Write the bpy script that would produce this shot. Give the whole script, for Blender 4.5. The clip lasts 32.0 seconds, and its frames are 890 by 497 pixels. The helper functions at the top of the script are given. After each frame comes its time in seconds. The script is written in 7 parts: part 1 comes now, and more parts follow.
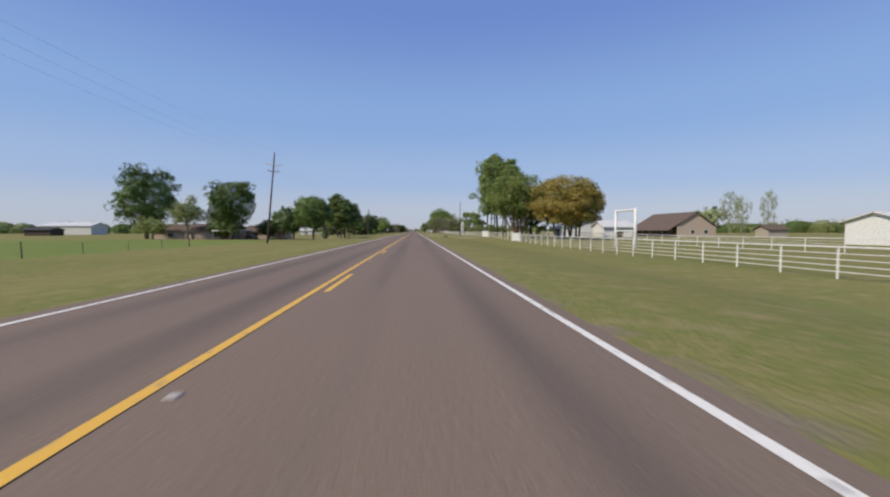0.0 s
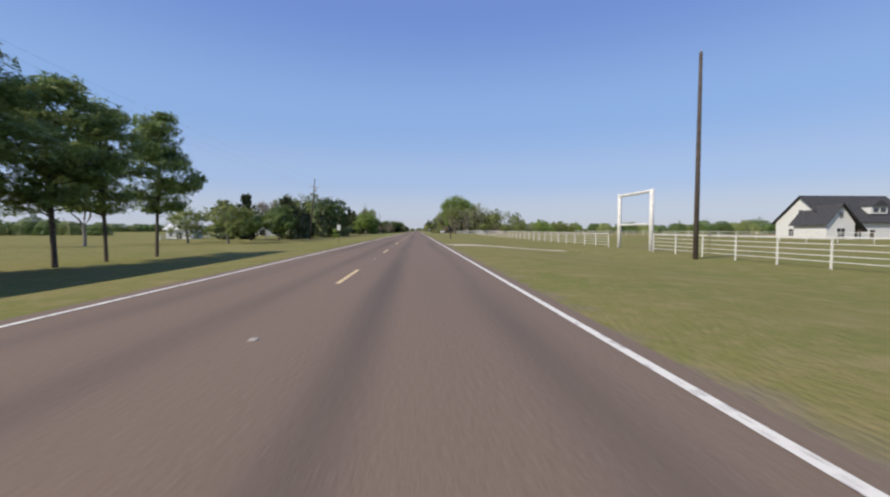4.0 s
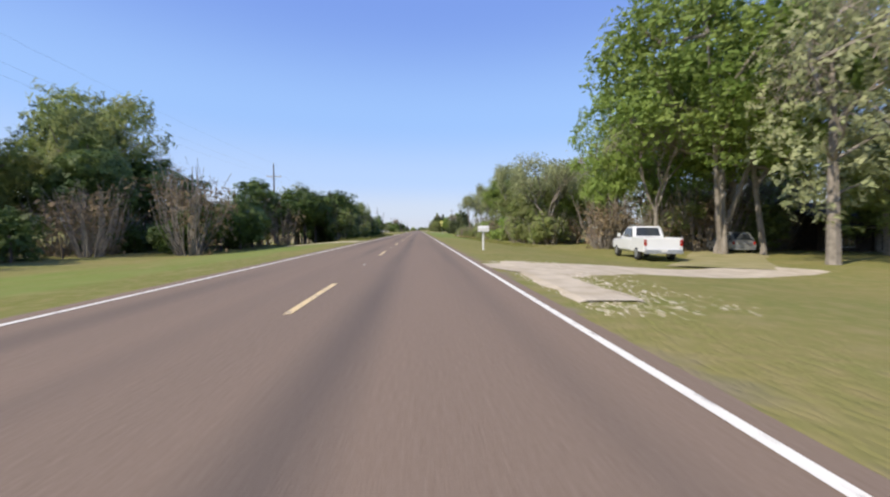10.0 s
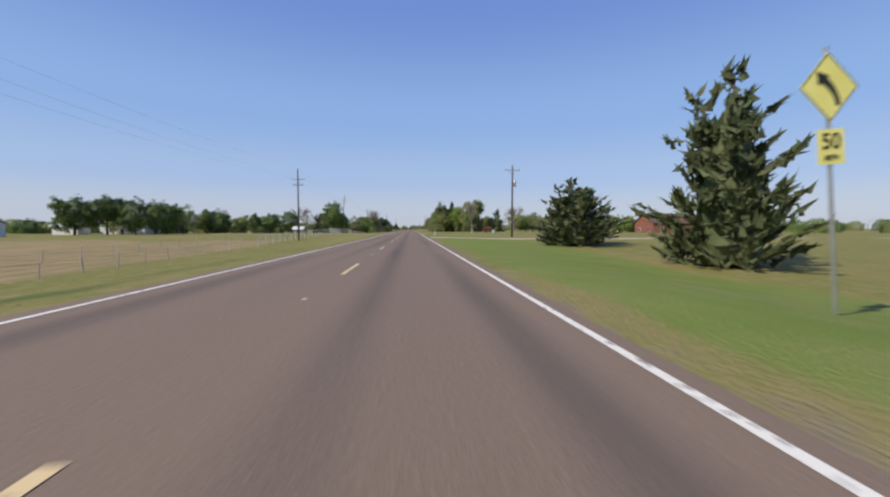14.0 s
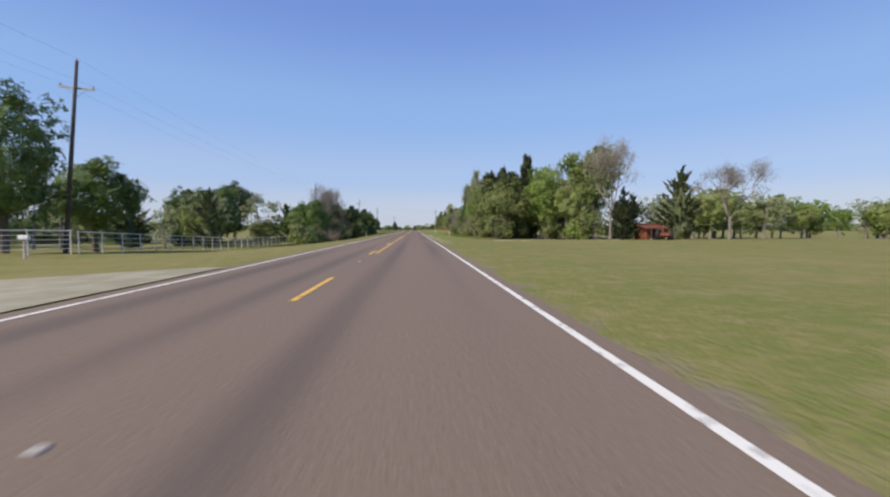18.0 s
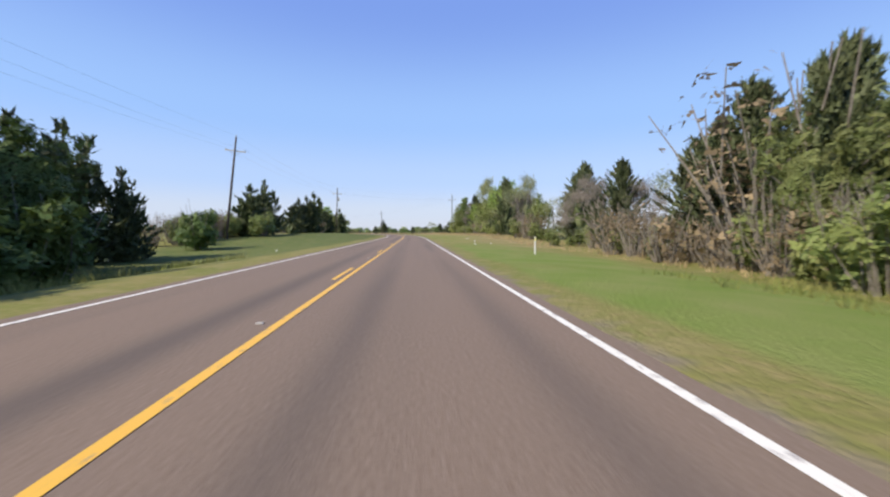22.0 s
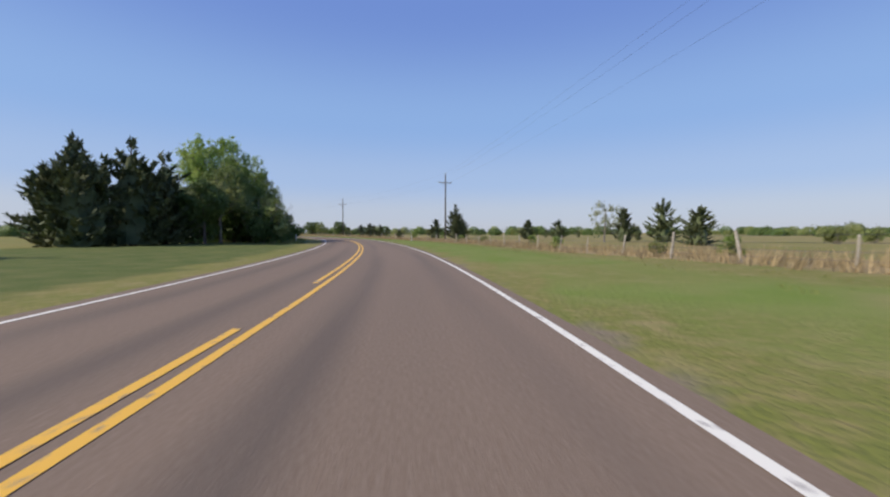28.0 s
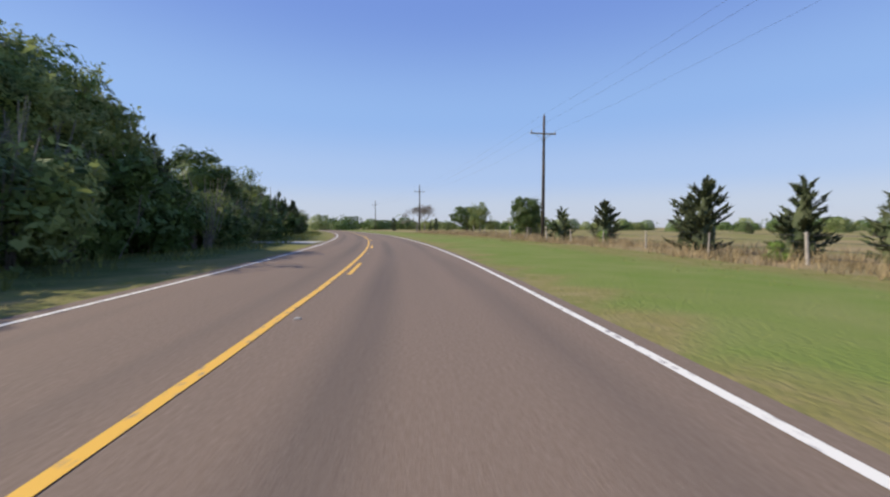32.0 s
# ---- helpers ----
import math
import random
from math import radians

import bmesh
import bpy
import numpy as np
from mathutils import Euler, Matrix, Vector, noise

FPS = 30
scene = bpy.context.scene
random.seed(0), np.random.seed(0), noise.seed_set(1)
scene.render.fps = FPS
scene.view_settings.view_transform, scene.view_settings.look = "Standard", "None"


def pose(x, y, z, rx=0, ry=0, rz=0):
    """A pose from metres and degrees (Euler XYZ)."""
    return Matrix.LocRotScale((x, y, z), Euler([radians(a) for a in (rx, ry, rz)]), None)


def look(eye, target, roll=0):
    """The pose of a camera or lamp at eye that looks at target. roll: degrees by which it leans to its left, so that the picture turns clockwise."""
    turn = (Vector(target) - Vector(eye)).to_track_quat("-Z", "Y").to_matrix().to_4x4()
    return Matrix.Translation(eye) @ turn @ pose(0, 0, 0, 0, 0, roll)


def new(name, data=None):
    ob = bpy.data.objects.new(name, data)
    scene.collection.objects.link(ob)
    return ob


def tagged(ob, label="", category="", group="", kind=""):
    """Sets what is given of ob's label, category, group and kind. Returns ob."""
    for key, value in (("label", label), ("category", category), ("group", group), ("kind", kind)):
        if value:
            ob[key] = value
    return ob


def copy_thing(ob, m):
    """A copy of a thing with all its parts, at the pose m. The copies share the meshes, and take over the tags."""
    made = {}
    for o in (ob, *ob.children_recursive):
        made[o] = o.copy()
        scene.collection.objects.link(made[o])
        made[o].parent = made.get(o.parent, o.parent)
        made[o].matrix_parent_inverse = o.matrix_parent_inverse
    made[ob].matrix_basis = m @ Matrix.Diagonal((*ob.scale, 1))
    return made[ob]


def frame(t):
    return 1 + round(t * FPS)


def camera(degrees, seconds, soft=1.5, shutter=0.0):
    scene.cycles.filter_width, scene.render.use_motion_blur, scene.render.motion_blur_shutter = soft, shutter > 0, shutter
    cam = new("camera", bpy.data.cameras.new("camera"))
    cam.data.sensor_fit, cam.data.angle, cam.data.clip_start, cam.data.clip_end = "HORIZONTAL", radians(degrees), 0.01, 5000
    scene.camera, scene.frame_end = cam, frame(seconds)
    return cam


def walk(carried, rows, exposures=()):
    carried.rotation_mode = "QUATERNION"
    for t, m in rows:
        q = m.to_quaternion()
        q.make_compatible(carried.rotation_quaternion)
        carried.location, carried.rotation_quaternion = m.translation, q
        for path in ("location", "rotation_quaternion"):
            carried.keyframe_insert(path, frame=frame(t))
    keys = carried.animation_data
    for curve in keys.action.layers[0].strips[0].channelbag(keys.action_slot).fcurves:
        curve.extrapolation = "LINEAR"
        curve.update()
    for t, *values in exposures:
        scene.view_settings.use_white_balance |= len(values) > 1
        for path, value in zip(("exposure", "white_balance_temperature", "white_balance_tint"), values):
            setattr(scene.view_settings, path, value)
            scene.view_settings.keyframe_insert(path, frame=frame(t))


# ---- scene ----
import itertools

cam = camera(94.6, 32.0, soft=2.2, shutter=0.1)
# seconds, x, y, height, tilt, roll, turn of the windscreen camera along its lane
PATH = [
    (0.0, 1.490, 0.000, 1.13, 87.538, 0, -4.234),
    (0.5, 1.425, 17.112, 1.13, 87.463, 0, -4.200),
    (1.0, 1.360, 34.179, 1.13, 87.565, 0, -4.040),
    (1.5, 1.370, 51.201, 1.13, 87.655, 0, -4.146),
    (2.0, 1.380, 68.179, 1.13, 87.445, 0, -4.057),
    (2.5, 1.345, 85.083, 1.13, 87.081, 0, -4.309),
    (3.0, 1.310, 101.884, 1.13, 87.071, 0, -4.906),
    (3.5, 1.362, 118.583, 1.13, 87.390, 0, -4.086),
    (4.0, 1.413, 135.179, 1.13, 87.458, 0, -3.914),
    (4.5, 1.465, 151.815, 1.13, 87.525, 0, -3.742),
    (5.0, 1.517, 168.632, 1.13, 87.592, 0, -3.569),
    (5.5, 1.568, 185.630, 1.13, 87.660, 0, -3.397),
    (6.0, 1.620, 202.809, 1.13, 87.160, 0, -3.893),
    (6.5, 1.530, 220.242, 1.13, 87.551, 0, -3.572),
    (7.0, 1.440, 238.001, 1.13, 87.876, 0, -3.893),
    (7.5, 1.375, 256.086, 1.13, 87.734, 0, -3.788),
    (8.0, 1.310, 274.497, 1.13, 87.717, 0, -4.195),
    (8.5, 1.405, 293.055, 1.13, 87.614, 0, -4.425),
    (9.0, 1.500, 311.581, 1.13, 87.591, 0, -4.468),
    (9.5, 1.500, 330.075, 1.13, 88.073, 0, -4.235),
    (10.0, 1.500, 348.536, 1.13, 87.405, 0, -3.618),
    (10.5, 1.415, 366.786, 1.13, 87.701, 0, -3.994),
    (11.0, 1.330, 384.645, 1.13, 87.890, 0, -4.289),
    (11.5, 1.330, 402.113, 1.13, 87.342, 0, -4.122),
    (12.0, 1.330, 419.191, 1.13, 87.511, 0, -4.325),
    (12.5, 1.335, 435.902, 1.13, 87.812, 0, -4.203),
    (13.0, 1.340, 452.273, 1.13, 87.753, 0, -4.497),
    (13.5, 1.385, 468.304, 1.13, 87.971, 0, -3.823),
    (14.0, 1.430, 483.994, 1.13, 87.231, 0, -4.722),
    (14.5, 1.417, 499.528, 1.13, 87.273, 0, -4.618),
    (15.0, 1.403, 515.091, 1.13, 87.314, 0, -4.514),
    (15.5, 1.390, 530.683, 1.13, 87.356, 0, -4.410),
    (16.0, 1.377, 546.304, 1.13, 87.398, 0, -4.305),
    (16.5, 1.363, 561.861, 1.13, 87.439, 0, -4.201),
    (17.0, 1.350, 577.263, 1.13, 87.259, 0, -4.398),
    (17.5, 1.500, 592.510, 1.13, 87.034, 0, -4.349),
    (18.0, 1.650, 607.602, 1.13, 87.272, 0, -4.134),
    (18.5, 1.665, 622.535, 1.13, 87.122, 0, -4.009),
    (19.0, 1.680, 637.306, 1.13, 87.169, 0, -4.171),
    (19.5, 1.660, 651.916, 1.13, 87.514, 0, -4.116),
    (20.0, 1.640, 666.365, 1.13, 87.240, 0, -3.825),
    (20.5, 1.580, 680.621, 1.13, 87.044, 0, -4.136),
    (21.0, 1.520, 694.655, 1.13, 88.054, 0, -4.289),
    (21.5, 1.505, 708.465, 1.13, 87.739, 0, -4.236),
    (22.0, 1.490, 722.051, 1.13, 87.602, 0, -4.385),
    (22.5, 1.540, 735.292, 1.13, 87.676, 0, -4.238),
    (23.0, 1.590, 748.065, 1.13, 87.463, 0, -4.113),
    (23.5, 1.545, 760.369, 1.13, 87.424, 0, -4.384),
    (24.0, 1.500, 772.206, 1.13, 87.173, 0, -4.450),
    (24.5, 1.417, 783.744, 1.13, 87.415, 0, -3.991),
    (25.0, 1.252, 795.147, 1.13, 87.409, 0, -3.581),
    (25.5, 0.947, 806.414, 1.13, 87.422, 0, -2.543),
    (26.0, 0.558, 817.547, 1.13, 87.304, 0, -1.208),
    (26.5, -0.125, 828.687, 1.13, 87.187, 0, 0.505),
    (27.0, -1.188, 839.973, 1.13, 87.069, 0, 2.583),
    (27.5, -2.714, 851.381, 1.13, 86.952, 0, 4.997),
    (28.0, -5.008, 862.861, 1.13, 87.767, 0, 7.711),
    (28.5, -7.782, 874.257, 1.13, 87.489, 0, 10.636),
    (29.0, -11.107, 885.422, 1.13, 87.212, 0, 13.602),
    (29.5, -14.944, 896.330, 1.13, 87.350, 0, 16.842),
    (30.0, -19.229, 906.973, 1.13, 87.488, 0, 19.696),
    (30.5, -23.928, 917.260, 1.13, 87.416, 0, 22.517),
    (31.0, -29.036, 927.080, 1.13, 87.343, 0, 26.067),
    (31.5, -34.540, 936.389, 1.13, 87.193, 0, 28.851),
    (32.0, -40.405, 945.160, 1.13, 87.043, 0, 31.217),

]
# seconds, stops: the film camera opens up below the trees
EXPOSURES = [(0, -0.35), (2, 0.0), (3.5, -0.2), (6, -0.3), (7.5, -0.3), (9, -0.1), (10, 0.15), (12, 0.28), (13, -0.1), (14, -0.25), (17, -0.25), (18, -0.15), (19, 0.05), (20.5, 0.3), (22, 0.15), (23, -0.08), (25, 0.1), (27.5, -0.25), (29, -0.2), (32, -0.1)]
walk(cam, [(t, pose(x, y, z, rx, ry, rz)) for t, x, y, z, rx, ry, rz in PATH], EXPOSURES)

# ---- daylight ----
SUN_AZ = math.atan2(-0.857, -0.515)      # measured from +y towards +x
SUN_EL = radians(40)
# sine of the height above the horizon, colour of the haze there
HAZE = [(0.0, (0.64, 0.69, 0.82)), (1.0, (0.07, 0.14, 0.42)), (0.045, (0.60, 0.68, 0.86)), (0.12, (0.46, 0.62, 0.95)), (0.25, (0.335, 0.54, 0.96)),
        (0.48, (0.205, 0.345, 0.83)), (0.75, (0.11, 0.21, 0.58))]
world = bpy.data.worlds.new("sky")
scene.world = world
world.use_nodes = True
wn = world.node_tree.nodes
wl = world.node_tree.links
sky = wn.new("ShaderNodeTexSky")
sky.sky_type, sky.sun_disc = "NISHITA", False
sky.sun_elevation, sky.sun_rotation = SUN_EL, SUN_AZ
sky.altitude, sky.air_density, sky.dust_density, sky.ozone_density = 300, 1.0, 1.0, 1.5
scaled = wn.new("ShaderNodeVectorMath")
scaled.operation, scaled.inputs["Scale"].default_value = "SCALE", 0.12
wl.new(sky.outputs[0], scaled.inputs[0])
# spring haze: pale at the horizon, clearing to deep blue overhead
where = wn.new("ShaderNodeTexCoord")
height = wn.new("ShaderNodeSeparateXYZ")
wl.new(where.outputs["Generated"], height.inputs[0])
haze = wn.new("ShaderNodeValToRGB")
haze.color_ramp.interpolation = "EASE"
for k, (e, c) in enumerate(HAZE):
    stop = haze.color_ramp.elements[k] if k < 2 else haze.color_ramp.elements.new(0.99)
    stop.position, stop.color = e, (*c, 1)
wl.new(height.outputs["Z"], haze.inputs[0])
tone = wn.new("ShaderNodeMix")
tone.data_type = "RGBA"
tone.inputs[0].default_value = 0.85
wl.new(scaled.outputs[0], tone.inputs[6])
wl.new(haze.outputs[0], tone.inputs[7])
wl.new(tone.outputs[2], wn["Background"].inputs[0])
wn["Background"].inputs[1].default_value = 1.0
sun = new("sun", bpy.data.lights.new("sun", "SUN"))
sun.data.energy, sun.data.angle, sun.data.color = 5.0, radians(0.6), (1.0, 0.90, 0.74)
sd = Vector((math.sin(SUN_AZ) * math.cos(SUN_EL), math.cos(SUN_AZ) * math.cos(SUN_EL), math.sin(SUN_EL)))
sun.matrix_basis = look(sd * 100, (0, 0, 0))
scene.view_settings.exposure = 0.0

# ---- materials ----
def material(name, base, second=None, scale=3.0, rough=0.8, bump=0.0, bump_scale=40.0, metal=0.0, vary=0.0, island=0.0, trans=0.0, spec=0.3, coat=0.0, leaflets=0.0):
    """Two-tone noise material; vary: brightness spread between objects; island: spread between loose pieces; trans: share of light passing through leaves; leaflets: how many to a metre a leaf spray is divided into."""
    m = bpy.data.materials.new(name)
    m.use_nodes = True
    n, l = m.node_tree.nodes, m.node_tree.links
    b = n["Principled BSDF"]
    b.inputs["Roughness"].default_value, b.inputs["Metallic"].default_value = rough, metal
    b.inputs["Specular IOR Level"].default_value = spec
    b.inputs["Coat Weight"].default_value = coat
    second = second or tuple(c * 0.75 for c in base)
    co = n.new("ShaderNodeTexCoord")
    nz = n.new("ShaderNodeTexNoise")
    nz.inputs["Scale"].default_value, nz.inputs["Detail"].default_value = scale, 6
    l.new(co.outputs["Object"], nz.inputs["Vector"])
    mix = n.new("ShaderNodeMix")
    mix.data_type = "RGBA"
    mix.inputs[6].default_value, mix.inputs[7].default_value = (*base, 1), (*second, 1)
    rm = n.new("ShaderNodeMapRange")
    rm.inputs[1].default_value, rm.inputs[2].default_value = 0.35, 0.65
    l.new(nz.outputs[0], rm.inputs[0])
    l.new(rm.outputs[0], mix.inputs[0])
    col = mix.outputs[2]
    for amount, node, sock in ((vary, "ShaderNodeObjectInfo", "Random"), (island, "ShaderNodeNewGeometry", "Random Per Island")):
        if amount:
            src = n.new(node)
            r = n.new("ShaderNodeMapRange")
            r.inputs[3].default_value, r.inputs[4].default_value = 1 - amount, 1 + amount
            l.new(src.outputs[sock], r.inputs[0])
            hs = n.new("ShaderNodeHueSaturation")
            l.new(r.outputs[0], hs.inputs["Value"])
            l.new(col, hs.inputs["Color"])
            col = hs.outputs[0]
    l.new(col, b.inputs["Base Color"])
    if bump:
        bn = n.new("ShaderNodeTexNoise")
        bn.inputs["Scale"].default_value, bn.inputs["Detail"].default_value = bump_scale, 5
        l.new(co.outputs["Object"], bn.inputs["Vector"])
        bp = n.new("ShaderNodeBump")
        bp.inputs["Strength"].default_value, bp.inputs["Distance"].default_value = bump, 0.02
        l.new(bn.outputs[0], bp.inputs["Height"])
        l.new(bp.outputs[0], b.inputs["Normal"])
    if trans:
        tr = n.new("ShaderNodeBsdfTranslucent")
        l.new(col, tr.inputs["Color"])
        mx = n.new("ShaderNodeMixShader")
        mx.inputs[0].default_value = trans
        l.new(b.outputs[0], mx.inputs[1])
        l.new(tr.outputs[0], mx.inputs[2])
        l.new(mx.outputs[0], n["Material Output"].inputs["Surface"])
        if leaflets:
            vo = n.new("ShaderNodeTexVoronoi")
            vo.inputs["Scale"].default_value = leaflets
            l.new(co.outputs["Object"], vo.inputs["Vector"])
            cut = n.new("ShaderNodeMath")
            cut.operation = "GREATER_THAN"
            cut.inputs[1].default_value = 0.56
            l.new(vo.outputs["Distance"], cut.inputs[0])
            gap = n.new("ShaderNodeBsdfTransparent")
            leaf = n.new("ShaderNodeMixShader")
            l.new(cut.outputs[0], leaf.inputs[0])
            l.new(mx.outputs[0], leaf.inputs[1])
            l.new(gap.outputs[0], leaf.inputs[2])
            l.new(leaf.outputs[0], n["Material Output"].inputs["Surface"])
    return m


LEAF = {
    "deep": material("leaf_deep", (0.078, 0.128, 0.032), (0.125, 0.178, 0.048), 0.5, 0.6, vary=0.2, island=0.25, trans=0.18, leaflets=10),
    "fresh": material("leaf_fresh", (0.210, 0.315, 0.066), (0.300, 0.375, 0.105), 0.5, 0.6, vary=0.18, island=0.2, trans=0.42, leaflets=10),
    "olive": material("leaf_olive", (0.205, 0.262, 0.080), (0.290, 0.312, 0.118), 0.5, 0.65, vary=0.22, island=0.22, trans=0.36, leaflets=10),
    "oak": material("leaf_oak", (0.165, 0.235, 0.058), (0.245, 0.285, 0.085), 0.35, 0.6, vary=0.1, island=0.22, trans=0.34, leaflets=10),
    "bronze": material("leaf_bronze", (0.420, 0.320, 0.090), (0.340, 0.300, 0.090), 0.4, 0.65, vary=0.08, island=0.2, trans=0.42, leaflets=10),
    "cedar": material("leaf_cedar", (0.058, 0.080, 0.034), (0.108, 0.122, 0.054), 0.6, 0.7, vary=0.25, island=0.35, trans=0.08, leaflets=0),
    "pine": material("leaf_pine", (0.165, 0.245, 0.075), (0.245, 0.300, 0.105), 0.6, 0.6, vary=0.15, island=0.35, trans=0.35, leaflets=12),
    "grey": material("leaf_grey", (0.265, 0.300, 0.145), (0.345, 0.360, 0.195), 0.6, 0.7, vary=0.18, island=0.2, trans=0.28, leaflets=10),
    "brown": material("leaf_brown", (0.205, 0.155, 0.095), (0.280, 0.215, 0.130), 0.6, 0.8, vary=0.2, island=0.4, trans=0.25, leaflets=14),
    "twig": material("twig", (0.30, 0.26, 0.225), (0.21, 0.18, 0.155), 3, 0.9, vary=0.15, island=0.3),
    "straw": material("leaf_straw", (0.46, 0.35, 0.20), (0.34, 0.265, 0.14), 0.6, 0.8, vary=0.15, island=0.4, trans=0.3),
    "blade": material("grass_blade", (0.190, 0.225, 0.055), (0.280, 0.260, 0.090), 0.3, 0.8, island=0.4, trans=0.3),
}
BARK = material("bark", (0.13, 0.105, 0.085), (0.075, 0.06, 0.05), 6, 0.9, 0.6, 25)
BARK_TAN = material("bark_tan", (0.27, 0.205, 0.145), (0.17, 0.125, 0.09), 5, 0.9, 0.5, 25)
BARK_PALE = material("bark_pale", (0.29, 0.26, 0.225), (0.19, 0.165, 0.14), 5, 0.9, 0.5, 25)
POLE_WOOD = material("pole_wood", (0.115, 0.09, 0.075), (0.065, 0.055, 0.05), 5, 0.9, 0.4, 30)
POST_WOOD = material("post_wood", (0.52, 0.47, 0.40), (0.36, 0.32, 0.27), 6, 0.9, 0.5, 30, vary=0.2)
WHITE = material("white_paint", (0.78, 0.78, 0.76), (0.62, 0.62, 0.60), 4, 0.45, 0.1, 60)
PIPE = material("white_pipe", (0.80, 0.80, 0.78), (0.64, 0.63, 0.60), 2.5, 0.4, 0.05, 60)
PIPE_GREY = material("grey_pipe", (0.70, 0.69, 0.65), (0.48, 0.47, 0.43), 2.5, 0.5, 0.1, 60)
STEEL = material("galvanised_steel", (0.50, 0.51, 0.52), (0.38, 0.39, 0.40), 8, 0.4, metal=0.7)
CERAMIC = material("insulator_glaze", (0.42, 0.40, 0.38), (0.3, 0.28, 0.26), 8, 0.25)
WIRE = material("wire", (0.16, 0.16, 0.17), (0.11, 0.11, 0.12), 2, 0.5, metal=0.5)
ROOF_BROWN = material("shingle_brown", (0.17, 0.125, 0.10), (0.11, 0.08, 0.065), 3, 0.9, 0.6, 12)
ROOF_DARK = material("shingle_dark", (0.075, 0.075, 0.08), (0.045, 0.045, 0.05), 3, 0.9, 0.5, 12)
ROOF_METAL = material("sheet_roof", (0.70, 0.70, 0.69), (0.58, 0.58, 0.57), 2, 0.5)
BRICK_TAN = material("brick_tan", (0.50, 0.42, 0.34), (0.38, 0.30, 0.24), 14, 0.9, 0.4, 30)
BRICK_RED = material("brick_red", (0.30, 0.12, 0.08), (0.20, 0.085, 0.06), 14, 0.9, 0.4, 30)
TIMBER_DARK = material("timber_dark", (0.085, 0.06, 0.045), (0.05, 0.038, 0.03), 4, 0.8, 0.3, 20)
GLASS_DARK = material("window_glass", (0.03, 0.035, 0.04), (0.045, 0.05, 0.055), 2, 0.06, spec=0.6)
GRAVEL = material("gravel", (0.60, 0.52, 0.40), (0.44, 0.37, 0.27), 1.5, 0.95, 0.9, 18)
GRAVEL_OLD = material("old_gravel", (0.40, 0.36, 0.26), (0.30, 0.275, 0.18), 1.2, 0.95, 0.9, 16)
TRACK = material("worn_track", (0.36, 0.31, 0.17), (0.26, 0.245, 0.10), 0.9, 0.95, 0.8, 14)
PEBBLE = material("pebbles", (0.58, 0.52, 0.43), (0.44, 0.39, 0.32), 3, 0.9, island=0.3)
CONCRETE = material("concrete", (0.52, 0.50, 0.46), (0.40, 0.38, 0.35), 2, 0.85, 0.3, 20)
RUBBER = material("rubber", (0.022, 0.022, 0.023), (0.032, 0.032, 0.033), 12, 0.75)
CAR_WHITE = material("car_white", (0.75, 0.76, 0.77), (0.70, 0.71, 0.72), 1, 0.3, coat=0.6)
CAR_SILVER = material("car_silver", (0.42, 0.43, 0.44), (0.36, 0.37, 0.38), 1, 0.3, metal=0.6, coat=0.6)
CAR_DARK = material("car_dark", (0.03, 0.032, 0.036), (0.04, 0.042, 0.046), 1, 0.3, coat=0.6)
TAIL_RED = material("tail_lamp", (0.35, 0.02, 0.015), (0.28, 0.015, 0.01), 5, 0.2)
RUST = material("rusty_red", (0.26, 0.085, 0.045), (0.16, 0.065, 0.04), 3, 0.8, 0.4, 20)
YELLOW_SIGN = material("sign_yellow", (0.95, 0.88, 0.28), (0.91, 0.82, 0.22), 2, 0.4)
BLACK = material("black_paint", (0.02, 0.02, 0.02), (0.03, 0.03, 0.03), 4, 0.5)
YELLOW_BOX = material("yellow_plastic", (0.72, 0.62, 0.10), (0.62, 0.52, 0.08), 4, 0.5)
GREEN_SIGN = material("sign_green", (0.02, 0.16, 0.08), (0.018, 0.13, 0.065), 4, 0.4)


def worn_paint(name, base, wear):
    """Road paint, cracked and rubbed through in small irregular spots."""
    m = bpy.data.materials.new(name)
    m.use_nodes = True
    n, l = m.node_tree.nodes, m.node_tree.links
    b = n["Principled BSDF"]
    b.inputs["Roughness"].default_value = 0.6
    co = n.new("ShaderNodeTexCoord")
    a = n.new("ShaderNodeTexNoise")
    a.inputs["Scale"].default_value, a.inputs["Detail"].default_value = 9, 8
    l.new(co.outputs["Object"], a.inputs["Vector"])
    r = n.new("ShaderNodeMapRange")
    r.inputs[1].default_value, r.inputs[2].default_value = wear, wear + 0.08
    l.new(a.outputs[0], r.inputs[0])
    mix = n.new("ShaderNodeMix")
    mix.data_type = "RGBA"
    mix.inputs[6].default_value, mix.inputs[7].default_value = (*base, 1), (0.23, 0.19, 0.175, 1)
    l.new(r.outputs[0], mix.inputs[0])
    l.new(mix.outputs[2], b.inputs["Base Color"])
    return m


PAINT_WHITE = worn_paint("road_paint_white", (0.84, 0.81, 0.72), 0.58)
PAINT_YELLOW = worn_paint("road_paint_yellow", (0.80, 0.46, 0.06), 0.60)
PAINT_OLD = worn_paint("road_paint_faded_yellow", (0.76, 0.58, 0.30), 0.56)


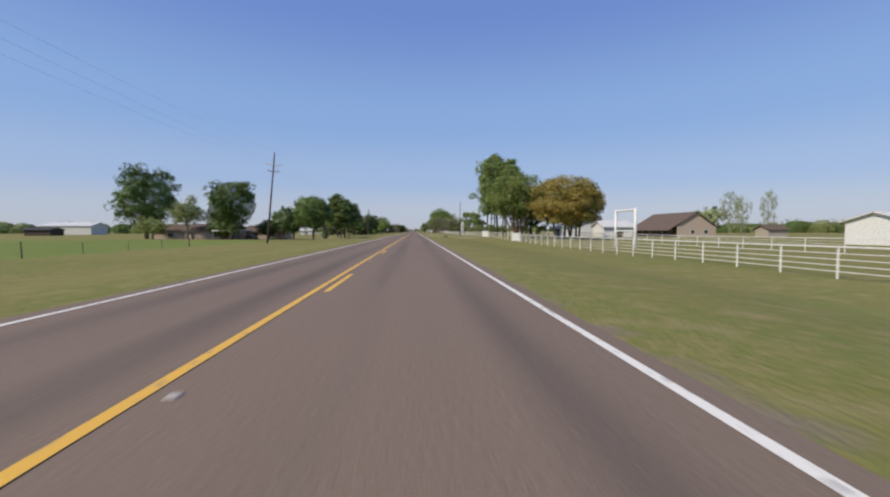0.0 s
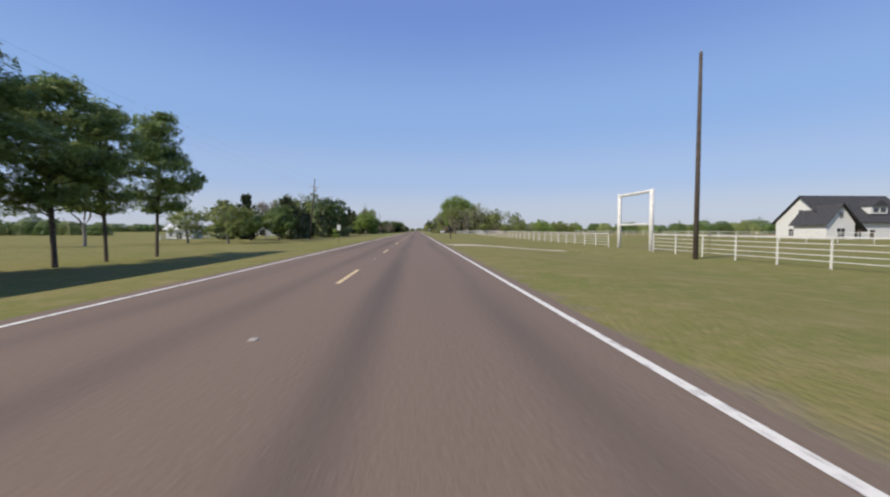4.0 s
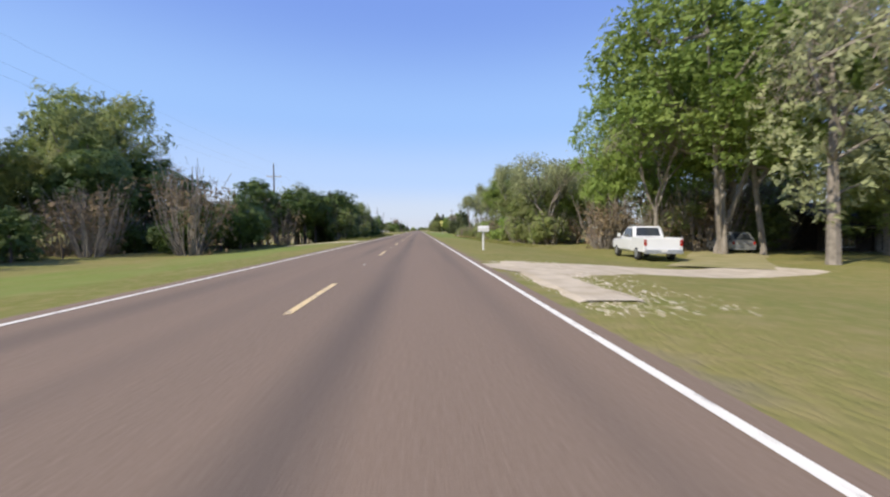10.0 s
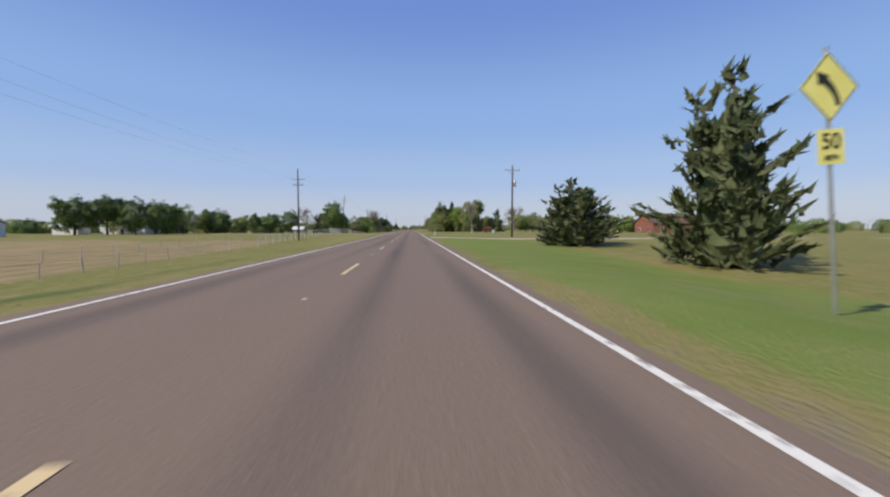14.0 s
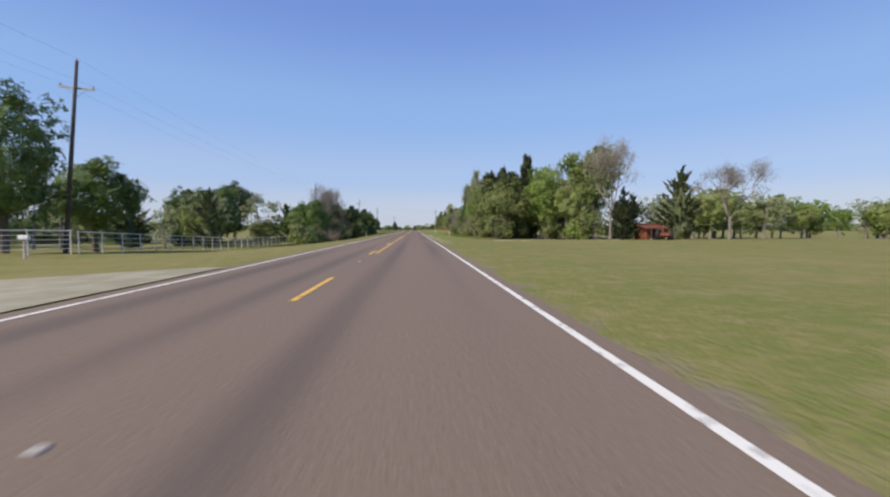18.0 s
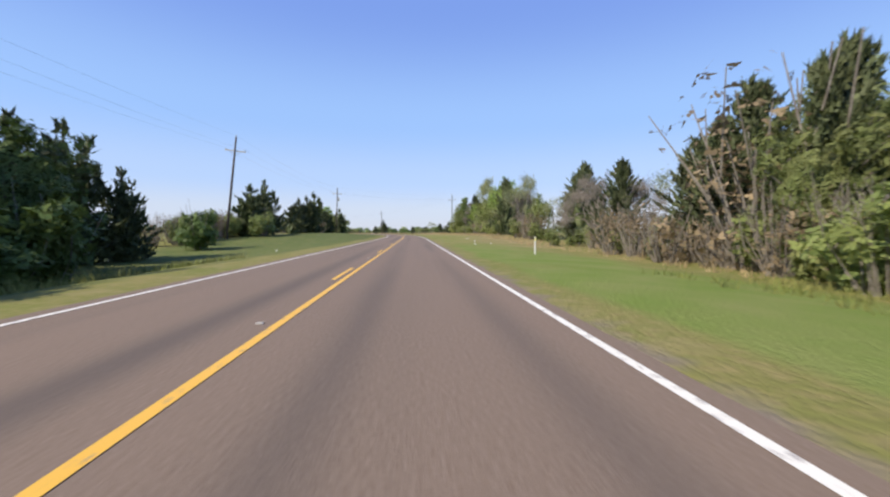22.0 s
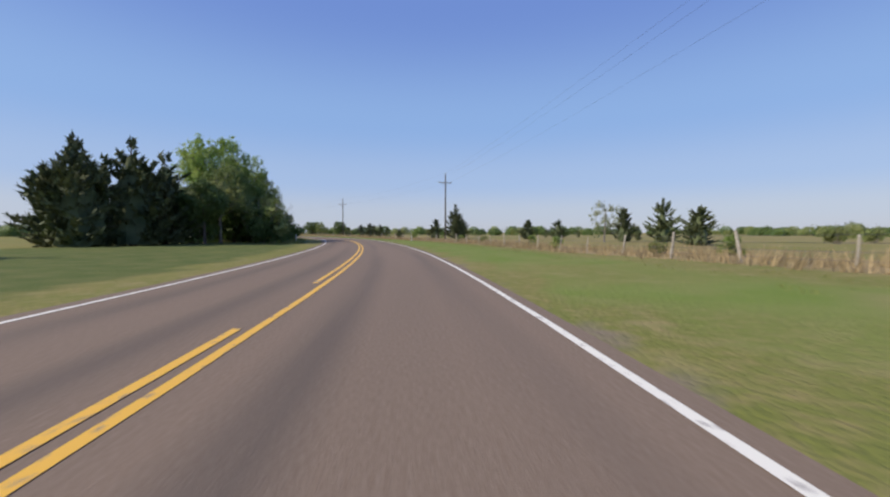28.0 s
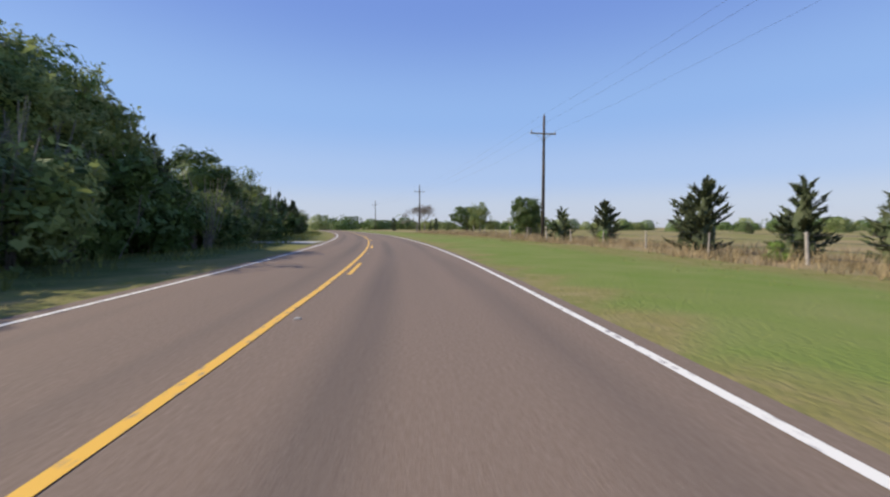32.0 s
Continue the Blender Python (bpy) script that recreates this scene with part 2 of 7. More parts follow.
def asphalt():
    """Pinkish chip seal: stone grain, patchy tone, darker wheel tracks along each lane (UV: metres across and along)."""
    m = bpy.data.materials.new("chip_seal")
    m.use_nodes = True
    n, l = m.node_tree.nodes, m.node_tree.links
    b = n["Principled BSDF"]
    b.inputs["Roughness"].default_value = 0.85
    b.inputs["Specular IOR Level"].default_value = 0.25
    uv = n.new("ShaderNodeUVMap")

    def noise(sx, sy, detail, scale=1.0):
        mp = n.new("ShaderNodeMapping")
        mp.inputs["Scale"].default_value = (sx, sy, 1)
        t = n.new("ShaderNodeTexNoise")
        t.inputs["Scale"].default_value, t.inputs["Detail"].default_value = scale, detail
        l.new(uv.outputs[0], mp.inputs[0])
        l.new(mp.outputs[0], t.inputs["Vector"])
        return t.outputs[0]

    def blend(fac, a, c):
        x = n.new("ShaderNodeMix")
        x.data_type = "RGBA"
        l.new(fac, x.inputs[0])
        for sock, v in ((x.inputs[6], a), (x.inputs[7], c)):
            if isinstance(v, tuple):
                sock.default_value = (*v, 1)
            else:
                l.new(v, sock)
        return x.outputs[2]

    def ramp(v, lo, hi, out=1.0):
        r = n.new("ShaderNodeMapRange")
        r.inputs[1].default_value, r.inputs[2].default_value, r.inputs[4].default_value = lo, hi, out
        l.new(v, r.inputs[0])
        return r.outputs[0]

    base = blend(ramp(noise(0.5, 0.03, 5), 0.35, 0.65), (0.218, 0.156, 0.114), (0.180, 0.132, 0.098))
    grain = noise(28, 28, 4)
    base = blend(ramp(grain, 0.4, 0.72), base, (0.26, 0.200, 0.154))
    sep = n.new("ShaderNodeSeparateXYZ")
    l.new(uv.outputs[0], sep.inputs[0])
    tracks = None
    for centre in (-2.6, -1.0, 0.75, 2.55):
        d = n.new("ShaderNodeMath")
        d.operation = "SUBTRACT"
        d.inputs[1].default_value = centre
        l.new(sep.outputs[0], d.inputs[0])
        ab = n.new("ShaderNodeMath")
        ab.operation = "ABSOLUTE"
        l.new(d.outputs[0], ab.inputs[0])
        t = ramp(ab.outputs[0], 0.45, 0.08)
        if tracks is None:
            tracks = t
        else:
            mx = n.new("ShaderNodeMath")
            mx.operation = "MAXIMUM"
            l.new(tracks, mx.inputs[0])
            l.new(t, mx.inputs[1])
            tracks = mx.outputs[0]
    wear = n.new("ShaderNodeMath")
    wear.operation = "MULTIPLY"
    l.new(tracks, wear.inputs[0])
    l.new(ramp(noise(0.7, 0.04, 4), 0.35, 0.7, 0.75), wear.inputs[1])
    base = blend(wear.outputs[0], base, (0.096, 0.080, 0.071))
    l.new(base, b.inputs["Base Color"])
    bp = n.new("ShaderNodeBump")
    bp.inputs["Strength"].default_value, bp.inputs["Distance"].default_value = 0.5, 0.01
    l.new(noise(60, 60, 3), bp.inputs["Height"])
    l.new(bp.outputs[0], b.inputs["Normal"])
    return m


def turf():
    """Mown spring grass with yellowish and bare patches; attributes mark hay field (dry), rich grass (lush), darker
    left verge (rank) and the worn shoulder (dirt).
    """
    m = bpy.data.materials.new("turf")
    m.use_nodes = True
    n, l = m.node_tree.nodes, m.node_tree.links
    b = n["Principled BSDF"]
    b.inputs["Roughness"].default_value = 0.95
    b.inputs["Specular IOR Level"].default_value = 0.1
    co = n.new("ShaderNodeTexCoord")

    def noise(scale, detail=5):
        t = n.new("ShaderNodeTexNoise")
        t.inputs["Scale"].default_value, t.inputs["Detail"].default_value = scale, detail
        l.new(co.outputs["Object"], t.inputs["Vector"])
        return t.outputs[0]

    def ramp(v, lo, hi):
        r = n.new("ShaderNodeMapRange")
        r.inputs[1].default_value, r.inputs[2].default_value = lo, hi
        l.new(v, r.inputs[0])
        return r.outputs[0]

    def blend(fac, a, c):
        x = n.new("ShaderNodeMix")
        x.data_type = "RGBA"
        l.new(fac, x.inputs[0])
        for sock, v in ((x.inputs[6], a), (x.inputs[7], c)):
            if isinstance(v, tuple):
                sock.default_value = (*v, 1)
            else:
                l.new(v, sock)
        return x.outputs[2]

    def attr(name):
        a = n.new("ShaderNodeAttribute")
        a.attribute_name = name
        return a.outputs["Fac"]

    def edge(name, wobble):
        s = n.new("ShaderNodeMath")
        s.operation = "ADD"
        l.new(attr(name), s.inputs[0])
        w = n.new("ShaderNodeMath")
        w.operation = "MULTIPLY_ADD"
        w.inputs[1].default_value, w.inputs[2].default_value = 0.9, -0.45
        l.new(noise(wobble), w.inputs[0])
        l.new(w.outputs[0], s.inputs[1])
        return ramp(s.outputs[0], 0.4, 0.65)

    col = blend(ramp(noise(0.05), 0.35, 0.65), (0.190, 0.200, 0.055), (0.255, 0.225, 0.085))
    col = blend(ramp(noise(0.35), 0.42, 0.75), col, (0.172, 0.200, 0.052))
    col = blend(ramp(noise(5), 0.45, 0.8), col, (0.30, 0.245, 0.110))
    col = blend(ramp(noise(1.1), 0.52, 0.78), col, (0.310, 0.260, 0.125))
    col = blend(edge("lush", 0.15), col, blend(ramp(noise(0.5), 0.35, 0.7), (0.170, 0.232, 0.050), (0.225, 0.250, 0.080)))
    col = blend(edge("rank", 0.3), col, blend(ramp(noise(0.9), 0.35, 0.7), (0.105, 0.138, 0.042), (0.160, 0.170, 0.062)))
    col = blend(edge("dry", 0.08), col, blend(ramp(noise(0.3), 0.35, 0.65), (0.36, 0.27, 0.15), (0.27, 0.225, 0.11)))
    col = blend(edge("dirt", 1.2), col, (0.24, 0.195, 0.15))
    l.new(col, b.inputs["Base Color"])
    bp = n.new("ShaderNodeBump")
    bp.inputs["Strength"].default_value, bp.inputs["Distance"].default_value = 0.8, 0.06
    l.new(noise(14, 6), bp.inputs["Height"])
    l.new(bp.outputs[0], b.inputs["Normal"])
    return m


ASPHALT, TURF = asphalt(), turf()

# ---- the road's line: straight, then a long bend to the left ----
BEND = [(-400, 0.0), (765, 0.0), (795, 0.00108), (817, 0.00239), (840, 0.00344), (863, 0.00427), (886, 0.00445), (909, 0.00333), (931, 0.0058),
        (965, 0.0040), (1000, 0.00232), (1050, 0.00117), (1090, 0.0), (3000, 0.0)]
ST = np.arange(-200.0, 1500.0, 1.0)
_k = np.interp(ST, [b[0] for b in BEND], [b[1] for b in BEND])
_th = np.concatenate([[0], np.cumsum((_k[1:] + _k[:-1]) / 2)])
_rx = np.concatenate([[0], np.cumsum(-np.sin((_th[1:] + _th[:-1]) / 2))])
_ry = -200 + np.concatenate([[0], np.cumsum(np.cos((_th[1:] + _th[:-1]) / 2))])


def road_point(s, l):
    """World x, y and heading (radians) at station s, l metres to the right of the road's middle."""
    h = np.interp(s, ST, _th)
    return np.interp(s, ST, _rx) + l * np.cos(h), np.interp(s, ST, _ry) + l * np.sin(h), h


LEFT_LEVEL = [(-100, -0.9), (100, -1.1), (150, -1.6), (260, -1.2), (330, -0.6), (400, -0.7), (430, -1.6), (490, -2.3), (545, -1.5), (590, -0.5), (636, -0.5), (662, -1.5), (685, -1.8),
              (705, -1.2), (745, -1.2), (765, -0.4), (785, 0.6), (830, 0.7), (870, 0.1), (1000, 0.0), (1400, 0.0)]
RIGHT_LEVEL = [(-100, -1.0), (60, -1.1), (110, -0.6), (160, -0.7), (300, -0.4), (345, -0.6), (410, -0.9), (500, -1.1), (522, -0.4), (560, -0.1), (600, -0.3),
               (650, -0.2), (690, -0.7), (760, -0.4), (795, 0.4), (850, 0.4), (890, -0.3), (940, -0.4), (1000, 0.0), (1400, 0.0)]


def smooth(x, lo, hi):
    t = np.clip((x - lo) / (hi - lo), 0, 1)
    return t * t * (3 - 2 * t)


def level(s, l):
    """Height of the ground beside the road."""
    s, l = np.asarray(s, float), np.asarray(l, float)
    side = np.where(l < 0, np.interp(s, [a for a, _ in LEFT_LEVEL], [b for _, b in LEFT_LEVEL]), np.interp(s, [a for a, _ in RIGHT_LEVEL], [b for _, b in RIGHT_LEVEL]))
    d = np.abs(l)
    far = smooth(d, 45, 150)
    z = -0.05 + (side + 0.05) * smooth(d, 4.6, 15.0)
    return z * (1 - far) + far * -0.9


def at(s, l, lift=0.0):
    x, y, h = road_point(s, l)
    return Vector((float(x), float(y), float(level(s, l)) + lift)), float(h)


def put(s, l, turn=0.0, lift=0.0, scale=1.0):
    """Pose on the ground at a place beside the road; turn in degrees from the road's direction; scale: one number or three."""
    p, h = at(s, l, lift)
    sc = (scale,) * 3 if isinstance(scale, (int, float)) else scale
    return Matrix.LocRotScale(p, Euler((0, 0, h + radians(turn))), Vector(sc))


# ---- mesh helpers ----
def link(name, v, f, mat, parent=None, label="", smooth_shade=False):
    me = bpy.data.meshes.new(name)
    me.from_pydata(v.tolist() if hasattr(v, "tolist") else v, [], f.tolist() if hasattr(f, "tolist") else f)
    me.materials.append(mat)
    if smooth_shade:
        me.shade_smooth()
    me.update()
    ob = new(name, me)
    ob.parent = parent
    if label:
        ob["label"] = label
    return ob


def joined(*pieces):
    vs, fs, k = [], [], 0
    for v, f in pieces:
        vs.extend([tuple(p) for p in v])
        fs.extend([tuple(i + k for i in q) for q in f])
        k += len(v)
    return vs, fs


def box(x, y, z, sx, sy, sz, turn=0.0, chamfer=0.0):
    """A block standing on z, with its upright and top edges chamfered where asked."""
    c, s = math.cos(radians(turn)), math.sin(radians(turn))
    hx, hy = sx / 2, sy / 2
    if chamfer:
        k = chamfer
        ring = [(-hx + k, -hy), (hx - k, -hy), (hx, -hy + k), (hx, hy - k), (hx - k, hy), (-hx + k, hy), (-hx, hy - k), (-hx, -hy + k)]
        inner = [(px * (1 - k / hx), py * (1 - k / hy)) for px, py in ring]
        v = [(px, py, z) for px, py in ring] + [(px, py, z + sz - k) for px, py in ring] + [(px, py, z + sz) for px, py in inner]
        f = [tuple(range(7, -1, -1)), tuple(range(16, 24))] + [(b + i, b + (i + 1) % 8, b + 8 + (i + 1) % 8, b + 8 + i) for b in (0, 8) for i in range(8)]
    else:
        v = [(px, py, pz) for pz in (z, z + sz) for px, py in ((-hx, -hy), (hx, -hy), (hx, hy), (-hx, hy))]
        f = [(3, 2, 1, 0), (4, 5, 6, 7), (0, 1, 5, 4), (1, 2, 6, 5), (2, 3, 7, 6), (3, 0, 4, 7)]
    return [(x + c * a - s * b, y + s * a + c * b, d) for a, b, d in v], f


def tube(points, radii, n=8):
    """A tapered round bar through the points."""
    pts = [Vector(p) for p in points]
    v, f = [], []
    for i, p in enumerate(pts):
        d = (pts[min(i + 1, len(pts) - 1)] - pts[max(i - 1, 0)]).normalized()
        a = d.orthogonal().normalized() if abs(d.z) < 0.9 else Vector((1, 0, 0)).cross(d).normalized()
        b = d.cross(a)
        r = float(radii[i] if hasattr(radii, "__len__") else radii)
        v += [tuple(p + r * (math.cos(2 * math.pi * k / n) * a + math.sin(2 * math.pi * k / n) * b)) for k in range(n)]
    for i in range(len(pts) - 1):
        f += [(i * n + k, i * n + (k + 1) % n, (i + 1) * n + (k + 1) % n, (i + 1) * n + k) for k in range(n)]
    f += [tuple(range(n - 1, -1, -1)), tuple(range((len(pts) - 1) * n, len(pts) * n))]
    return v, f


def thing(name, label, category, group="", m=None):
    e = new(name)
    e.empty_display_size = 0.3
    if m is not None:
        e.matrix_basis = m
    return tagged(e, label, category, group)


def part(name, geo, mat, parent, label="", smooth_shade=False):
    return link(name, geo[0], geo[1], mat, parent, label, smooth_shade)


# ---- ground: one sheet out to the horizon ----
def spread(*runs):
    return np.unique(np.concatenate([np.arange(a, b + 1e-6, st) for a, b, st in runs]).round(3))


gx = spread((-3000, -600, 300), (-600, -200, 50), (-200, -60, 6), (-60, 46, 1.25), (46, 120, 6), (120, 600, 40), (600, 3000, 300))
gy = spread((-600, -60, 60), (-60, 740, 5), (740, 1080, 2.0), (1080, 1400, 20), (1400, 4200, 280))
GX, GY = np.meshgrid(gx, gy)
flat = np.stack([GX.ravel(), GY.ravel()], 1)
gs, gl = np.empty(len(flat)), np.empty(len(flat))
for i in range(0, len(flat), 4000):
    q = flat[i:i + 4000]
    near = np.argmin((q[:, :1] - _rx[None]) ** 2 + (q[:, 1:] - _ry[None]) ** 2, axis=1)
    dx, dy, th = q[:, 0] - _rx[near], q[:, 1] - _ry[near], _th[near]
    gs[i:i + 4000] = ST[near] - dx * np.sin(th) + dy * np.cos(th)
    gl[i:i + 4000] = np.where(np.abs(-dx * np.sin(th) + dy * np.cos(th)) > 1.5, np.sign(dx * np.cos(th) + dy * np.sin(th)) * np.hypot(dx, dy), dx * np.cos(th) + dy * np.sin(th))
gz = level(gs, gl)
gz = np.where(np.abs(gl) < 5.2, np.minimum(gz, -0.05), gz)
rough_ground = np.array([noise.noise((x * 0.08, y * 0.08, 0)) for x, y in flat]) * 0.12 * smooth(np.abs(gl), 8, 16)
gz = gz + rough_ground
nx = len(gx)
idx = np.arange(len(flat)).reshape(len(gy), nx)
gf = np.stack([idx[:-1, :-1], idx[:-1, 1:], idx[1:, 1:], idx[1:, :-1]], -1).reshape(-1, 4)
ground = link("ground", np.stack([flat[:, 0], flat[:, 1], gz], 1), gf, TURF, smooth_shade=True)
tagged(ground, "mown green roadside grass running out to hay fields", "ground", kind="structure")
dry = smooth(-gl, 20, 24) * smooth(gs, 452, 470) * (1 - smooth(gs, 548, 580)) * (1 - smooth(-gl, 75, 95))
dry = np.maximum(dry, smooth(gl, 24, 27) * smooth(gs, 262, 275) * (1 - smooth(gs, 350, 365)))
dry = np.maximum(dry, 0.85 * smooth(gl, 12.5, 15) * (1 - smooth(gl, 20, 26)) * smooth(gs, 855, 875))
dry = np.maximum(dry, 0.5 * smooth(gl, 20, 26) * smooth(gs, 855, 875))
dry = np.maximum(dry, 0.9 * smooth(gl, 14, 16) * smooth(gs, 452, 460) * (1 - smooth(gs, 482, 490)))
dry = np.maximum(dry, 0.52 * smooth(gl, 6, 9) * (1 - smooth(gl, 15, 18)) * smooth(gs, 735, 770) * (1 - smooth(gs, 860, 890)))
dry = np.maximum(dry, 0.55 * smooth(np.abs(gl), 150, 400))
ground.data.attributes.new("dry", "FLOAT", "POINT").data.foreach_set("value", dry.astype(np.float32))
lush = smooth(gl, 3.7, 4.6) * (1 - smooth(gl, 10, 14)) * smooth(gs, 640, 670) * (0.72 - 0.27 * smooth(gs, 735, 770) + 0.25 * smooth(gs, 855, 890))
lush = np.maximum(lush, 0.85 * smooth(gl, 3.7, 4.6) * (1 - smooth(gl, 13, 18)) * smooth(gs, 395, 425) * (1 - smooth(gs, 525, 560)))
lush = np.maximum(lush, 0.8 * smooth(-gl, 26, 32) * (1 - smooth(gs, 90, 120)))
lush = np.maximum(lush, 0.6 * smooth(-gl, 4.4, 6) * (1 - smooth(-gl, 12, 16)) * smooth(gs, 200, 240) * (1 - smooth(gs, 385, 400)))
lush = np.maximum(lush, 0.35 * smooth(gl, 5, 8) * (1 - smooth(gl, 13, 18)) * (1 - smooth(gs, 90, 140)))
ground.data.attributes.new("lush", "FLOAT", "POINT").data.foreach_set("value", lush.astype(np.float32))
# rank: darker green turf colour along stretches of the left verge
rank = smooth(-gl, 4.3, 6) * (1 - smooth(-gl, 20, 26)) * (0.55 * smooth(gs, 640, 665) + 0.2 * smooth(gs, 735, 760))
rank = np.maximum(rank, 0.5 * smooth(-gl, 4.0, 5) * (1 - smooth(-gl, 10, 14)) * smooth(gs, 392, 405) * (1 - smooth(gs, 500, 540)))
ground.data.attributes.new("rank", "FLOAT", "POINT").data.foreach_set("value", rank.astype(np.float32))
dirt = 0.5 * (1 - smooth(np.abs(gl), 3.9, 4.5))
ground.data.attributes.new("dirt", "FLOAT", "POINT").data.foreach_set("value", dirt.astype(np.float32))

# ---- road ----
def ribbon(name, s0, s1, l0, l1, z, mat, parent=None, step=4.0, depth=0.0, label=""):
    """A strip along the road between two lateral offsets, with sides where it has depth."""
    ss = np.append(np.arange(s0, s1, step), s1)
    v, f, uvs = [], [], []
    prof = [(l0, z), (l1, z)] if not depth else [(l0 - depth, z - depth), (l0, z), ((l0 + l1) / 2, z + 0.03 * (l1 - l0 > 5)), (l1, z), (l1 + depth, z - depth)]
    for s in ss:
        for l, h in prof:
            x, y, _ = road_point(s, l)
            v.append((float(x), float(y), h))
            uvs.append((l, s))
    m = len(prof)
    for i in range(len(ss) - 1):
        f += [(i * m + j, i * m + j + 1, (i + 1) * m + j + 1, (i + 1) * m + j) for j in range(m - 1)]
    ob = link(name, v, f, mat, parent, label)
    lay = ob.data.uv_layers.new(name="UVMap")
    for loop in ob.data.loops:
        lay.data[loop.index].uv = uvs[loop.vertex_index]
    return ob


road = tagged(ribbon("road", -180, 1300, -3.80, 3.62, 0.0, ASPHALT, step=3.0, depth=0.14), "two-lane chip-seal road, pinkish brown with darker wheel tracks", "road", kind="structure")


def crown(l):
    return 0.03 * (1 - min(1.0, abs(l + 0.09) / 3.71)) + 0.006


MID = -0.22
for l in (-3.42, 3.35):
    ribbon("edge_line", -180, 1300, l - 0.052, l + 0.052, crown(l), PAINT_WHITE, road, label="white painted edge line")
ribbon("centre_line", -180, 112, MID - 0.17, MID - 0.06, crown(MID), PAINT_YELLOW, road, label="solid yellow centre line")
ribbon("centre_line", 626, 922, MID + 0.06, MID + 0.17, crown(MID), PAINT_YELLOW, road, label="solid yellow centre line")
ribbon("centre_line", 872, 1300, MID - 0.17, MID - 0.06, crown(MID), PAINT_YELLOW, road, label="solid yellow centre line")
PHASE = [(10, -1.7), (111, 1.4), (218, -1.5), (255, -0.75), (281, 1.0), (319, 2.5), (357, 3.6), (395, 4.7), (430, 3.6), (464, 1.1), (497, -2.7), (593, -4.0), (617, -4.4), (675, -7.8),
         (782, -9.8), (940, -10.0)]
for k in range(-6, 90):
    far_end = k * 12.19 + float(np.interp(k * 12.19, [a for a, _ in PHASE], [b for _, b in PHASE]))
    if far_end < 112:
        off = 0.115
    elif far_end < 622:
        off = 0.0
    elif far_end < 872:
        off = -0.115
    elif far_end < 926:
        continue
    else:
        off = 0.115
    ribbon("centre_dash", far_end - 3.05, far_end, MID + off - 0.055, MID + off + 0.055, crown(MID), PAINT_YELLOW if far_end < 115 or far_end > 600 else PAINT_OLD, road, step=1.6)
    # raised reflector between the dashes
    x, y, h = road_point(far_end + 4.5, MID + off)
    part("reflector", box(float(x), float(y), crown(MID) - 0.004, 0.09, 0.06, 0.018, math.degrees(float(h)), 0.01), CONCRETE, road)

# ---- plants: each kind is built a few times, then copied ----
def leaves(points, outward, size, rng, stretch=1.5, up=0.0, jitter=0.8, needle=False):
    """A small folded leaf spray at every point, facing roughly outward; needle: a single pointed blade."""
    n = len(points)
    nrm = outward + rng.normal(0, jitter, (n, 3))
    nrm /= np.linalg.norm(nrm, axis=1, keepdims=True) + 1e-9
    ax = rng.normal(0, 1, (n, 3))
    ax[:, 2] += up
    ax -= nrm * np.sum(ax * nrm, 1, keepdims=True)
    ax /= np.linalg.norm(ax, axis=1, keepdims=True) + 1e-9
    bi = np.cross(nrm, ax)
    a = (size * rng.uniform(0.6, 1.35, n))[:, None]
    w = a / stretch
    if needle:
        v = np.stack([points - ax * a * 0.5 + bi * w * 0.5, points + ax * a * 0.7, points - ax * a * 0.5 - bi * w * 0.5], 1).reshape(-1, 3)
        return v, np.arange(n * 3).reshape(-1, 3)
    v = np.stack([points - ax * a * 0.6, points + bi * w * 0.5 - nrm * a * 0.12, points + ax * a * 0.6, points - bi * w * 0.5 - nrm * a * 0.12], 1).reshape(-1, 3)
    k = np.arange(n)[:, None] * 4
    f = np.concatenate([k + [0, 1, 2], k + [0, 2, 3]])
    return v, f


def clump_points(centres, radii, per, rng, inner=0.3, low=-1.0):
    """Points spread over the skins of the clumps, some inside."""
    pts, out = [], []
    for c, r in zip(centres, radii):
        d = rng.normal(0, 1, (per, 3))
        d /= np.linalg.norm(d, axis=1, keepdims=True)
        d[:, 2] = np.where(d[:, 2] < low, -d[:, 2], d[:, 2])
        q = np.where(rng.random(per) < inner, rng.uniform(0.3, 0.85, per), rng.uniform(0.85, 1.08, per))
        pts.append(np.asarray(c) + d * q[:, None] * np.asarray(r))
        out.append(d + np.array([0, 0, 0.35]))
    return np.concatenate(pts), np.concatenate(out)


def limb(start, end, r0, r1, rng, bend=0.12, n=4):
    a, b = np.asarray(start, float), np.asarray(end, float)
    L = np.linalg.norm(b - a)
    pts = [a + (b - a) * t + rng.normal(0, bend * L * 0.35, 3) * (0 < t < 1) * (1, 1, 0.4) for t in np.linspace(0, 1, n)]
    return tube(pts, list(np.linspace(r0, r1, n)), 6 if r0 > 0.06 else 4)


def plant(name, wood, wood_mat, crown_geo, leaf, label, category, group, stems=False):
    """A plant out of sight of the walk, to be copied from: thing > trunk, crown."""
    e = thing(name, label, category, group)
    if wood:
        w = part("stem_tangle" if stems else "trunk", joined(*wood), wood_mat, e)
        if stems:
            tagged(w, kind="stuff")
    if crown_geo is not None:
        link("crown", crown_geo[0], crown_geo[1], LEAF[leaf], e)
    return e


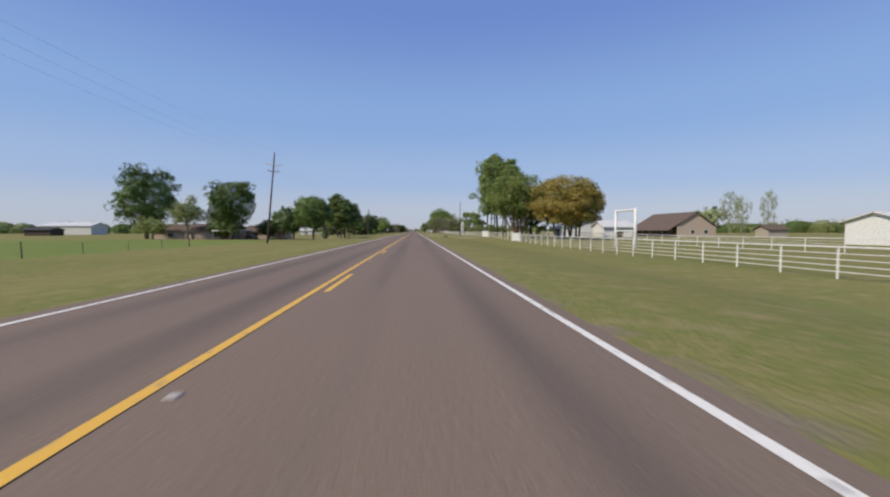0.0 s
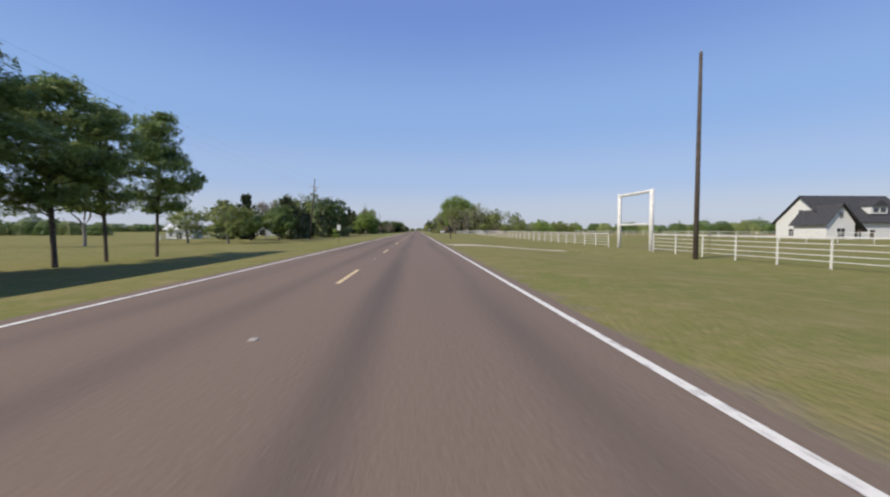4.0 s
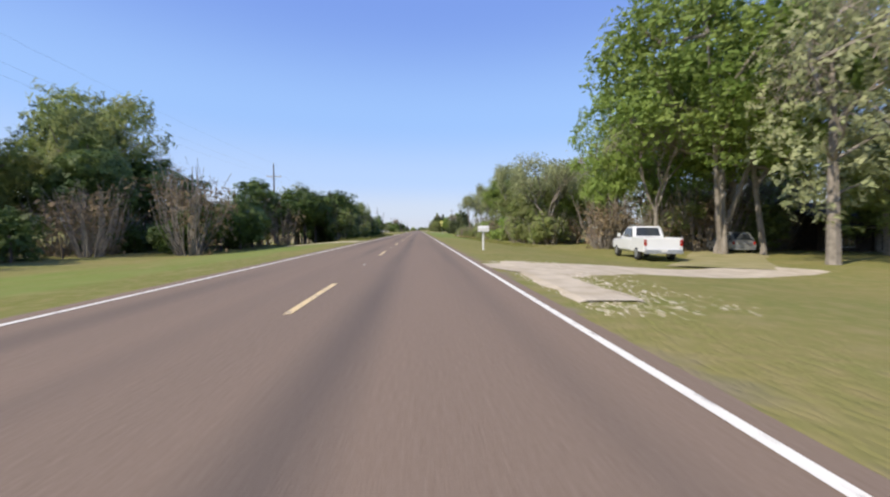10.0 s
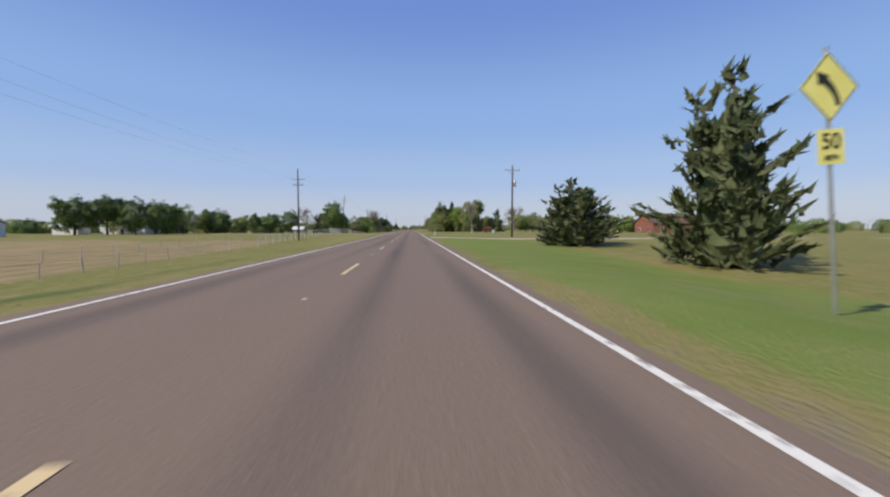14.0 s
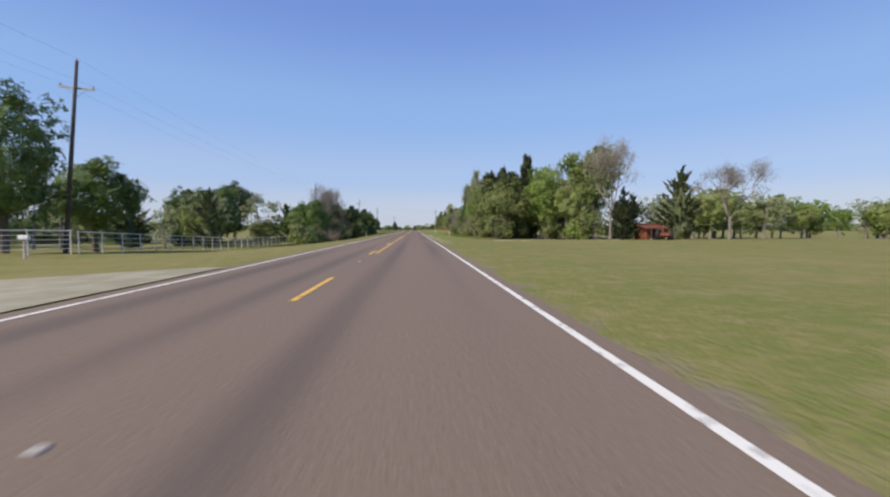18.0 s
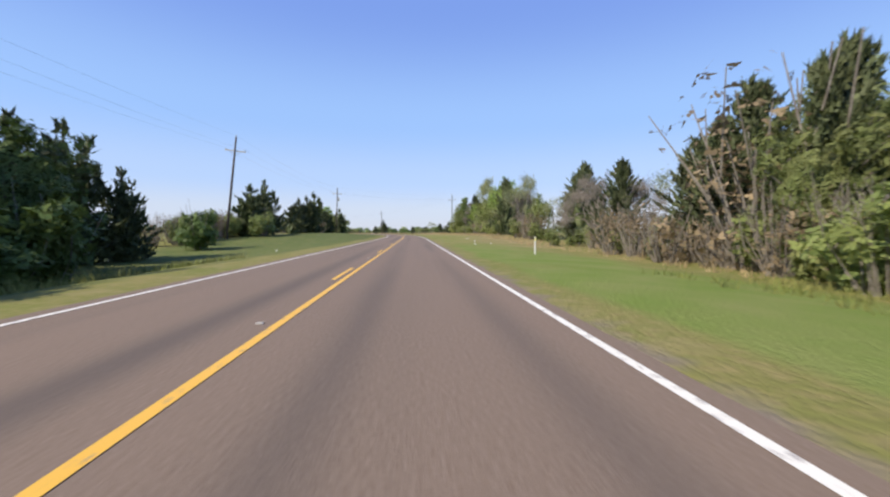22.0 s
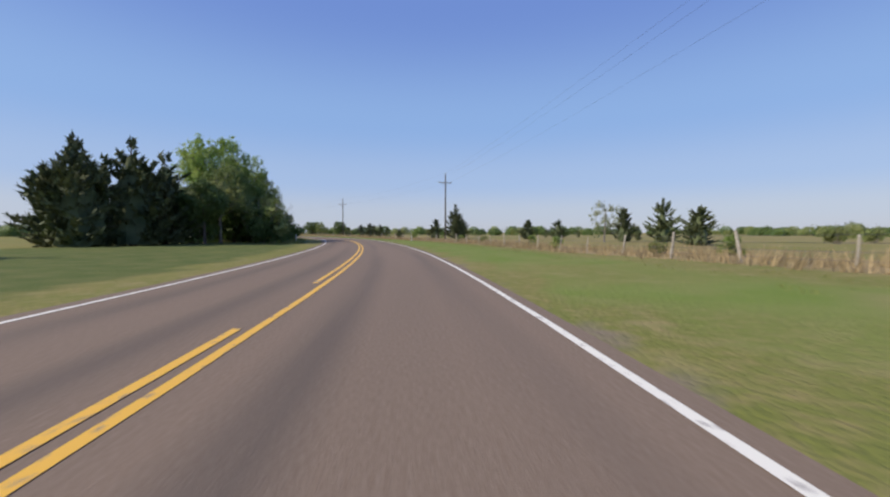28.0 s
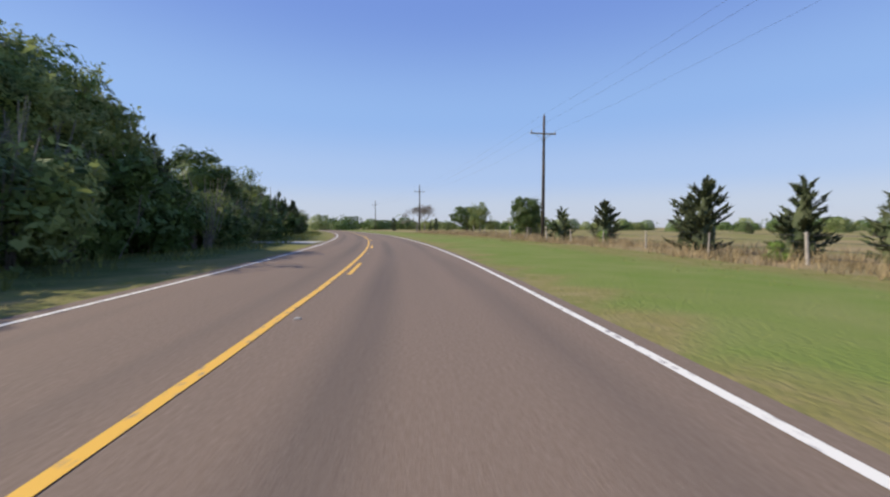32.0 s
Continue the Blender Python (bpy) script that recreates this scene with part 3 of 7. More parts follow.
def broadleaf(seed, leaf, label, round_head=False, sparse=1.0, stems=1, leaf_size=0.27, count=6300, bark=None, name="broadleaf_tree", fine=False, clumps=95, limbs=30, low=1.7, fan=0, solid=0.0, girth=None):
    """A 10 m tree with an 8 m wide head of overlapping sprays carried by forking limbs; fine: one blade a leaf spray."""
    rng = np.random.default_rng(seed)
    cs, rs = [], []
    lobes = rng.uniform(0, 6.3, 4)
    while len(cs) < clumps:
        q = rng.uniform(-1, 1, 3)
        d = np.linalg.norm(q)
        a = math.atan2(q[1], q[0])
        edge = 1.0 if round_head else 0.82 + 0.15 * math.sin(2 * a + lobes[0]) + 0.15 * math.sin(3 * a + 4 * q[2] + lobes[1]) + 0.12 * math.sin(5 * q[2] + lobes[2])
        if d > edge or d < 0.3 * edge:
            continue
        q = q / d * edge * (d / edge) ** 0.6
        r = rng.uniform(0.62, 0.95) if round_head else rng.uniform(0.32, 0.92)
        z = (low + 9.8) / 2 + (8.6 - low) / 2 * q[2]
        cs.append((3.35 * q[0], 3.35 * q[1], z))
        rs.append((r, r, r * rng.uniform(0.7, 1.1)))
    wood, forks = [], []
    for sidx in range(stems):
        bx, by = (0, 0) if stems == 1 else (rng.normal(0, 0.45), rng.normal(0, 0.45))
        lean = rng.normal(0, 0.35 if stems == 1 else 0.9, 2)
        r0 = girth or (0.21 if stems == 1 else 0.13)
        pts = [(bx, by, -0.4), (bx, by, 0.15), (bx + lean[0] * 0.3, by + lean[1] * 0.3, 2.2), (bx + lean[0] * 0.6, by + lean[1] * 0.6, 4.4), (bx + lean[0], by + lean[1], 6.5)]
        wood.append(tube(pts, [r0 * 1.35, r0 * 1.05, r0 * 0.85, r0 * 0.6, r0 * 0.25], 7))
        forks += [pts[2], pts[3], tuple((np.array(pts[2]) + pts[3]) / 2), pts[4]]
    for k in range(fan):
        a = 2 * math.pi * (k + rng.uniform(-0.3, 0.3)) / fan
        reach, z1 = rng.uniform(1.2, 3.0), rng.uniform(4.6, 7.2)
        p = [(0.2 * math.cos(a), 0.2 * math.sin(a), 0.2), (0.45 * reach * math.cos(a), 0.45 * reach * math.sin(a), z1 * 0.42), (reach * math.cos(a), reach * math.sin(a), z1)]
        wood.append(tube(p, [0.105, 0.06, 0.025], 6))
        forks += p[1:]
    for c in cs[:limbs]:
        below = [f for f in forks if f[2] < c[2] - 0.3] or forks[:1]
        f = min(below, key=lambda q: math.dist(q, c))
        wood.append(limb(f, c, 0.07, 0.02, rng, n=3))
        forks.append(tuple(np.array(f) * 0.45 + np.array(c) * 0.55))
    pts, out = clump_points(cs, rs, int(count * sparse / len(cs)), rng)
    crown_geo = leaves(pts, out, leaf_size, rng, jitter=0.55, stretch=1.25 if fine else 1.5, needle=fine)
    if solid:
        mid, up = (low + 9.8) / 2, (8.6 - low) / 2
        cv, cf = core([(mid + up * math.sin(e) * 0.98 * solid, 3.15 * solid * math.cos(e)) for e in np.linspace(-1.4, 1.5, 9)], 16, rng)
        crown_geo = np.concatenate([crown_geo[0], cv]), np.concatenate([crown_geo[1], cf + len(crown_geo[0])])
    return plant(name, wood, bark or BARK, crown_geo, leaf, label, "tree", "broadleaf trees beside the road")


def core(rings, n, rng):
    """A lumpy closed skin of leaf mass inside a crown; rings: (height, radius)."""
    v, f = [], []
    for z, r in rings:
        v += [(r * q * math.cos(2 * math.pi * k / n), r * q * math.sin(2 * math.pi * k / n), z + rng.uniform(-0.15, 0.15)) for k in range(n) for q in (rng.uniform(0.75, 1.2),)]
    for i in range(len(rings) - 1):
        f += [(i * n + k, i * n + (k + 1) % n, (i + 1) * n + (k + 1) % n) for k in range(n)] + [(i * n + k, (i + 1) * n + (k + 1) % n, (i + 1) * n + k) for k in range(n)]
    return np.array(v), np.array(f)


def cedar(seed, label, count=8200, name="cedar_tree", broad=False):
    """A 10 m eastern red cedar, 6.6 m wide, clothed to the ground: upswept boughs of pointed sprays; broad: an old one with several leaders."""
    rng = np.random.default_rng(seed)
    near = count > 4000
    leaders = [(0.0, 0.0, 9.7)]
    if broad:
        for k in range(6):
            a = rng.uniform(0, 6.3)
            q = rng.uniform(0.6, 1.5)
            leaders.append((q * math.cos(a), q * math.sin(a), rng.uniform(6.0, 9.0)))

    def reach(z, a, top, wide):
        lump = 1 + 0.16 * math.sin(2 * a + seed) + 0.13 * math.sin(3 * a + 1.7 * z + seed)
        return wide * max(0.02, 1 - z / top) ** 0.66 * min(1.0, 0.75 + 0.2 * z) * lump

    pts, ways, size, wood = [], [], [], []
    boughs, per = (200, 22) if near else (80, 18)
    for lx, ly, top in leaders:
        own = boughs if not broad else boughs * 12 // 10 // len(leaders)
        wide = 3.3 if not broad else 2.2
        for i in range(own):
            z = top * (0.02 + 0.96 * rng.random() ** 1.2)
            a = rng.uniform(0, 2 * math.pi)
            r = reach(z, a, top, wide) * rng.uniform(0.55, 1.2)
            rise = (0.35 + 0.75 * (z / top)) * r + rng.uniform(0.1, 0.9)
            base = np.array([lx, ly, z - 0.35 * rise])
            tip = np.array([lx + r * math.cos(a), ly + r * math.sin(a), z + 0.65 * rise])
            d = (tip - base) / (np.linalg.norm(tip - base) + 1e-9)
            t = 0.25 + 0.8 * rng.random(per) ** 0.7
            thick = (0.42 * (1.12 - t) * min(1.0, 0.35 + r))[:, None]
            pts.append(base + (tip - base) * t[:, None] + rng.normal(0, 0.55, (per, 3)) * thick)
            ways.append(np.tile(d, (per, 1)) + rng.normal(0, 0.42, (per, 3)) + [0, 0, 0.28])
        n = per // 2
        tt = rng.random(n)
        pts.append(np.stack([lx + rng.normal(0, 0.1, n), ly + rng.normal(0, 0.1, n), top - 1.6 + 1.9 * tt], 1))
        ways.append(rng.normal(0, 0.3, (n, 3)) + [0, 0, 1])
    pts, ways = np.concatenate(pts), np.concatenate(ways)
    pts[:, 2] = np.maximum(pts[:, 2], 0.05)
    lv, lf = blades(pts, ways, 0.50 if near else 0.74, rng)
    cv, cf = core([(0.1, 1.1), (1.2, 1.2), (3.0, 1.0), (5.0, 0.7 if not broad else 0.9), (7.0, 0.34), (8.4, 0.08)], 14, rng)
    crown_geo = np.concatenate([lv, cv]), np.concatenate([lf, cf + len(lv)])
    wood.append(tube([(0, 0, -0.4), (0, 0, 0.2), (0.1, 0, 4), (0, 0.05, 9.4)], [0.3, 0.22, 0.14, 0.03], 6))
    for i in range(7):
        a, z = rng.uniform(0, 6.3), rng.uniform(0.4, 2.5)
        wood.append(limb((0, 0, z), (2.6 * math.cos(a), 2.6 * math.sin(a), z + 0.3), 0.05, 0.015, rng, 0.1, 3))
    return plant(name, wood, BARK, crown_geo, "cedar", label, "tree", "cedars along the road")


def blades(points, ways, size, rng):
    """One narrow pointed spray at every point, lying along its way."""
    n = len(points)
    ax = ways / (np.linalg.norm(ways, axis=1, keepdims=True) + 1e-9)
    side = np.cross(ax, rng.normal(0, 1, (n, 3)))
    side /= np.linalg.norm(side, axis=1, keepdims=True) + 1e-9
    a = (size * rng.uniform(0.6, 1.4, n))[:, None]
    v = np.stack([points - ax * a * 0.4 + side * a * 0.2, points + ax * a * 0.75, points - ax * a * 0.4 - side * a * 0.2], 1).reshape(-1, 3)
    return v, np.arange(n * 3).reshape(-1, 3)


def pine(seed, label, count=5200, bough=False):
    """A 14 m loblolly pine: a bare stem, then tufted boughs in rounded plates."""
    rng = np.random.default_rng(seed)
    lean = rng.normal(0, 0.3, 2)
    stem = [(0, 0, -0.4), (0, 0, 0.2), (lean[0] * 0.4, lean[1] * 0.4, 5), (lean[0], lean[1], 10), (lean[0] * 1.2, lean[1] * 1.2, 13)]
    wood = [tube(stem, [0.17, 0.135, 0.115, 0.085, 0.03], 7)]
    cs, rs = [], []
    for i in range(62):
        z = rng.uniform(4.0, 13.4)
        a = rng.uniform(0, 6.3)
        reach = (1 - abs(z - 8.2) / 7.5) * rng.uniform(1.0, 3.4)
        c = np.array([lean[0] * z / 10 + reach * math.cos(a), lean[1] * z / 10 + reach * math.sin(a), z + 0.4])
        cs.append(c)
        r = rng.uniform(0.5, 1.05)
        rs.append((r * 1.3, r * 1.3, r * 0.7))
        wood.append(limb((lean[0] * z / 10, lean[1] * z / 10, z - 0.4), c, 0.07, 0.02, rng, 0.14))
    for i in range(6):
        z, a = rng.uniform(3, 5.5), rng.uniform(0, 6.3)
        wood.append(limb((0, 0, z), (1.3 * math.cos(a), 1.3 * math.sin(a), z + 0.3), 0.03, 0.01, rng, 0.2, 3))
    if bough:
        for k in range(11):
            c = np.array([-rng.uniform(1.5, 4.1), rng.normal(0, 0.6), rng.uniform(2.3, 4.3)])
            cs.append(c)
            r = rng.uniform(0.35, 0.7)
            rs.append((r * 1.3, r * 1.3, r * 0.62))
            wood.append(limb((0, 0, 2.2), c, 0.07, 0.02, rng, 0.14))
    pts, out = clump_points(cs, rs, count // len(cs), rng, 0.45)
    crown_geo = leaves(pts, out, 0.56, rng, stretch=1.7, up=0.8, jitter=0.9, needle=True)
    return plant("pine_tree", wood, BARK, crown_geo, "pine", label, "tree", "pines by the farmsteads")


EXTENT = {}


def bare_tree(seed, label, foliage=0, leaf="grey", bark=None, leaf_size=0.2, trunk=2.9, girth=0.22, first=2.1, heads=3, lean=(0.35, 0.6), leafy=None, scatter=0.4, name="bare_tree", key="", twig=0):
    """A 10 m tree hardly in leaf: forking limbs down to twigs, with thin sprays of young leaves where asked; leafy: reach of the leaves to one side."""
    wood, tips = [], []
    rng = np.random.default_rng(seed)
    ways = rng.uniform(0, 6.3) + np.arange(heads) * 2 * math.pi / heads

    def grow(p, d, L, r, depth):
        q = p + d * L
        mid = (p + q) / 2 + rng.normal(0, 0.06 * L, 3)
        wood.append(tube([p, mid, q], [r, r * 0.8, r * 0.6], 6 if depth < 2 else 3))
        if depth >= 5:
            tips.append(q)
            return
        for i in range(heads if depth == 0 else 3 if depth in (1, 3) else 2):
            nd = d + rng.normal(0, 0.46, 3) + np.array([0, 0, 0.28])
            if depth == 0:
                nd = d * 0.9 + np.array([math.cos(ways[i]), math.sin(ways[i]), 0]) * rng.uniform(*lean)
            nd /= np.linalg.norm(nd)
            grow(q, nd, (first if depth == 0 else L) * rng.uniform(0.62, 0.85) / (0.73 if depth == 0 else 1), r * (0.58 if heads == 3 or depth else 0.45), depth + 1)

    grow(np.array([0, 0, -0.4]), np.array([0, 0, 1.0]), trunk, girth, 0)
    tips = np.array(tips)
    EXTENT[key] = float(tips[:, 2].max()), float(2.1 * np.percentile(np.hypot(tips[:, 0], tips[:, 1]), 92))
    crown_geo = None
    if foliage:
        bearing = tips if leafy is None else tips[tips[:, 0] < leafy]
        pick = bearing[rng.integers(0, len(bearing), foliage)]
        crown_geo = leaves(pick + rng.normal(0, scatter, pick.shape), rng.normal(0, 1, pick.shape), leaf_size, rng, stretch=1.3, needle=True)
    if twig:
        pick = tips[rng.integers(0, len(tips), twig)]
        way = rng.normal(0, 1, pick.shape) + [0, 0, 0.9]
        crown_geo = leaves(pick + way * 0.28 + rng.normal(0, 0.18, pick.shape), rng.normal(0, 1, pick.shape), 0.85, rng, stretch=26, up=1.2, needle=True)
    return plant(name, wood, bark or BARK_PALE, crown_geo, leaf, label, "tree", "bare trees in the hedgerows")


def shrub(seed, leaf, label, count=1700, twigs=26, leaf_size=0.22, fine=True, name="shrub"):
    """A 3 m shrub or young thicket, 3.4 m across, leafy to the ground with stems showing."""
    rng = np.random.default_rng(seed)
    cs, rs = [], []
    for i in range(13):
        a, rr, z = rng.uniform(0, 6.3), rng.uniform(0, 1.25), rng.uniform(0.35, 2.3)
        r = rng.uniform(0.4, 0.8)
        cs.append((rr * math.cos(a), rr * math.sin(a), z))
        rs.append((r, r, r * rng.uniform(0.8, 1.2)))
    wood = []
    for i in range(twigs):
        a, e = rng.uniform(0, 6.3), rng.uniform(0.3, 1.6)
        wood.append(limb((0.3 * math.cos(a), 0.3 * math.sin(a), -0.2), (e * math.cos(a), e * math.sin(a), rng.uniform(1.6, 3.3)), 0.025, 0.008, rng, 0.15, 3))
    pts, out = clump_points(cs, rs, count // 13, rng, 0.35)
    return plant(name, wood, BARK_PALE, leaves(pts, out, leaf_size, rng, up=0.6, jitter=0.6, stretch=1.2, needle=fine), leaf, label, "shrub", "hedgerow shrubs", True)


STOCK = {}


def stock(key, made):
    """Keeps the pattern plant far behind the start of the road, in the distant wood."""
    STOCK[key] = made
    return made


KINDS = {
    "deep": (11, "dark green broadleaf tree standing in roadside grass", 0.92, 0.27, None),
    "fresh": (21, "bright spring-green broadleaf tree in young leaf", 0.74, 0.26, BARK_PALE),
    "olive": (31, "olive green broadleaf tree with thin young leaves", 0.66, 0.26, BARK_PALE),
    "grey": (36, "grey-green tree with sparse new leaves and visible limbs", 0.45, 0.22, BARK_PALE),
}
CORE = {"deep": 0.78, "fresh": 0.6, "olive": 0.62, "grey": 0.0}
TREE_NAME = {"deep": "oak_tree", "fresh": "elm_tree", "olive": "elm_tree", "grey": "young_tree"}
for kind, (seed, label, sparse, size, bark) in KINDS.items():
    for k in range(3):
        stock((kind, k), broadleaf(seed + k, kind, label, name=TREE_NAME[kind], sparse=sparse, leaf_size=size * 1.4, count=4600, bark=bark, fine=True, low=(0.8, 1.8, 0.3)[k], clumps=(100, 95, 110)[k], limbs=15, solid=CORE[kind]))
    for k in range(2):
        stock((kind + "_far", k), broadleaf(seed + 3 + k, kind, label, name=TREE_NAME[kind], sparse=sparse, leaf_size=size * 2.4, count=1450, bark=bark, fine=True, clumps=70, limbs=8, low=(0.2, 0.8)[k], solid=CORE[kind]))
for k in range(2):
    stock(("cedar", k), cedar(51 + k, "dark green cedar clothed to the ground", count=4700))
    stock(("cedar_broad", k), cedar(57 + k, "broad old dark green cedar with several pointed leaders", count=4700, broad=True))
    stock(("cedar_far", k), cedar(54 + k, "dark green cedar clothed to the ground", count=2000))
    stock(("pine", k), pine(61 + k, "tall pine with a bare trunk and tufted crown", count=4300))
    stock(("bare", k), bare_tree(71 + k, "bare grey tree with fine twigs", 0, "twig", twig=1900))
    stock(("sparse", k), bare_tree(74 + k, "tall grey-limbed tree with thin new leaves", 3200, "grey", BARK_PALE, 0.24))
    stock(("airy", k), bare_tree(75 + 3 * k, "tall pale-limbed tree with airy grey-green young leaves", 8500, "grey", BARK_PALE, 0.21, scatter=0.36, name="poplar_tree", key="airy"))
    stock(("shrub_green", k), shrub(81 + k, "fresh", "leafy green shrub at the wood's edge", 1200, 12, 0.34))
    stock(("shrub_olive", k), shrub(84 + k, "olive", "olive-brown brush tangled with grass stems", 1100, 22, 0.34, name="brush"))
    stock(("shrub_dark", k), shrub(87 + k, "deep", "dark green bush with dense leaves", 1200, 7, 0.35))
    stock(("shrub_brown", k), shrub(91 + k, "brown", "brown leafless brush with dead stems", 600, 46, 0.17, name="brush"))
stock(("round", 0), broadleaf(41, "deep", "dense round-headed dark green oak on a lawn", True, name="oak_tree", leaf_size=0.34, count=15000, clumps=150, fine=True, solid=1.0, low=2.0))
stock(("big", 0), broadleaf(43, "oak", "large multi-stemmed green oak with pale limbs fanning into a broad crown", True, name="oak_tree", stems=3, count=10500, bark=BARK_TAN, leaf_size=0.27, fine=True, clumps=120, limbs=40, fan=18, low=2.6))
stock(("pine_bough", 0), pine(66, "tall pine with a long low bough over the fence", 4600, True))
stock(("oak_lawn", 0), broadleaf(42, "oak", "tall green oak with a bare trunk beside the wood", name="oak_tree", leaf_size=0.34, count=6500, clumps=110, fine=True, low=3.6, solid=0.5))
stock(("bronze", 0), broadleaf(45, "bronze", "broad tree in bronze-orange young leaf", True, stems=3, count=12000, leaf_size=0.30, fine=True, clumps=130, low=1.9, solid=0.55))
stock(("half", 0), bare_tree(78, "old spreading tree, half bare, with thin green leaves", 11000, "olive", BARK, 0.175, trunk=1.5, girth=0.36, first=2.5, heads=6, lean=(0.35, 1.15), leafy=0.7, scatter=0.5, name="oak_tree", key="half"))
stock(("dome", 0), broadleaf(47, "fresh", "large bright green tree with a dense domed crown", True, name="elm_tree", stems=4, count=15000, leaf_size=0.25, bark=BARK_PALE, clumps=150, limbs=50, girth=0.075, solid=0.5, low=2.2))
stock(("wide", 0), broadleaf(49, "fresh", "large bright green tree with a wide airy crown", name="elm_tree", stems=3, count=11000, leaf_size=0.24, bark=BARK_PALE, clumps=105, limbs=50, girth=0.085, low=3.2))

USED = set()


def plant_at(kind, s, l, height, width=None, turn=None, label=""):
    """Copy a stock plant to a place, scaled to its height and spread."""
    rng0 = random.Random(int(s * 10) * 4001 + int(l * 10))
    if kind == "cedar" and width and width > 0.66 * height and height > 6 and abs(l) < 32:
        kind = "cedar_broad"
    nominal = {"pine": (14, 7.0), "pine_bough": (14, 7.0), "cedar": (10.2, 6.6), "cedar_broad": (10.0, 7.0), "bare": (9.5, 7.5), "sparse": (9.5, 7.5), "round": (9.7, 8.2), "half": EXTENT["half"], "airy": EXTENT["airy"]}.get(kind, (3.1, 3.4) if kind.startswith("shrub") else (9.5, 7.0))
    if (abs(l) > 22.5 and height < 11.5 or kind == "cedar" and height < 5) and (kind + "_far", 0) in STOCK:
        kind = kind + "_far"
    options = [k for k in STOCK if k[0] == kind]
    key = options[rng0.randrange(len(options))]
    sz = height / nominal[0]
    sxy = sz * rng0.uniform(0.9, 1.1) if width is None else width / nominal[1]
    m = put(s, l, rng0.uniform(0, 360) if turn is None else turn, 0.0, (sxy, sxy, sz))
    if key in USED:
        ob = copy_thing(STOCK[key], m)
    else:
        USED.add(key)
        ob = STOCK[key]
    ob.matrix_basis = m
    if label:
        ob["label"] = label
    return ob

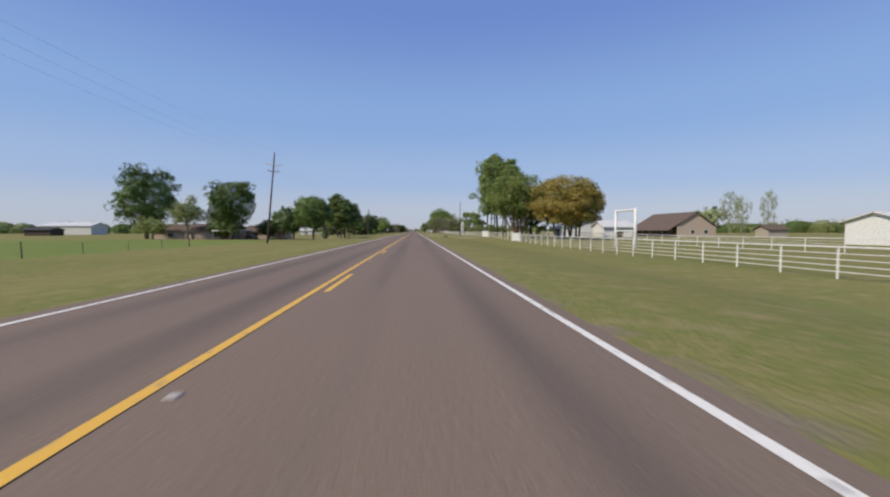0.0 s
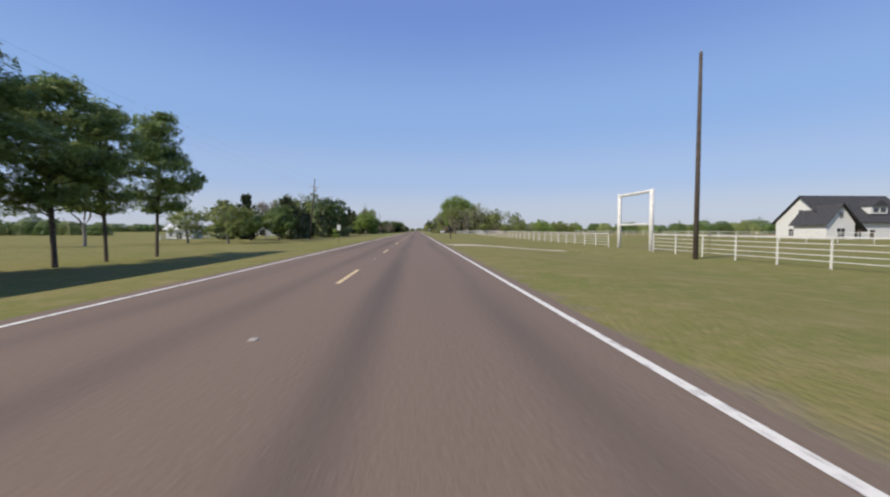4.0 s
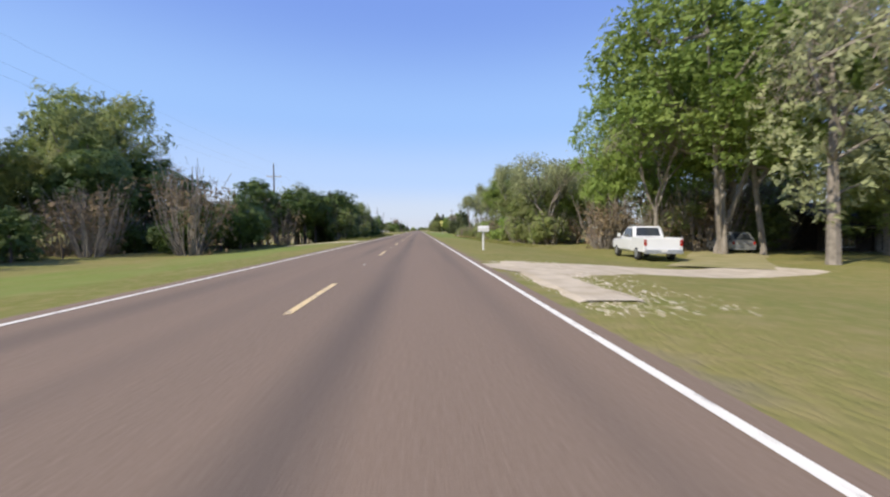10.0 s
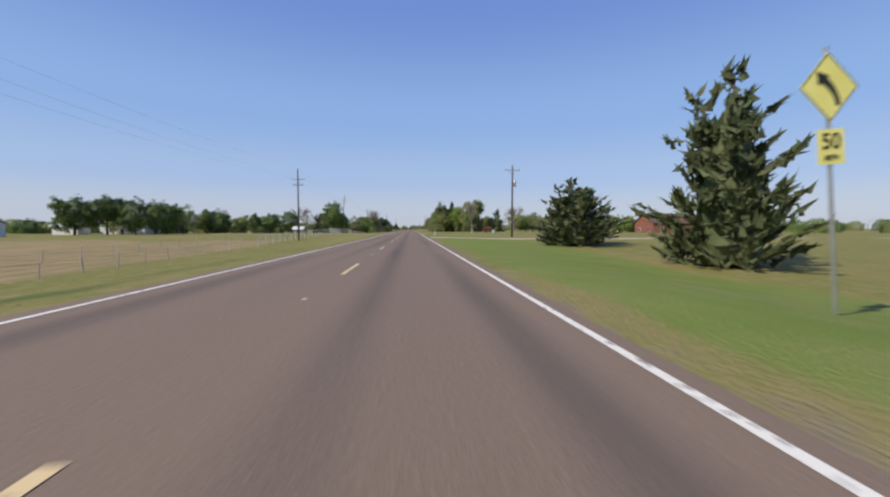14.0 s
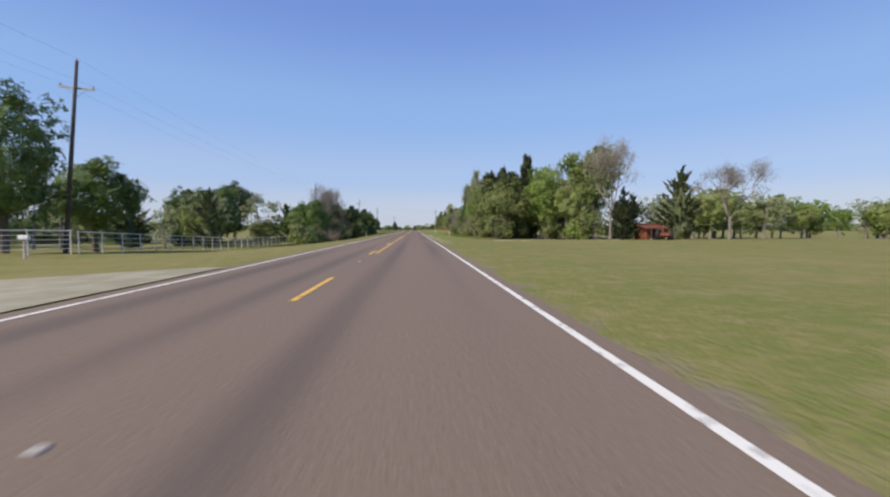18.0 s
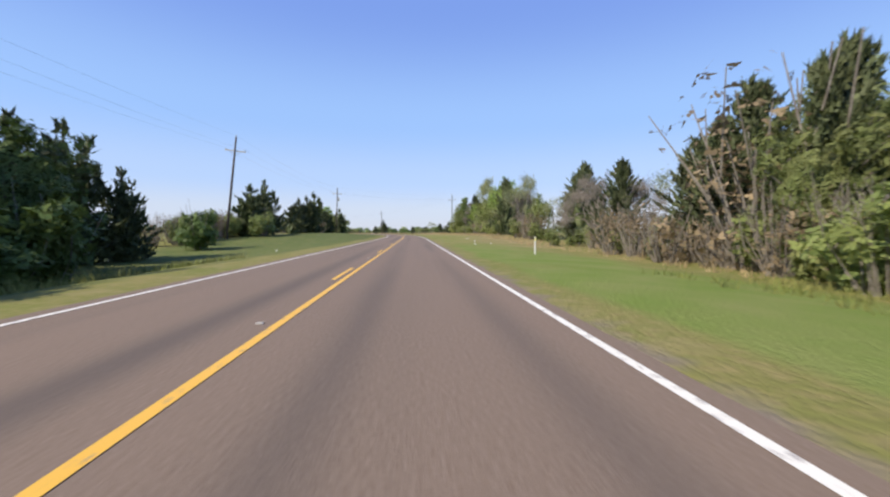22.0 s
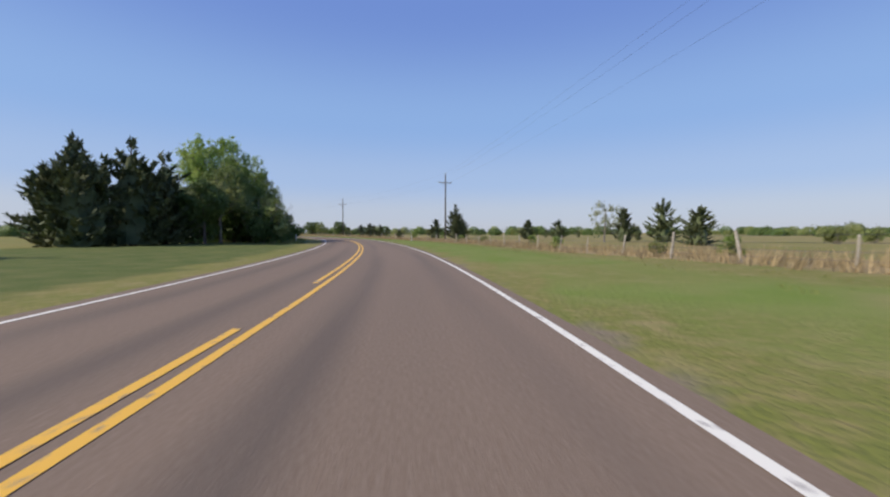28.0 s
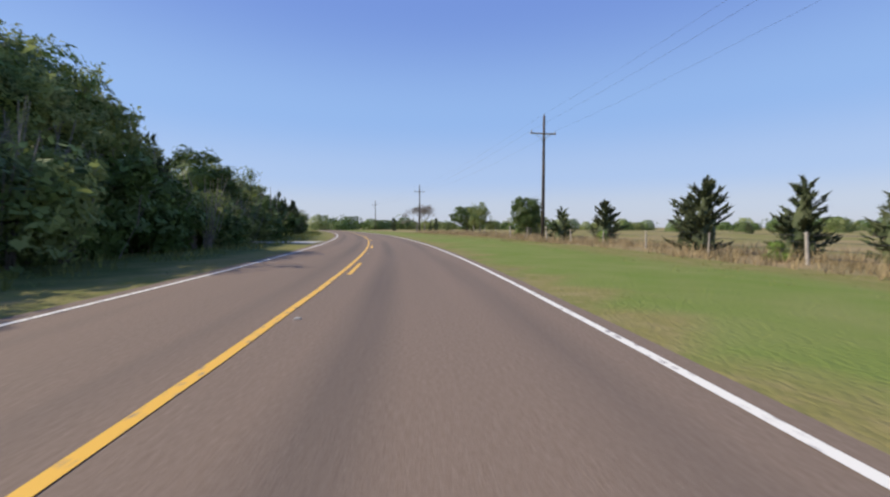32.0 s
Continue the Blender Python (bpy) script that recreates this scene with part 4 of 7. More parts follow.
# ---- single trees, by station along the road and distance to its right ----
for kind, s, l, h, w in [
    # farmsteads at the start, west side
    ("deep", 130, -79, 22, 19), ("deep", 113, -47, 17.5, 15), ("olive", 120, -62, 12, 11), ("deep", 112, -33, 9.5, 7), ("round", 104, -23.6, 11.2, 10.6), ("deep", 119, -52, 8, 10), ("olive", 118, -70, 7, 9), ("deep", 121, -40, 6, 8), ("deep", 124, -34, 9, 8),
    ("pine", 151, -25, 14, 12), ("pine", 153, -26.5, 16, 11), ("pine", 157, -24.5, 14.5, 13.5), ("pine", 159, -26.5, 13, 13), ("pine", 167, -25, 13.5, 10), ("pine", 172, -25, 13, 8),
    ("pine", 178, -24.5, 14, 8.5), ("cedar", 136, -27.5, 4.6, 2.8), ("bare", 205, -52, 12, 11), ("bare", 196, -60, 10, 9), ("olive", 215, -34, 9, 9), ("deep", 228, -29, 8.5, 8),
    ("olive", 222, -45, 8, 8), ("deep", 236, -38, 7.5, 7),
    ("cedar", 244, -47, 10, 9), ("cedar", 246, -43, 11.8, 10), ("cedar", 246, -32, 9.8, 9), ("cedar", 250, -34, 11.8, 10), ("cedar", 256, -31, 10.4, 9.5), ("bare", 262, -44, 11, 8),
    ("cedar", 272, -29, 10.5, 11), ("deep", 279, -28, 13.4, 13), ("olive", 286, -31, 12, 12), ("olive", 338, -50, 19.5, 15), ("olive", 331, -57, 18, 13), ("olive", 328, -48, 14.5, 11), ("grey", 334, -45, 13, 10), ("grey", 344, -44, 13, 10), ("grey", 352, -48, 14, 11), ("olive", 326, -62, 15, 13), ("fresh", 324, -22, 9.6, 13),
    ("fresh", 331, -22, 9.2, 12), ("deep", 338, -20.5, 8, 9), ("grey", 300, -60, 13, 12),
    ("cedar", 349, -31, 12, 7), ("cedar", 354, -34, 13, 8), ("bare", 357, -40, 15, 9), ("cedar", 362, -33, 10.5, 6), ("deep", 368, -30, 10, 8), ("bare", 372, -36, 12, 9), ("olive", 386, -27, 15, 9),
    ("olive", 391, -29, 16.5, 10), ("deep", 383, -24, 9.5, 8), ("deep", 389, -23, 9, 8), ("deep", 400, -18, 8, 9), ("deep", 406, -15, 6.4, 7), ("deep", 426, -12, 7, 6), ("deep", 432, -12, 6.2, 6), ("deep", 435.5, -12, 5.6, 5), ("deep", 439.5, -12.2, 5.2, 5), ("olive", 443.2, -13, 6, 6.6), ("deep", 447.6, -13.4, 5, 5.6), ("shrub_dark", 441.5, -11, 3.4, 4.6), ("shrub_dark", 445.2, -11.6, 3.2, 4.6), ("shrub_dark", 428, -9.4, 3.6, 4), ("shrub_dark", 431.5, -9.6, 3.4, 4), ("shrub_dark", 434.5, -10, 3.2, 4), ("shrub_dark", 438, -10.6, 3, 4),
    # farmsteads at the start, east side
    ("big", 96.5, 26, 15.6, 14), ("deep", 103, 31, 15, 12), ("pine_bough", 121.5, 23.1, 23, 11), ("pine", 122.3, 24.6, 23.5, 8), ("pine", 124, 26.8, 23, 9), ("pine", 123, 26.2, 24, 8), ("pine", 125, 29, 22.5, 9), ("pine", 123.5, 28.3, 22, 8), ("pine", 120.5, 25, 24, 11), ("pine", 118, 28, 22, 12), ("pine", 116.5, 30, 20, 12), ("bronze", 89, 34.6, 14.2, 15.5), ("bronze", 96, 40, 12.5, 12), ("grey", 112, 92, 14, 5), ("grey", 122, 104, 13.5, 5.5), ("grey", 121, 112, 15.5, 5),
    ("olive", 128, 98, 11, 9),
    # half-bare tree by the ranch gate and the wood behind the pickup
    ("fresh", 400, 34, 11, 9), ("olive", 395, 30, 8, 8), ("olive", 404, 40, 10, 9), ("deep", 276, -31, 8, 9), ("half", 299, 17, 10.7, 11.5), ("grey", 371.6, 38, 18.5, 9.5), ("olive", 370, 46, 14, 9), ("grey", 369.6, 52, 13.6, 9.5), ("olive", 370, 58, 12, 8), ("olive", 370, 62, 9.4, 7.5), ("olive", 372.6, 70, 7.6, 8), ("fresh", 373, 79, 7.6, 9), ("shrub_dark", 356, 24.6, 3, 3.2), ("shrub_olive", 364, 34, 4.6, 5.4), ("shrub_brown", 366, 29, 4.4, 5), ("dome", 379, 25, 22, 19), ("grey", 368.5, 23, 15.5, 10), ("dome", 386, 31, 20, 15), ("grey", 366, 30, 15.5, 9), ("grey", 372, 36, 16, 10), ("olive", 360, 38, 6.5, 7), ("fresh", 392, 23, 18, 10),
    ("bare", 366, 25, 14, 9), ("bare", 383, 22, 13, 9), ("wide", 398, 30, 17, 12), ("grey", 368, 46, 7, 8), ("olive", 358, 50, 6, 8), ("olive", 352, 56, 6, 8),
    ("fresh", 348, 66, 8, 10), ("olive", 340, 74, 7, 10), ("grey", 380, 44, 14.5, 11), ("bare", 392, 35, 15, 10),
    ("airy", 431, 20, 15, 8), ("grey", 421, 33, 16, 10), ("sparse", 438, 19.5, 13, 8), ("grey", 413, 27, 12.5, 9), ("bare", 427, 29, 15.5, 10), ("bare", 417, 30, 15, 9), ("sparse", 450, 18, 13, 7), ("wide", 441.5, 21.5, 14.6, 12), ("wide", 436, 20.5, 14.4, 10), ("sparse", 456, 19.5, 10, 6), ("airy", 451.5, 20, 11.6, 7), ("fresh", 450, 25, 13.5, 7), ("bare", 439, 24, 13, 8),
    ("airy", 472, 16.8, 11.8, 8), ("airy", 472.4, 21.4, 12.9, 6.4), ("olive", 473.5, 24.4, 7.4, 5), ("grey", 471.4, 22.6, 9.6, 3.6), ("airy", 475, 21.5, 10.5, 5.5),
    ("cedar", 505, 18.6, 11, 9.8), ("cedar", 521, 16.2, 6.2, 8.6), ("cedar", 524, 18.6, 5.6, 7.6),
    # hay field and paddock
    ("deep", 639, -105, 11.5, 11), ("deep", 632, -112, 9, 10), ("deep", 640, -92, 8, 7), ("deep", 655, -75, 10, 12), ("olive", 662, -68, 9, 10), ("deep", 670, -60, 10, 10),
    ("deep", 638.5, -27, 11.8, 7.6), ("deep", 646, -26.5, 8.8, 8), ("deep", 604, -90, 11, 11), ("deep", 606, -83, 11.6, 10.5), ("deep", 655, -47, 10, 8), ("bare", 658, -42, 11, 6), ("grey", 664, -44, 9.5, 8), ("deep", 688, -35, 11, 9), ("deep", 701, -38, 13.5, 11), ("deep", 694, -41, 12, 9),
    ("deep", 686, -20, 7.2, 7), ("olive", 680, -24, 5, 6), ("bare", 695.6, -17, 10.4, 4.6), ("bare", 699.6, -18, 12.2, 5.4), ("bare", 703, -18, 11.4, 5), ("bare", 708, -18, 12, 5.6), ("deep", 685.5, -16.5, 8.5, 5.4), ("cedar", 689.2, -17, 7.4, 4.6), ("olive", 690, -18.4, 7.2, 5), ("shrub_olive", 691, -16.8, 3.6, 4.6), ("shrub_dark", 695.3, -16, 4.8, 5.6), ("shrub_brown", 700, -15, 7.2, 5), ("shrub_brown", 703.4, -16.2, 8.2, 5.6), ("shrub_olive", 701.6, -14.6, 5.4, 4.4), ("deep", 711.5, -14.2, 8.2, 6.4),
    ("cedar", 745, -19, 8.5, 7.5), ("cedar", 750, -20.5, 9.2, 8), ("cedar", 741, -17.5, 7, 7), ("shrub_dark", 761, -18.2, 4.9, 4.8), ("cedar", 752, -18.5, 6.4, 5),
    ("cedar", 782.8, -21.6, 7.3, 8.8), ("cedar", 786.4, -20.8, 8.3, 6.4), ("shrub_olive", 781, -19.4, 3.8, 4.2), ("shrub_olive", 783, -20, 4.4, 4), ("cedar", 793, -18.5, 4.8, 5), ("cedar", 819.8, -20.2, 9.4, 7.2), ("cedar", 816.4, -22.8, 7.8, 7.2), ("cedar", 818, -21.5, 8.4, 6), ("cedar", 829, -24, 4.8, 4.8), ("shrub_brown", 827, -19.6, 2.8, 3.6), ("cedar", 831, -20, 6.2, 6.2), ("cedar", 832.6, -19.2, 5.6, 5), ("cedar", 847, -16.5, 7.4, 5.4),
    ("cedar", 842, -19, 5.2, 4.6), ("olive", 866, -16, 6.8, 8), ("cedar", 880, -20, 6.5, 5),
    # east side past the lawn
    ("bare", 661, 27.7, 13.2, 7.2), ("cedar", 665, 31.5, 7.5, 6.5), ("cedar", 664, 39.5, 10.4, 7), ("oak_lawn", 675, 31, 15.4, 12), ("olive", 670.5, 25.5, 10.5, 8), ("fresh", 673, 22, 12, 8), ("cedar", 676.5, 20.5, 14.5, 6.5), ("fresh", 671.5, 28, 10, 7), ("olive", 679, 24.5, 13.5, 8), ("cedar", 682.5, 17.8, 13, 5.4), ("cedar", 680, 17, 11.4, 5), ("deep", 720, 17.5, 15.2, 6.6), ("deep", 722.5, 16.6, 9.5, 5.5), ("bare", 704.5, 18, 14.6, 6), ("airy", 714.6, 18.6, 14.2, 5.4), ("wide", 710, 18.4, 12.6, 7), ("deep", 683, 20, 13, 8), ("cedar", 681.6, 16, 11, 5), ("shrub_green", 669.5, 26.5, 4.6, 5), ("shrub_olive", 671, 22.5, 4.4, 5), ("shrub_olive", 674, 18.5, 4.2, 5), ("shrub_olive", 662.5, 26, 4.6, 4), ("grey", 676, 50, 11, 10), ("bare", 664, 47, 11, 9),
    ("cedar", 736, 16.5, 8, 5), ("cedar", 741, 17.8, 9, 5.4), ("cedar", 746, 19, 7.6, 5), ("cedar", 738.5, 20, 10, 5.4), ("cedar", 732, 18.5, 9.4, 5.6), ("cedar", 753.5, 18, 7.2, 4.6), ("cedar", 768, 21, 9.2, 7.4), ("cedar", 771, 22.5, 9.5, 6), ("bare", 787.4, 18.5, 7.2, 2.8), ("bare", 786.7, 19.7, 6.8, 2.6), ("sparse", 786.0, 19.2, 6.2, 3), ("sparse", 785, 18.4, 9.4, 5), ("olive", 779.5, 19.6, 6.2, 4.4), ("grey", 776.5, 20.5, 6, 4), ("cedar", 796, 18.5, 10.6, 5), ("cedar", 819.2, 24, 12, 6.4), ("cedar", 815.4, 22.6, 10, 5), ("cedar", 813.5, 22.4, 8, 5), ("olive", 818, 20.4, 7.4, 5), ("fresh", 803.5, 20.8, 12.2, 6.4), ("fresh", 808.5, 21.4, 11.8, 6.2), ("airy", 822.6, 22.4, 11.6, 7), ("olive", 820.5, 20.6, 9.4, 5), ("pine", 837, 18.6, 10.2, 4.2), ("cedar", 829, 19.4, 10.4, 4), ("olive", 842, 18, 7, 3.6), ("fresh", 825.5, 18.8, 7.8, 4.6),
    # the bend
    ("cedar", 898.5, -20.5, 8.2, 8.6), ("cedar", 902, -18.5, 8.8, 9), ("cedar", 906, -17.5, 8.4, 9), ("cedar", 903, -23, 8, 8), ("deep", 905, -14, 6.4, 5), ("olive", 908.5, -13.5, 7.6, 5.4), ("deep", 912, -13, 9.4, 6), ("fresh", 916.5, -16, 13.2, 7.4), ("fresh", 920, -14, 12.2, 7), ("grey", 921, -18, 11.6, 7.6), ("olive", 917, -11, 7.5, 6), ("fresh", 958, -14.6, 9.6, 5), ("fresh", 956.4, -13.2, 6, 4), ("grey", 962.5, -16.4, 10.6, 6), ("grey", 965.6, -14.8, 10.4, 5.6), ("olive", 963.5, -13.2, 7.6, 6), ("olive", 969, -13, 8.6, 6), ("olive", 972.5, -12.8, 8.8, 6), ("deep", 970, -13.5, 9.4, 6.5), ("deep", 974.3, -13.2, 7.8, 6), ("cedar", 980.5, -13.4, 6.8, 5), ("cedar", 977.6, -13, 6.8, 4.6), ("cedar", 995, -13, 6.8, 5), ("deep", 985, -12.8, 6.8, 6.4), ("olive", 990, -13.4, 6.6, 6.6), ("cedar", 966, -16, 9.4, 6),
    ("cedar", 951.6, 30.6, 8.2, 6.4), ("cedar", 951, 25, 4.6, 4.4), ("grey", 915.6, 37, 7, 4.6), ("cedar", 914, 46, 6.6, 5.5), ("cedar", 919, 44, 5.6, 5), ("cedar", 900, 36, 4.4, 4.4), ("cedar", 902.5, 38.5, 3.6, 4),
    ("cedar", 941.2, 42.7, 4.4, 5), ("cedar", 942.6, 52.7, 4.6, 5.4), ("cedar", 959, 37.8, 5, 4.4),
    ("cedar", 971.2, 16.6, 3.9, 3), ("cedar", 967.8, 18.2, 3.5, 2.8), ("cedar", 965.1, 19, 2.8, 2.3), ("olive", 962, 20, 2.4, 2.4), ("cedar", 960, 20, 2.3, 2.5), ("fresh", 951.8, 20, 2.4, 2.3), ("cedar", 976, 20, 3.4, 3), ("cedar", 985, 20, 3.6, 3.5),
    ("deep", 999, 19, 5.4, 4.8), ("cedar", 985.7, 16.2, 3.0, 2.8), ("olive", 1004, 22, 3.6, 6), ("deep", 1030, 22, 6, 7), ("bare", 1062, 20, 7, 8), ("bare", 1075, 26, 8, 8),
]:
    plant_at(kind, s, l, h, w, 0 if kind in ("half", "pine_bough") else None)

# ---- hedgerows and wood edges ----
rng1 = random.Random(17)


def wood(s0, s1, l0, l1, count, kinds, h0, h1, spread_w=0.85):
    """Plants scattered through a belt, evenly along it and jittered across."""
    for i in range(count):
        s = s0 + (s1 - s0) * (i + rng1.random()) / count
        l = l0 + (l1 - l0) * rng1.random()
        h = rng1.uniform(h0, h1)
        kind = kinds[rng1.randrange(len(kinds))]
        shape = {"cedar": 0.62, "bare": 0.75, "pine": 0.5}.get(kind, 1.15 if kind.startswith("shrub") else 0.82)
        plant_at(kind, s, l, h, h * shape * spread_w / 0.85 * rng1.uniform(0.85, 1.15))


GREENS, EDGE = ["fresh", "olive", "grey", "fresh"], ["shrub_olive", "shrub_brown", "shrub_olive", "shrub_green"]
DARKS = ["deep", "cedar", "olive", "deep"]
# west
wood(378, 398, -19, -14, 11, ["shrub_dark", "shrub_brown", "deep"], 4, 6.4)
wood(320, 350, -64, -42, 15, ["shrub_olive", "olive", "shrub_olive"], 4, 7)
wood(270, 296, -34, -24, 12, ["shrub_olive", "shrub_dark", "shrub_green"], 2.2, 4)
wood(322, 346, -27, -19, 12, ["shrub_green", "shrub_olive", "shrub_dark"], 2.2, 4)
wood(360, 398, -42, -30, 13, ["deep", "deep", "olive", "bare"], 8, 13)
wood(362, 400, -24, -19, 18, ["shrub_dark", "shrub_dark", "shrub_brown"], 3, 5.6)
wood(400, 440, -14, -9.5, 18, DARKS, 6, 7.8)
wood(398, 444, -26, -14, 14, ["deep", "olive", "grey", "deep"], 6.5, 9)
wood(401, 435, -9.2, -7.6, 19, ["shrub_dark", "shrub_olive", "shrub_dark"], 2.5, 4.4)
wood(664, 690, -42, -24, 12, ["deep", "olive", "cedar", "grey"], 6, 10)
wood(668, 712, -17, -11.5, 15, ["shrub_olive", "shrub_brown", "shrub_dark"], 2.5, 4.5)
wood(690, 738, -26, -13.5, 18, ["deep", "deep", "olive", "cedar"], 7.5, 10)
wood(713, 743, -18, -12.8, 12, ["deep", "deep", "cedar"], 6.8, 9)
wood(698, 740, -13.5, -11.3, 17, ["shrub_dark", "shrub_dark", "shrub_olive"], 2.6, 4.4)
wood(764, 783, -26, -20.5, 18, ["shrub_brown", "shrub_brown", "shrub_olive"], 2.4, 3.8)
wood(920, 941, -20, -11, 11, ["olive", "deep", "deep", "cedar"], 7, 9.2)
wood(910, 944, -12, -8.8, 22, ["shrub_dark", "shrub_olive", "shrub_dark"], 3, 5)
wood(907, 922, -17, -9.5, 10, ["shrub_dark", "shrub_olive", "shrub_dark"], 3.5, 5.5)
wood(944, 954, -20, -13, 5, ["shrub_dark", "shrub_olive"], 3, 4.5)
wood(957, 971, -22, -13, 9, ["olive", "cedar", "grey", "cedar", "fresh"], 7.2, 9.2)
wood(956, 984, -12.5, -8.8, 24, ["shrub_dark", "shrub_olive", "shrub_olive"], 3.2, 5)
wood(984, 1010, -24, -13.5, 9, ["deep", "cedar", "deep"], 5.6, 7)
wood(1000, 1085, -28, -13, 24, ["deep", "cedar", "cedar", "olive"], 6, 8.6)
wood(993, 1085, -12, -9.5, 16, ["cedar", "shrub_dark", "shrub_olive"], 3.5, 6.5)
# east
wood(404, 433, 18.8, 24, 11, ["fresh", "sparse", "olive", "olive", "bare"], 9.5, 13)
wood(404, 452, 16.8, 20, 34, EDGE, 2.6, 5.2)
wood(406, 452, 20, 26, 16, ["shrub_brown", "shrub_olive"], 2.8, 4.8)
wood(404, 452, 25, 36, 9, ["grey", "fresh", "grey"], 10.5, 14)
wood(376, 402, 34, 52, 12, ["grey", "olive", "bare"], 9, 13)
wood(384, 402, 33, 45, 12, ["shrub_brown", "shrub_olive", "olive"], 4, 7)
wood(384, 392, 20, 38, 20, ["shrub_brown", "shrub_brown", "shrub_brown", "shrub_olive"], 3.6, 6.6)
wood(405, 425, 58, 150, 30, ["olive", "grey", "fresh", "deep"], 5.5, 8)
wood(450, 484, 13.5, 19, 26, ["shrub_olive", "shrub_brown", "shrub_olive"], 2.2, 3.8)
wood(684, 706, 15.5, 20, 26, ["fresh", "olive", "fresh", "fresh", "grey"], 9, 12.2, 0.36)
wood(672, 680, 14.4, 18, 7, ["cedar", "cedar", "olive"], 9, 12.5)
wood(672, 690, 12.6, 14.6, 16, ["shrub_brown", "shrub_brown", "shrub_olive"], 2.6, 4.8)
wood(671, 685, 14, 17, 14, ["shrub_brown", "shrub_olive", "shrub_brown", "shrub_dark"], 3.5, 5.5)
wood(675, 735, 12.8, 15.5, 30, ["shrub_olive", "shrub_brown", "shrub_dark", "shrub_olive"], 2.4, 4.2)
wood(733, 764, 14.5, 18, 12, ["shrub_olive", "shrub_brown"], 1.6, 3)
wood(694, 711, 15.5, 21, 12, ["fresh", "grey", "olive", "sparse", "fresh"], 9, 12.5, 0.5)
wood(723, 747, 15.5, 20, 14, ["cedar", "olive", "cedar", "shrub_brown", "sparse"], 5.5, 8)
wood(718, 749, 14.4, 16, 20, ["shrub_brown", "shrub_brown", "shrub_olive"], 2, 3.6)
wood(670, 720, 21, 30, 11, ["fresh", "grey", "deep"], 9, 12)
wood(722, 745, 21, 30, 8, ["grey", "olive"], 7.5, 10)
wood(752, 764, 17.5, 20, 5, ["cedar", "cedar", "bare"], 5.5, 7.4)
wood(797, 808, 18.5, 23, 7, ["olive", "sparse", "cedar", "olive", "cedar", "fresh"], 6, 9)
wood(809, 818, 20, 24, 4, ["olive", "sparse", "cedar"], 4, 6)
wood(819, 850, 19, 24, 17, ["olive", "sparse", "cedar", "olive", "cedar", "bare"], 6, 10)
wood(784, 790, 18, 20, 4, ["shrub_brown", "shrub_brown"], 1.2, 2.0)
wood(774, 785, 17, 19.5, 5, ["shrub_brown", "shrub_olive", "shrub_olive"], 2.4, 4)
wood(797, 850, 17.4, 19.8, 22, ["shrub_brown", "shrub_olive", "shrub_olive"], 2.2, 4)
wood(820, 850, 24, 36, 10, ["grey", "cedar", "fresh"], 9, 13)
wood(676, 684, 40, 150, 54, ["grey", "olive", "olive", "fresh"], 6, 9.3)
wood(640, 700, -120, -55, 22, ["deep", "olive", "deep"], 6.5, 10)
wood(642, 690, -115, -48, 22, ["shrub_dark", "shrub_olive"], 3, 5)
wood(600, 660, -104, -70, 10, ["deep", "olive", "deep"], 7.5, 11)
wood(668, 760, 40, 64, 12, ["grey", "olive"], 8, 11)
wood(865, 1010, 16, 21, 16, ["shrub_olive", "shrub_green"], 0.8, 1.5)
wood(880, 1040, 55, 110, 14, ["shrub_olive", "cedar"], 1.2, 3)
wood(1010, 1100, 14, 40, 16, ["shrub_olive", "cedar", "olive"], 2, 5)

# ---- distant woods all round: one mass of small leafy heads ----
def far_woods(name, heads, leaf, label):
    rng = np.random.default_rng(3)
    cs, rs = [], []
    for x, y, z, r in heads:
        for k in range(3):
            q = r * rng.uniform(0.5, 0.9)
            cs.append((x + rng.normal(0, r * 0.5), y + rng.normal(0, r * 0.5), z + q * rng.uniform(0.5, 1.3)))
            rs.append((q, q, q * 0.8))
    pts, out = clump_points(cs, rs, 36, rng, 0.15)
    v, f = leaves(pts, out, 1.6, rng, stretch=1.2, needle=True)
    for x, y, z, r in heads:
        cv, cf = core([(z - 0.5, r * 1.15), (z + r * 0.8, r * 1.1), (z + r * 1.45, r * 0.45)], 8, rng)
        v, f = np.concatenate([v, cv + np.array([x, y, 0])]), np.concatenate([f, cf + len(v)])
    ob = link(name, v, f, LEAF[leaf])
    return tagged(ob, label, "woods", kind="stuff")


rngf = random.Random(23)
belt = {"deep": [], "olive": []}


def belt_line(x0, y0, x1, y1, n, r0=2.5, r1=4.5, z=-1.0):
    for i in range(n):
        t = (i + rngf.random()) / n
        belt["deep" if rngf.random() < 0.6 else "olive"].append((x0 + (x1 - x0) * t + rngf.gauss(0, 8), y0 + (y1 - y0) * t + rngf.gauss(0, 8), z, rngf.uniform(r0, r1)))


belt_line(-420, 60, -330, 900, 170, 4.5, 7.5)
belt_line(-330, 330, -120, 300, 30, 3, 5)
belt_line(-260, 640, -60, 690, 40, 2.5, 4)
belt_line(-160, 560, -120, 900, 50, 2.5, 4)
belt_line(330, -60, 400, 560, 140, 5, 8.5)
belt_line(150, 330, 330, 360, 34, 3.5, 5.5)
belt_line(110, 400, 330, 420, 34, 3.5, 6)
belt_line(100, 690, 330, 640, 34, 2.5, 4.5)
belt_line(330, 560, 520, 1300, 70, 4, 7)
belt_line(-520, 1230, 520, 1330, 230, 3, 6)
belt_line(-40, 1160, 60, 1165, 14, 2.5, 4)
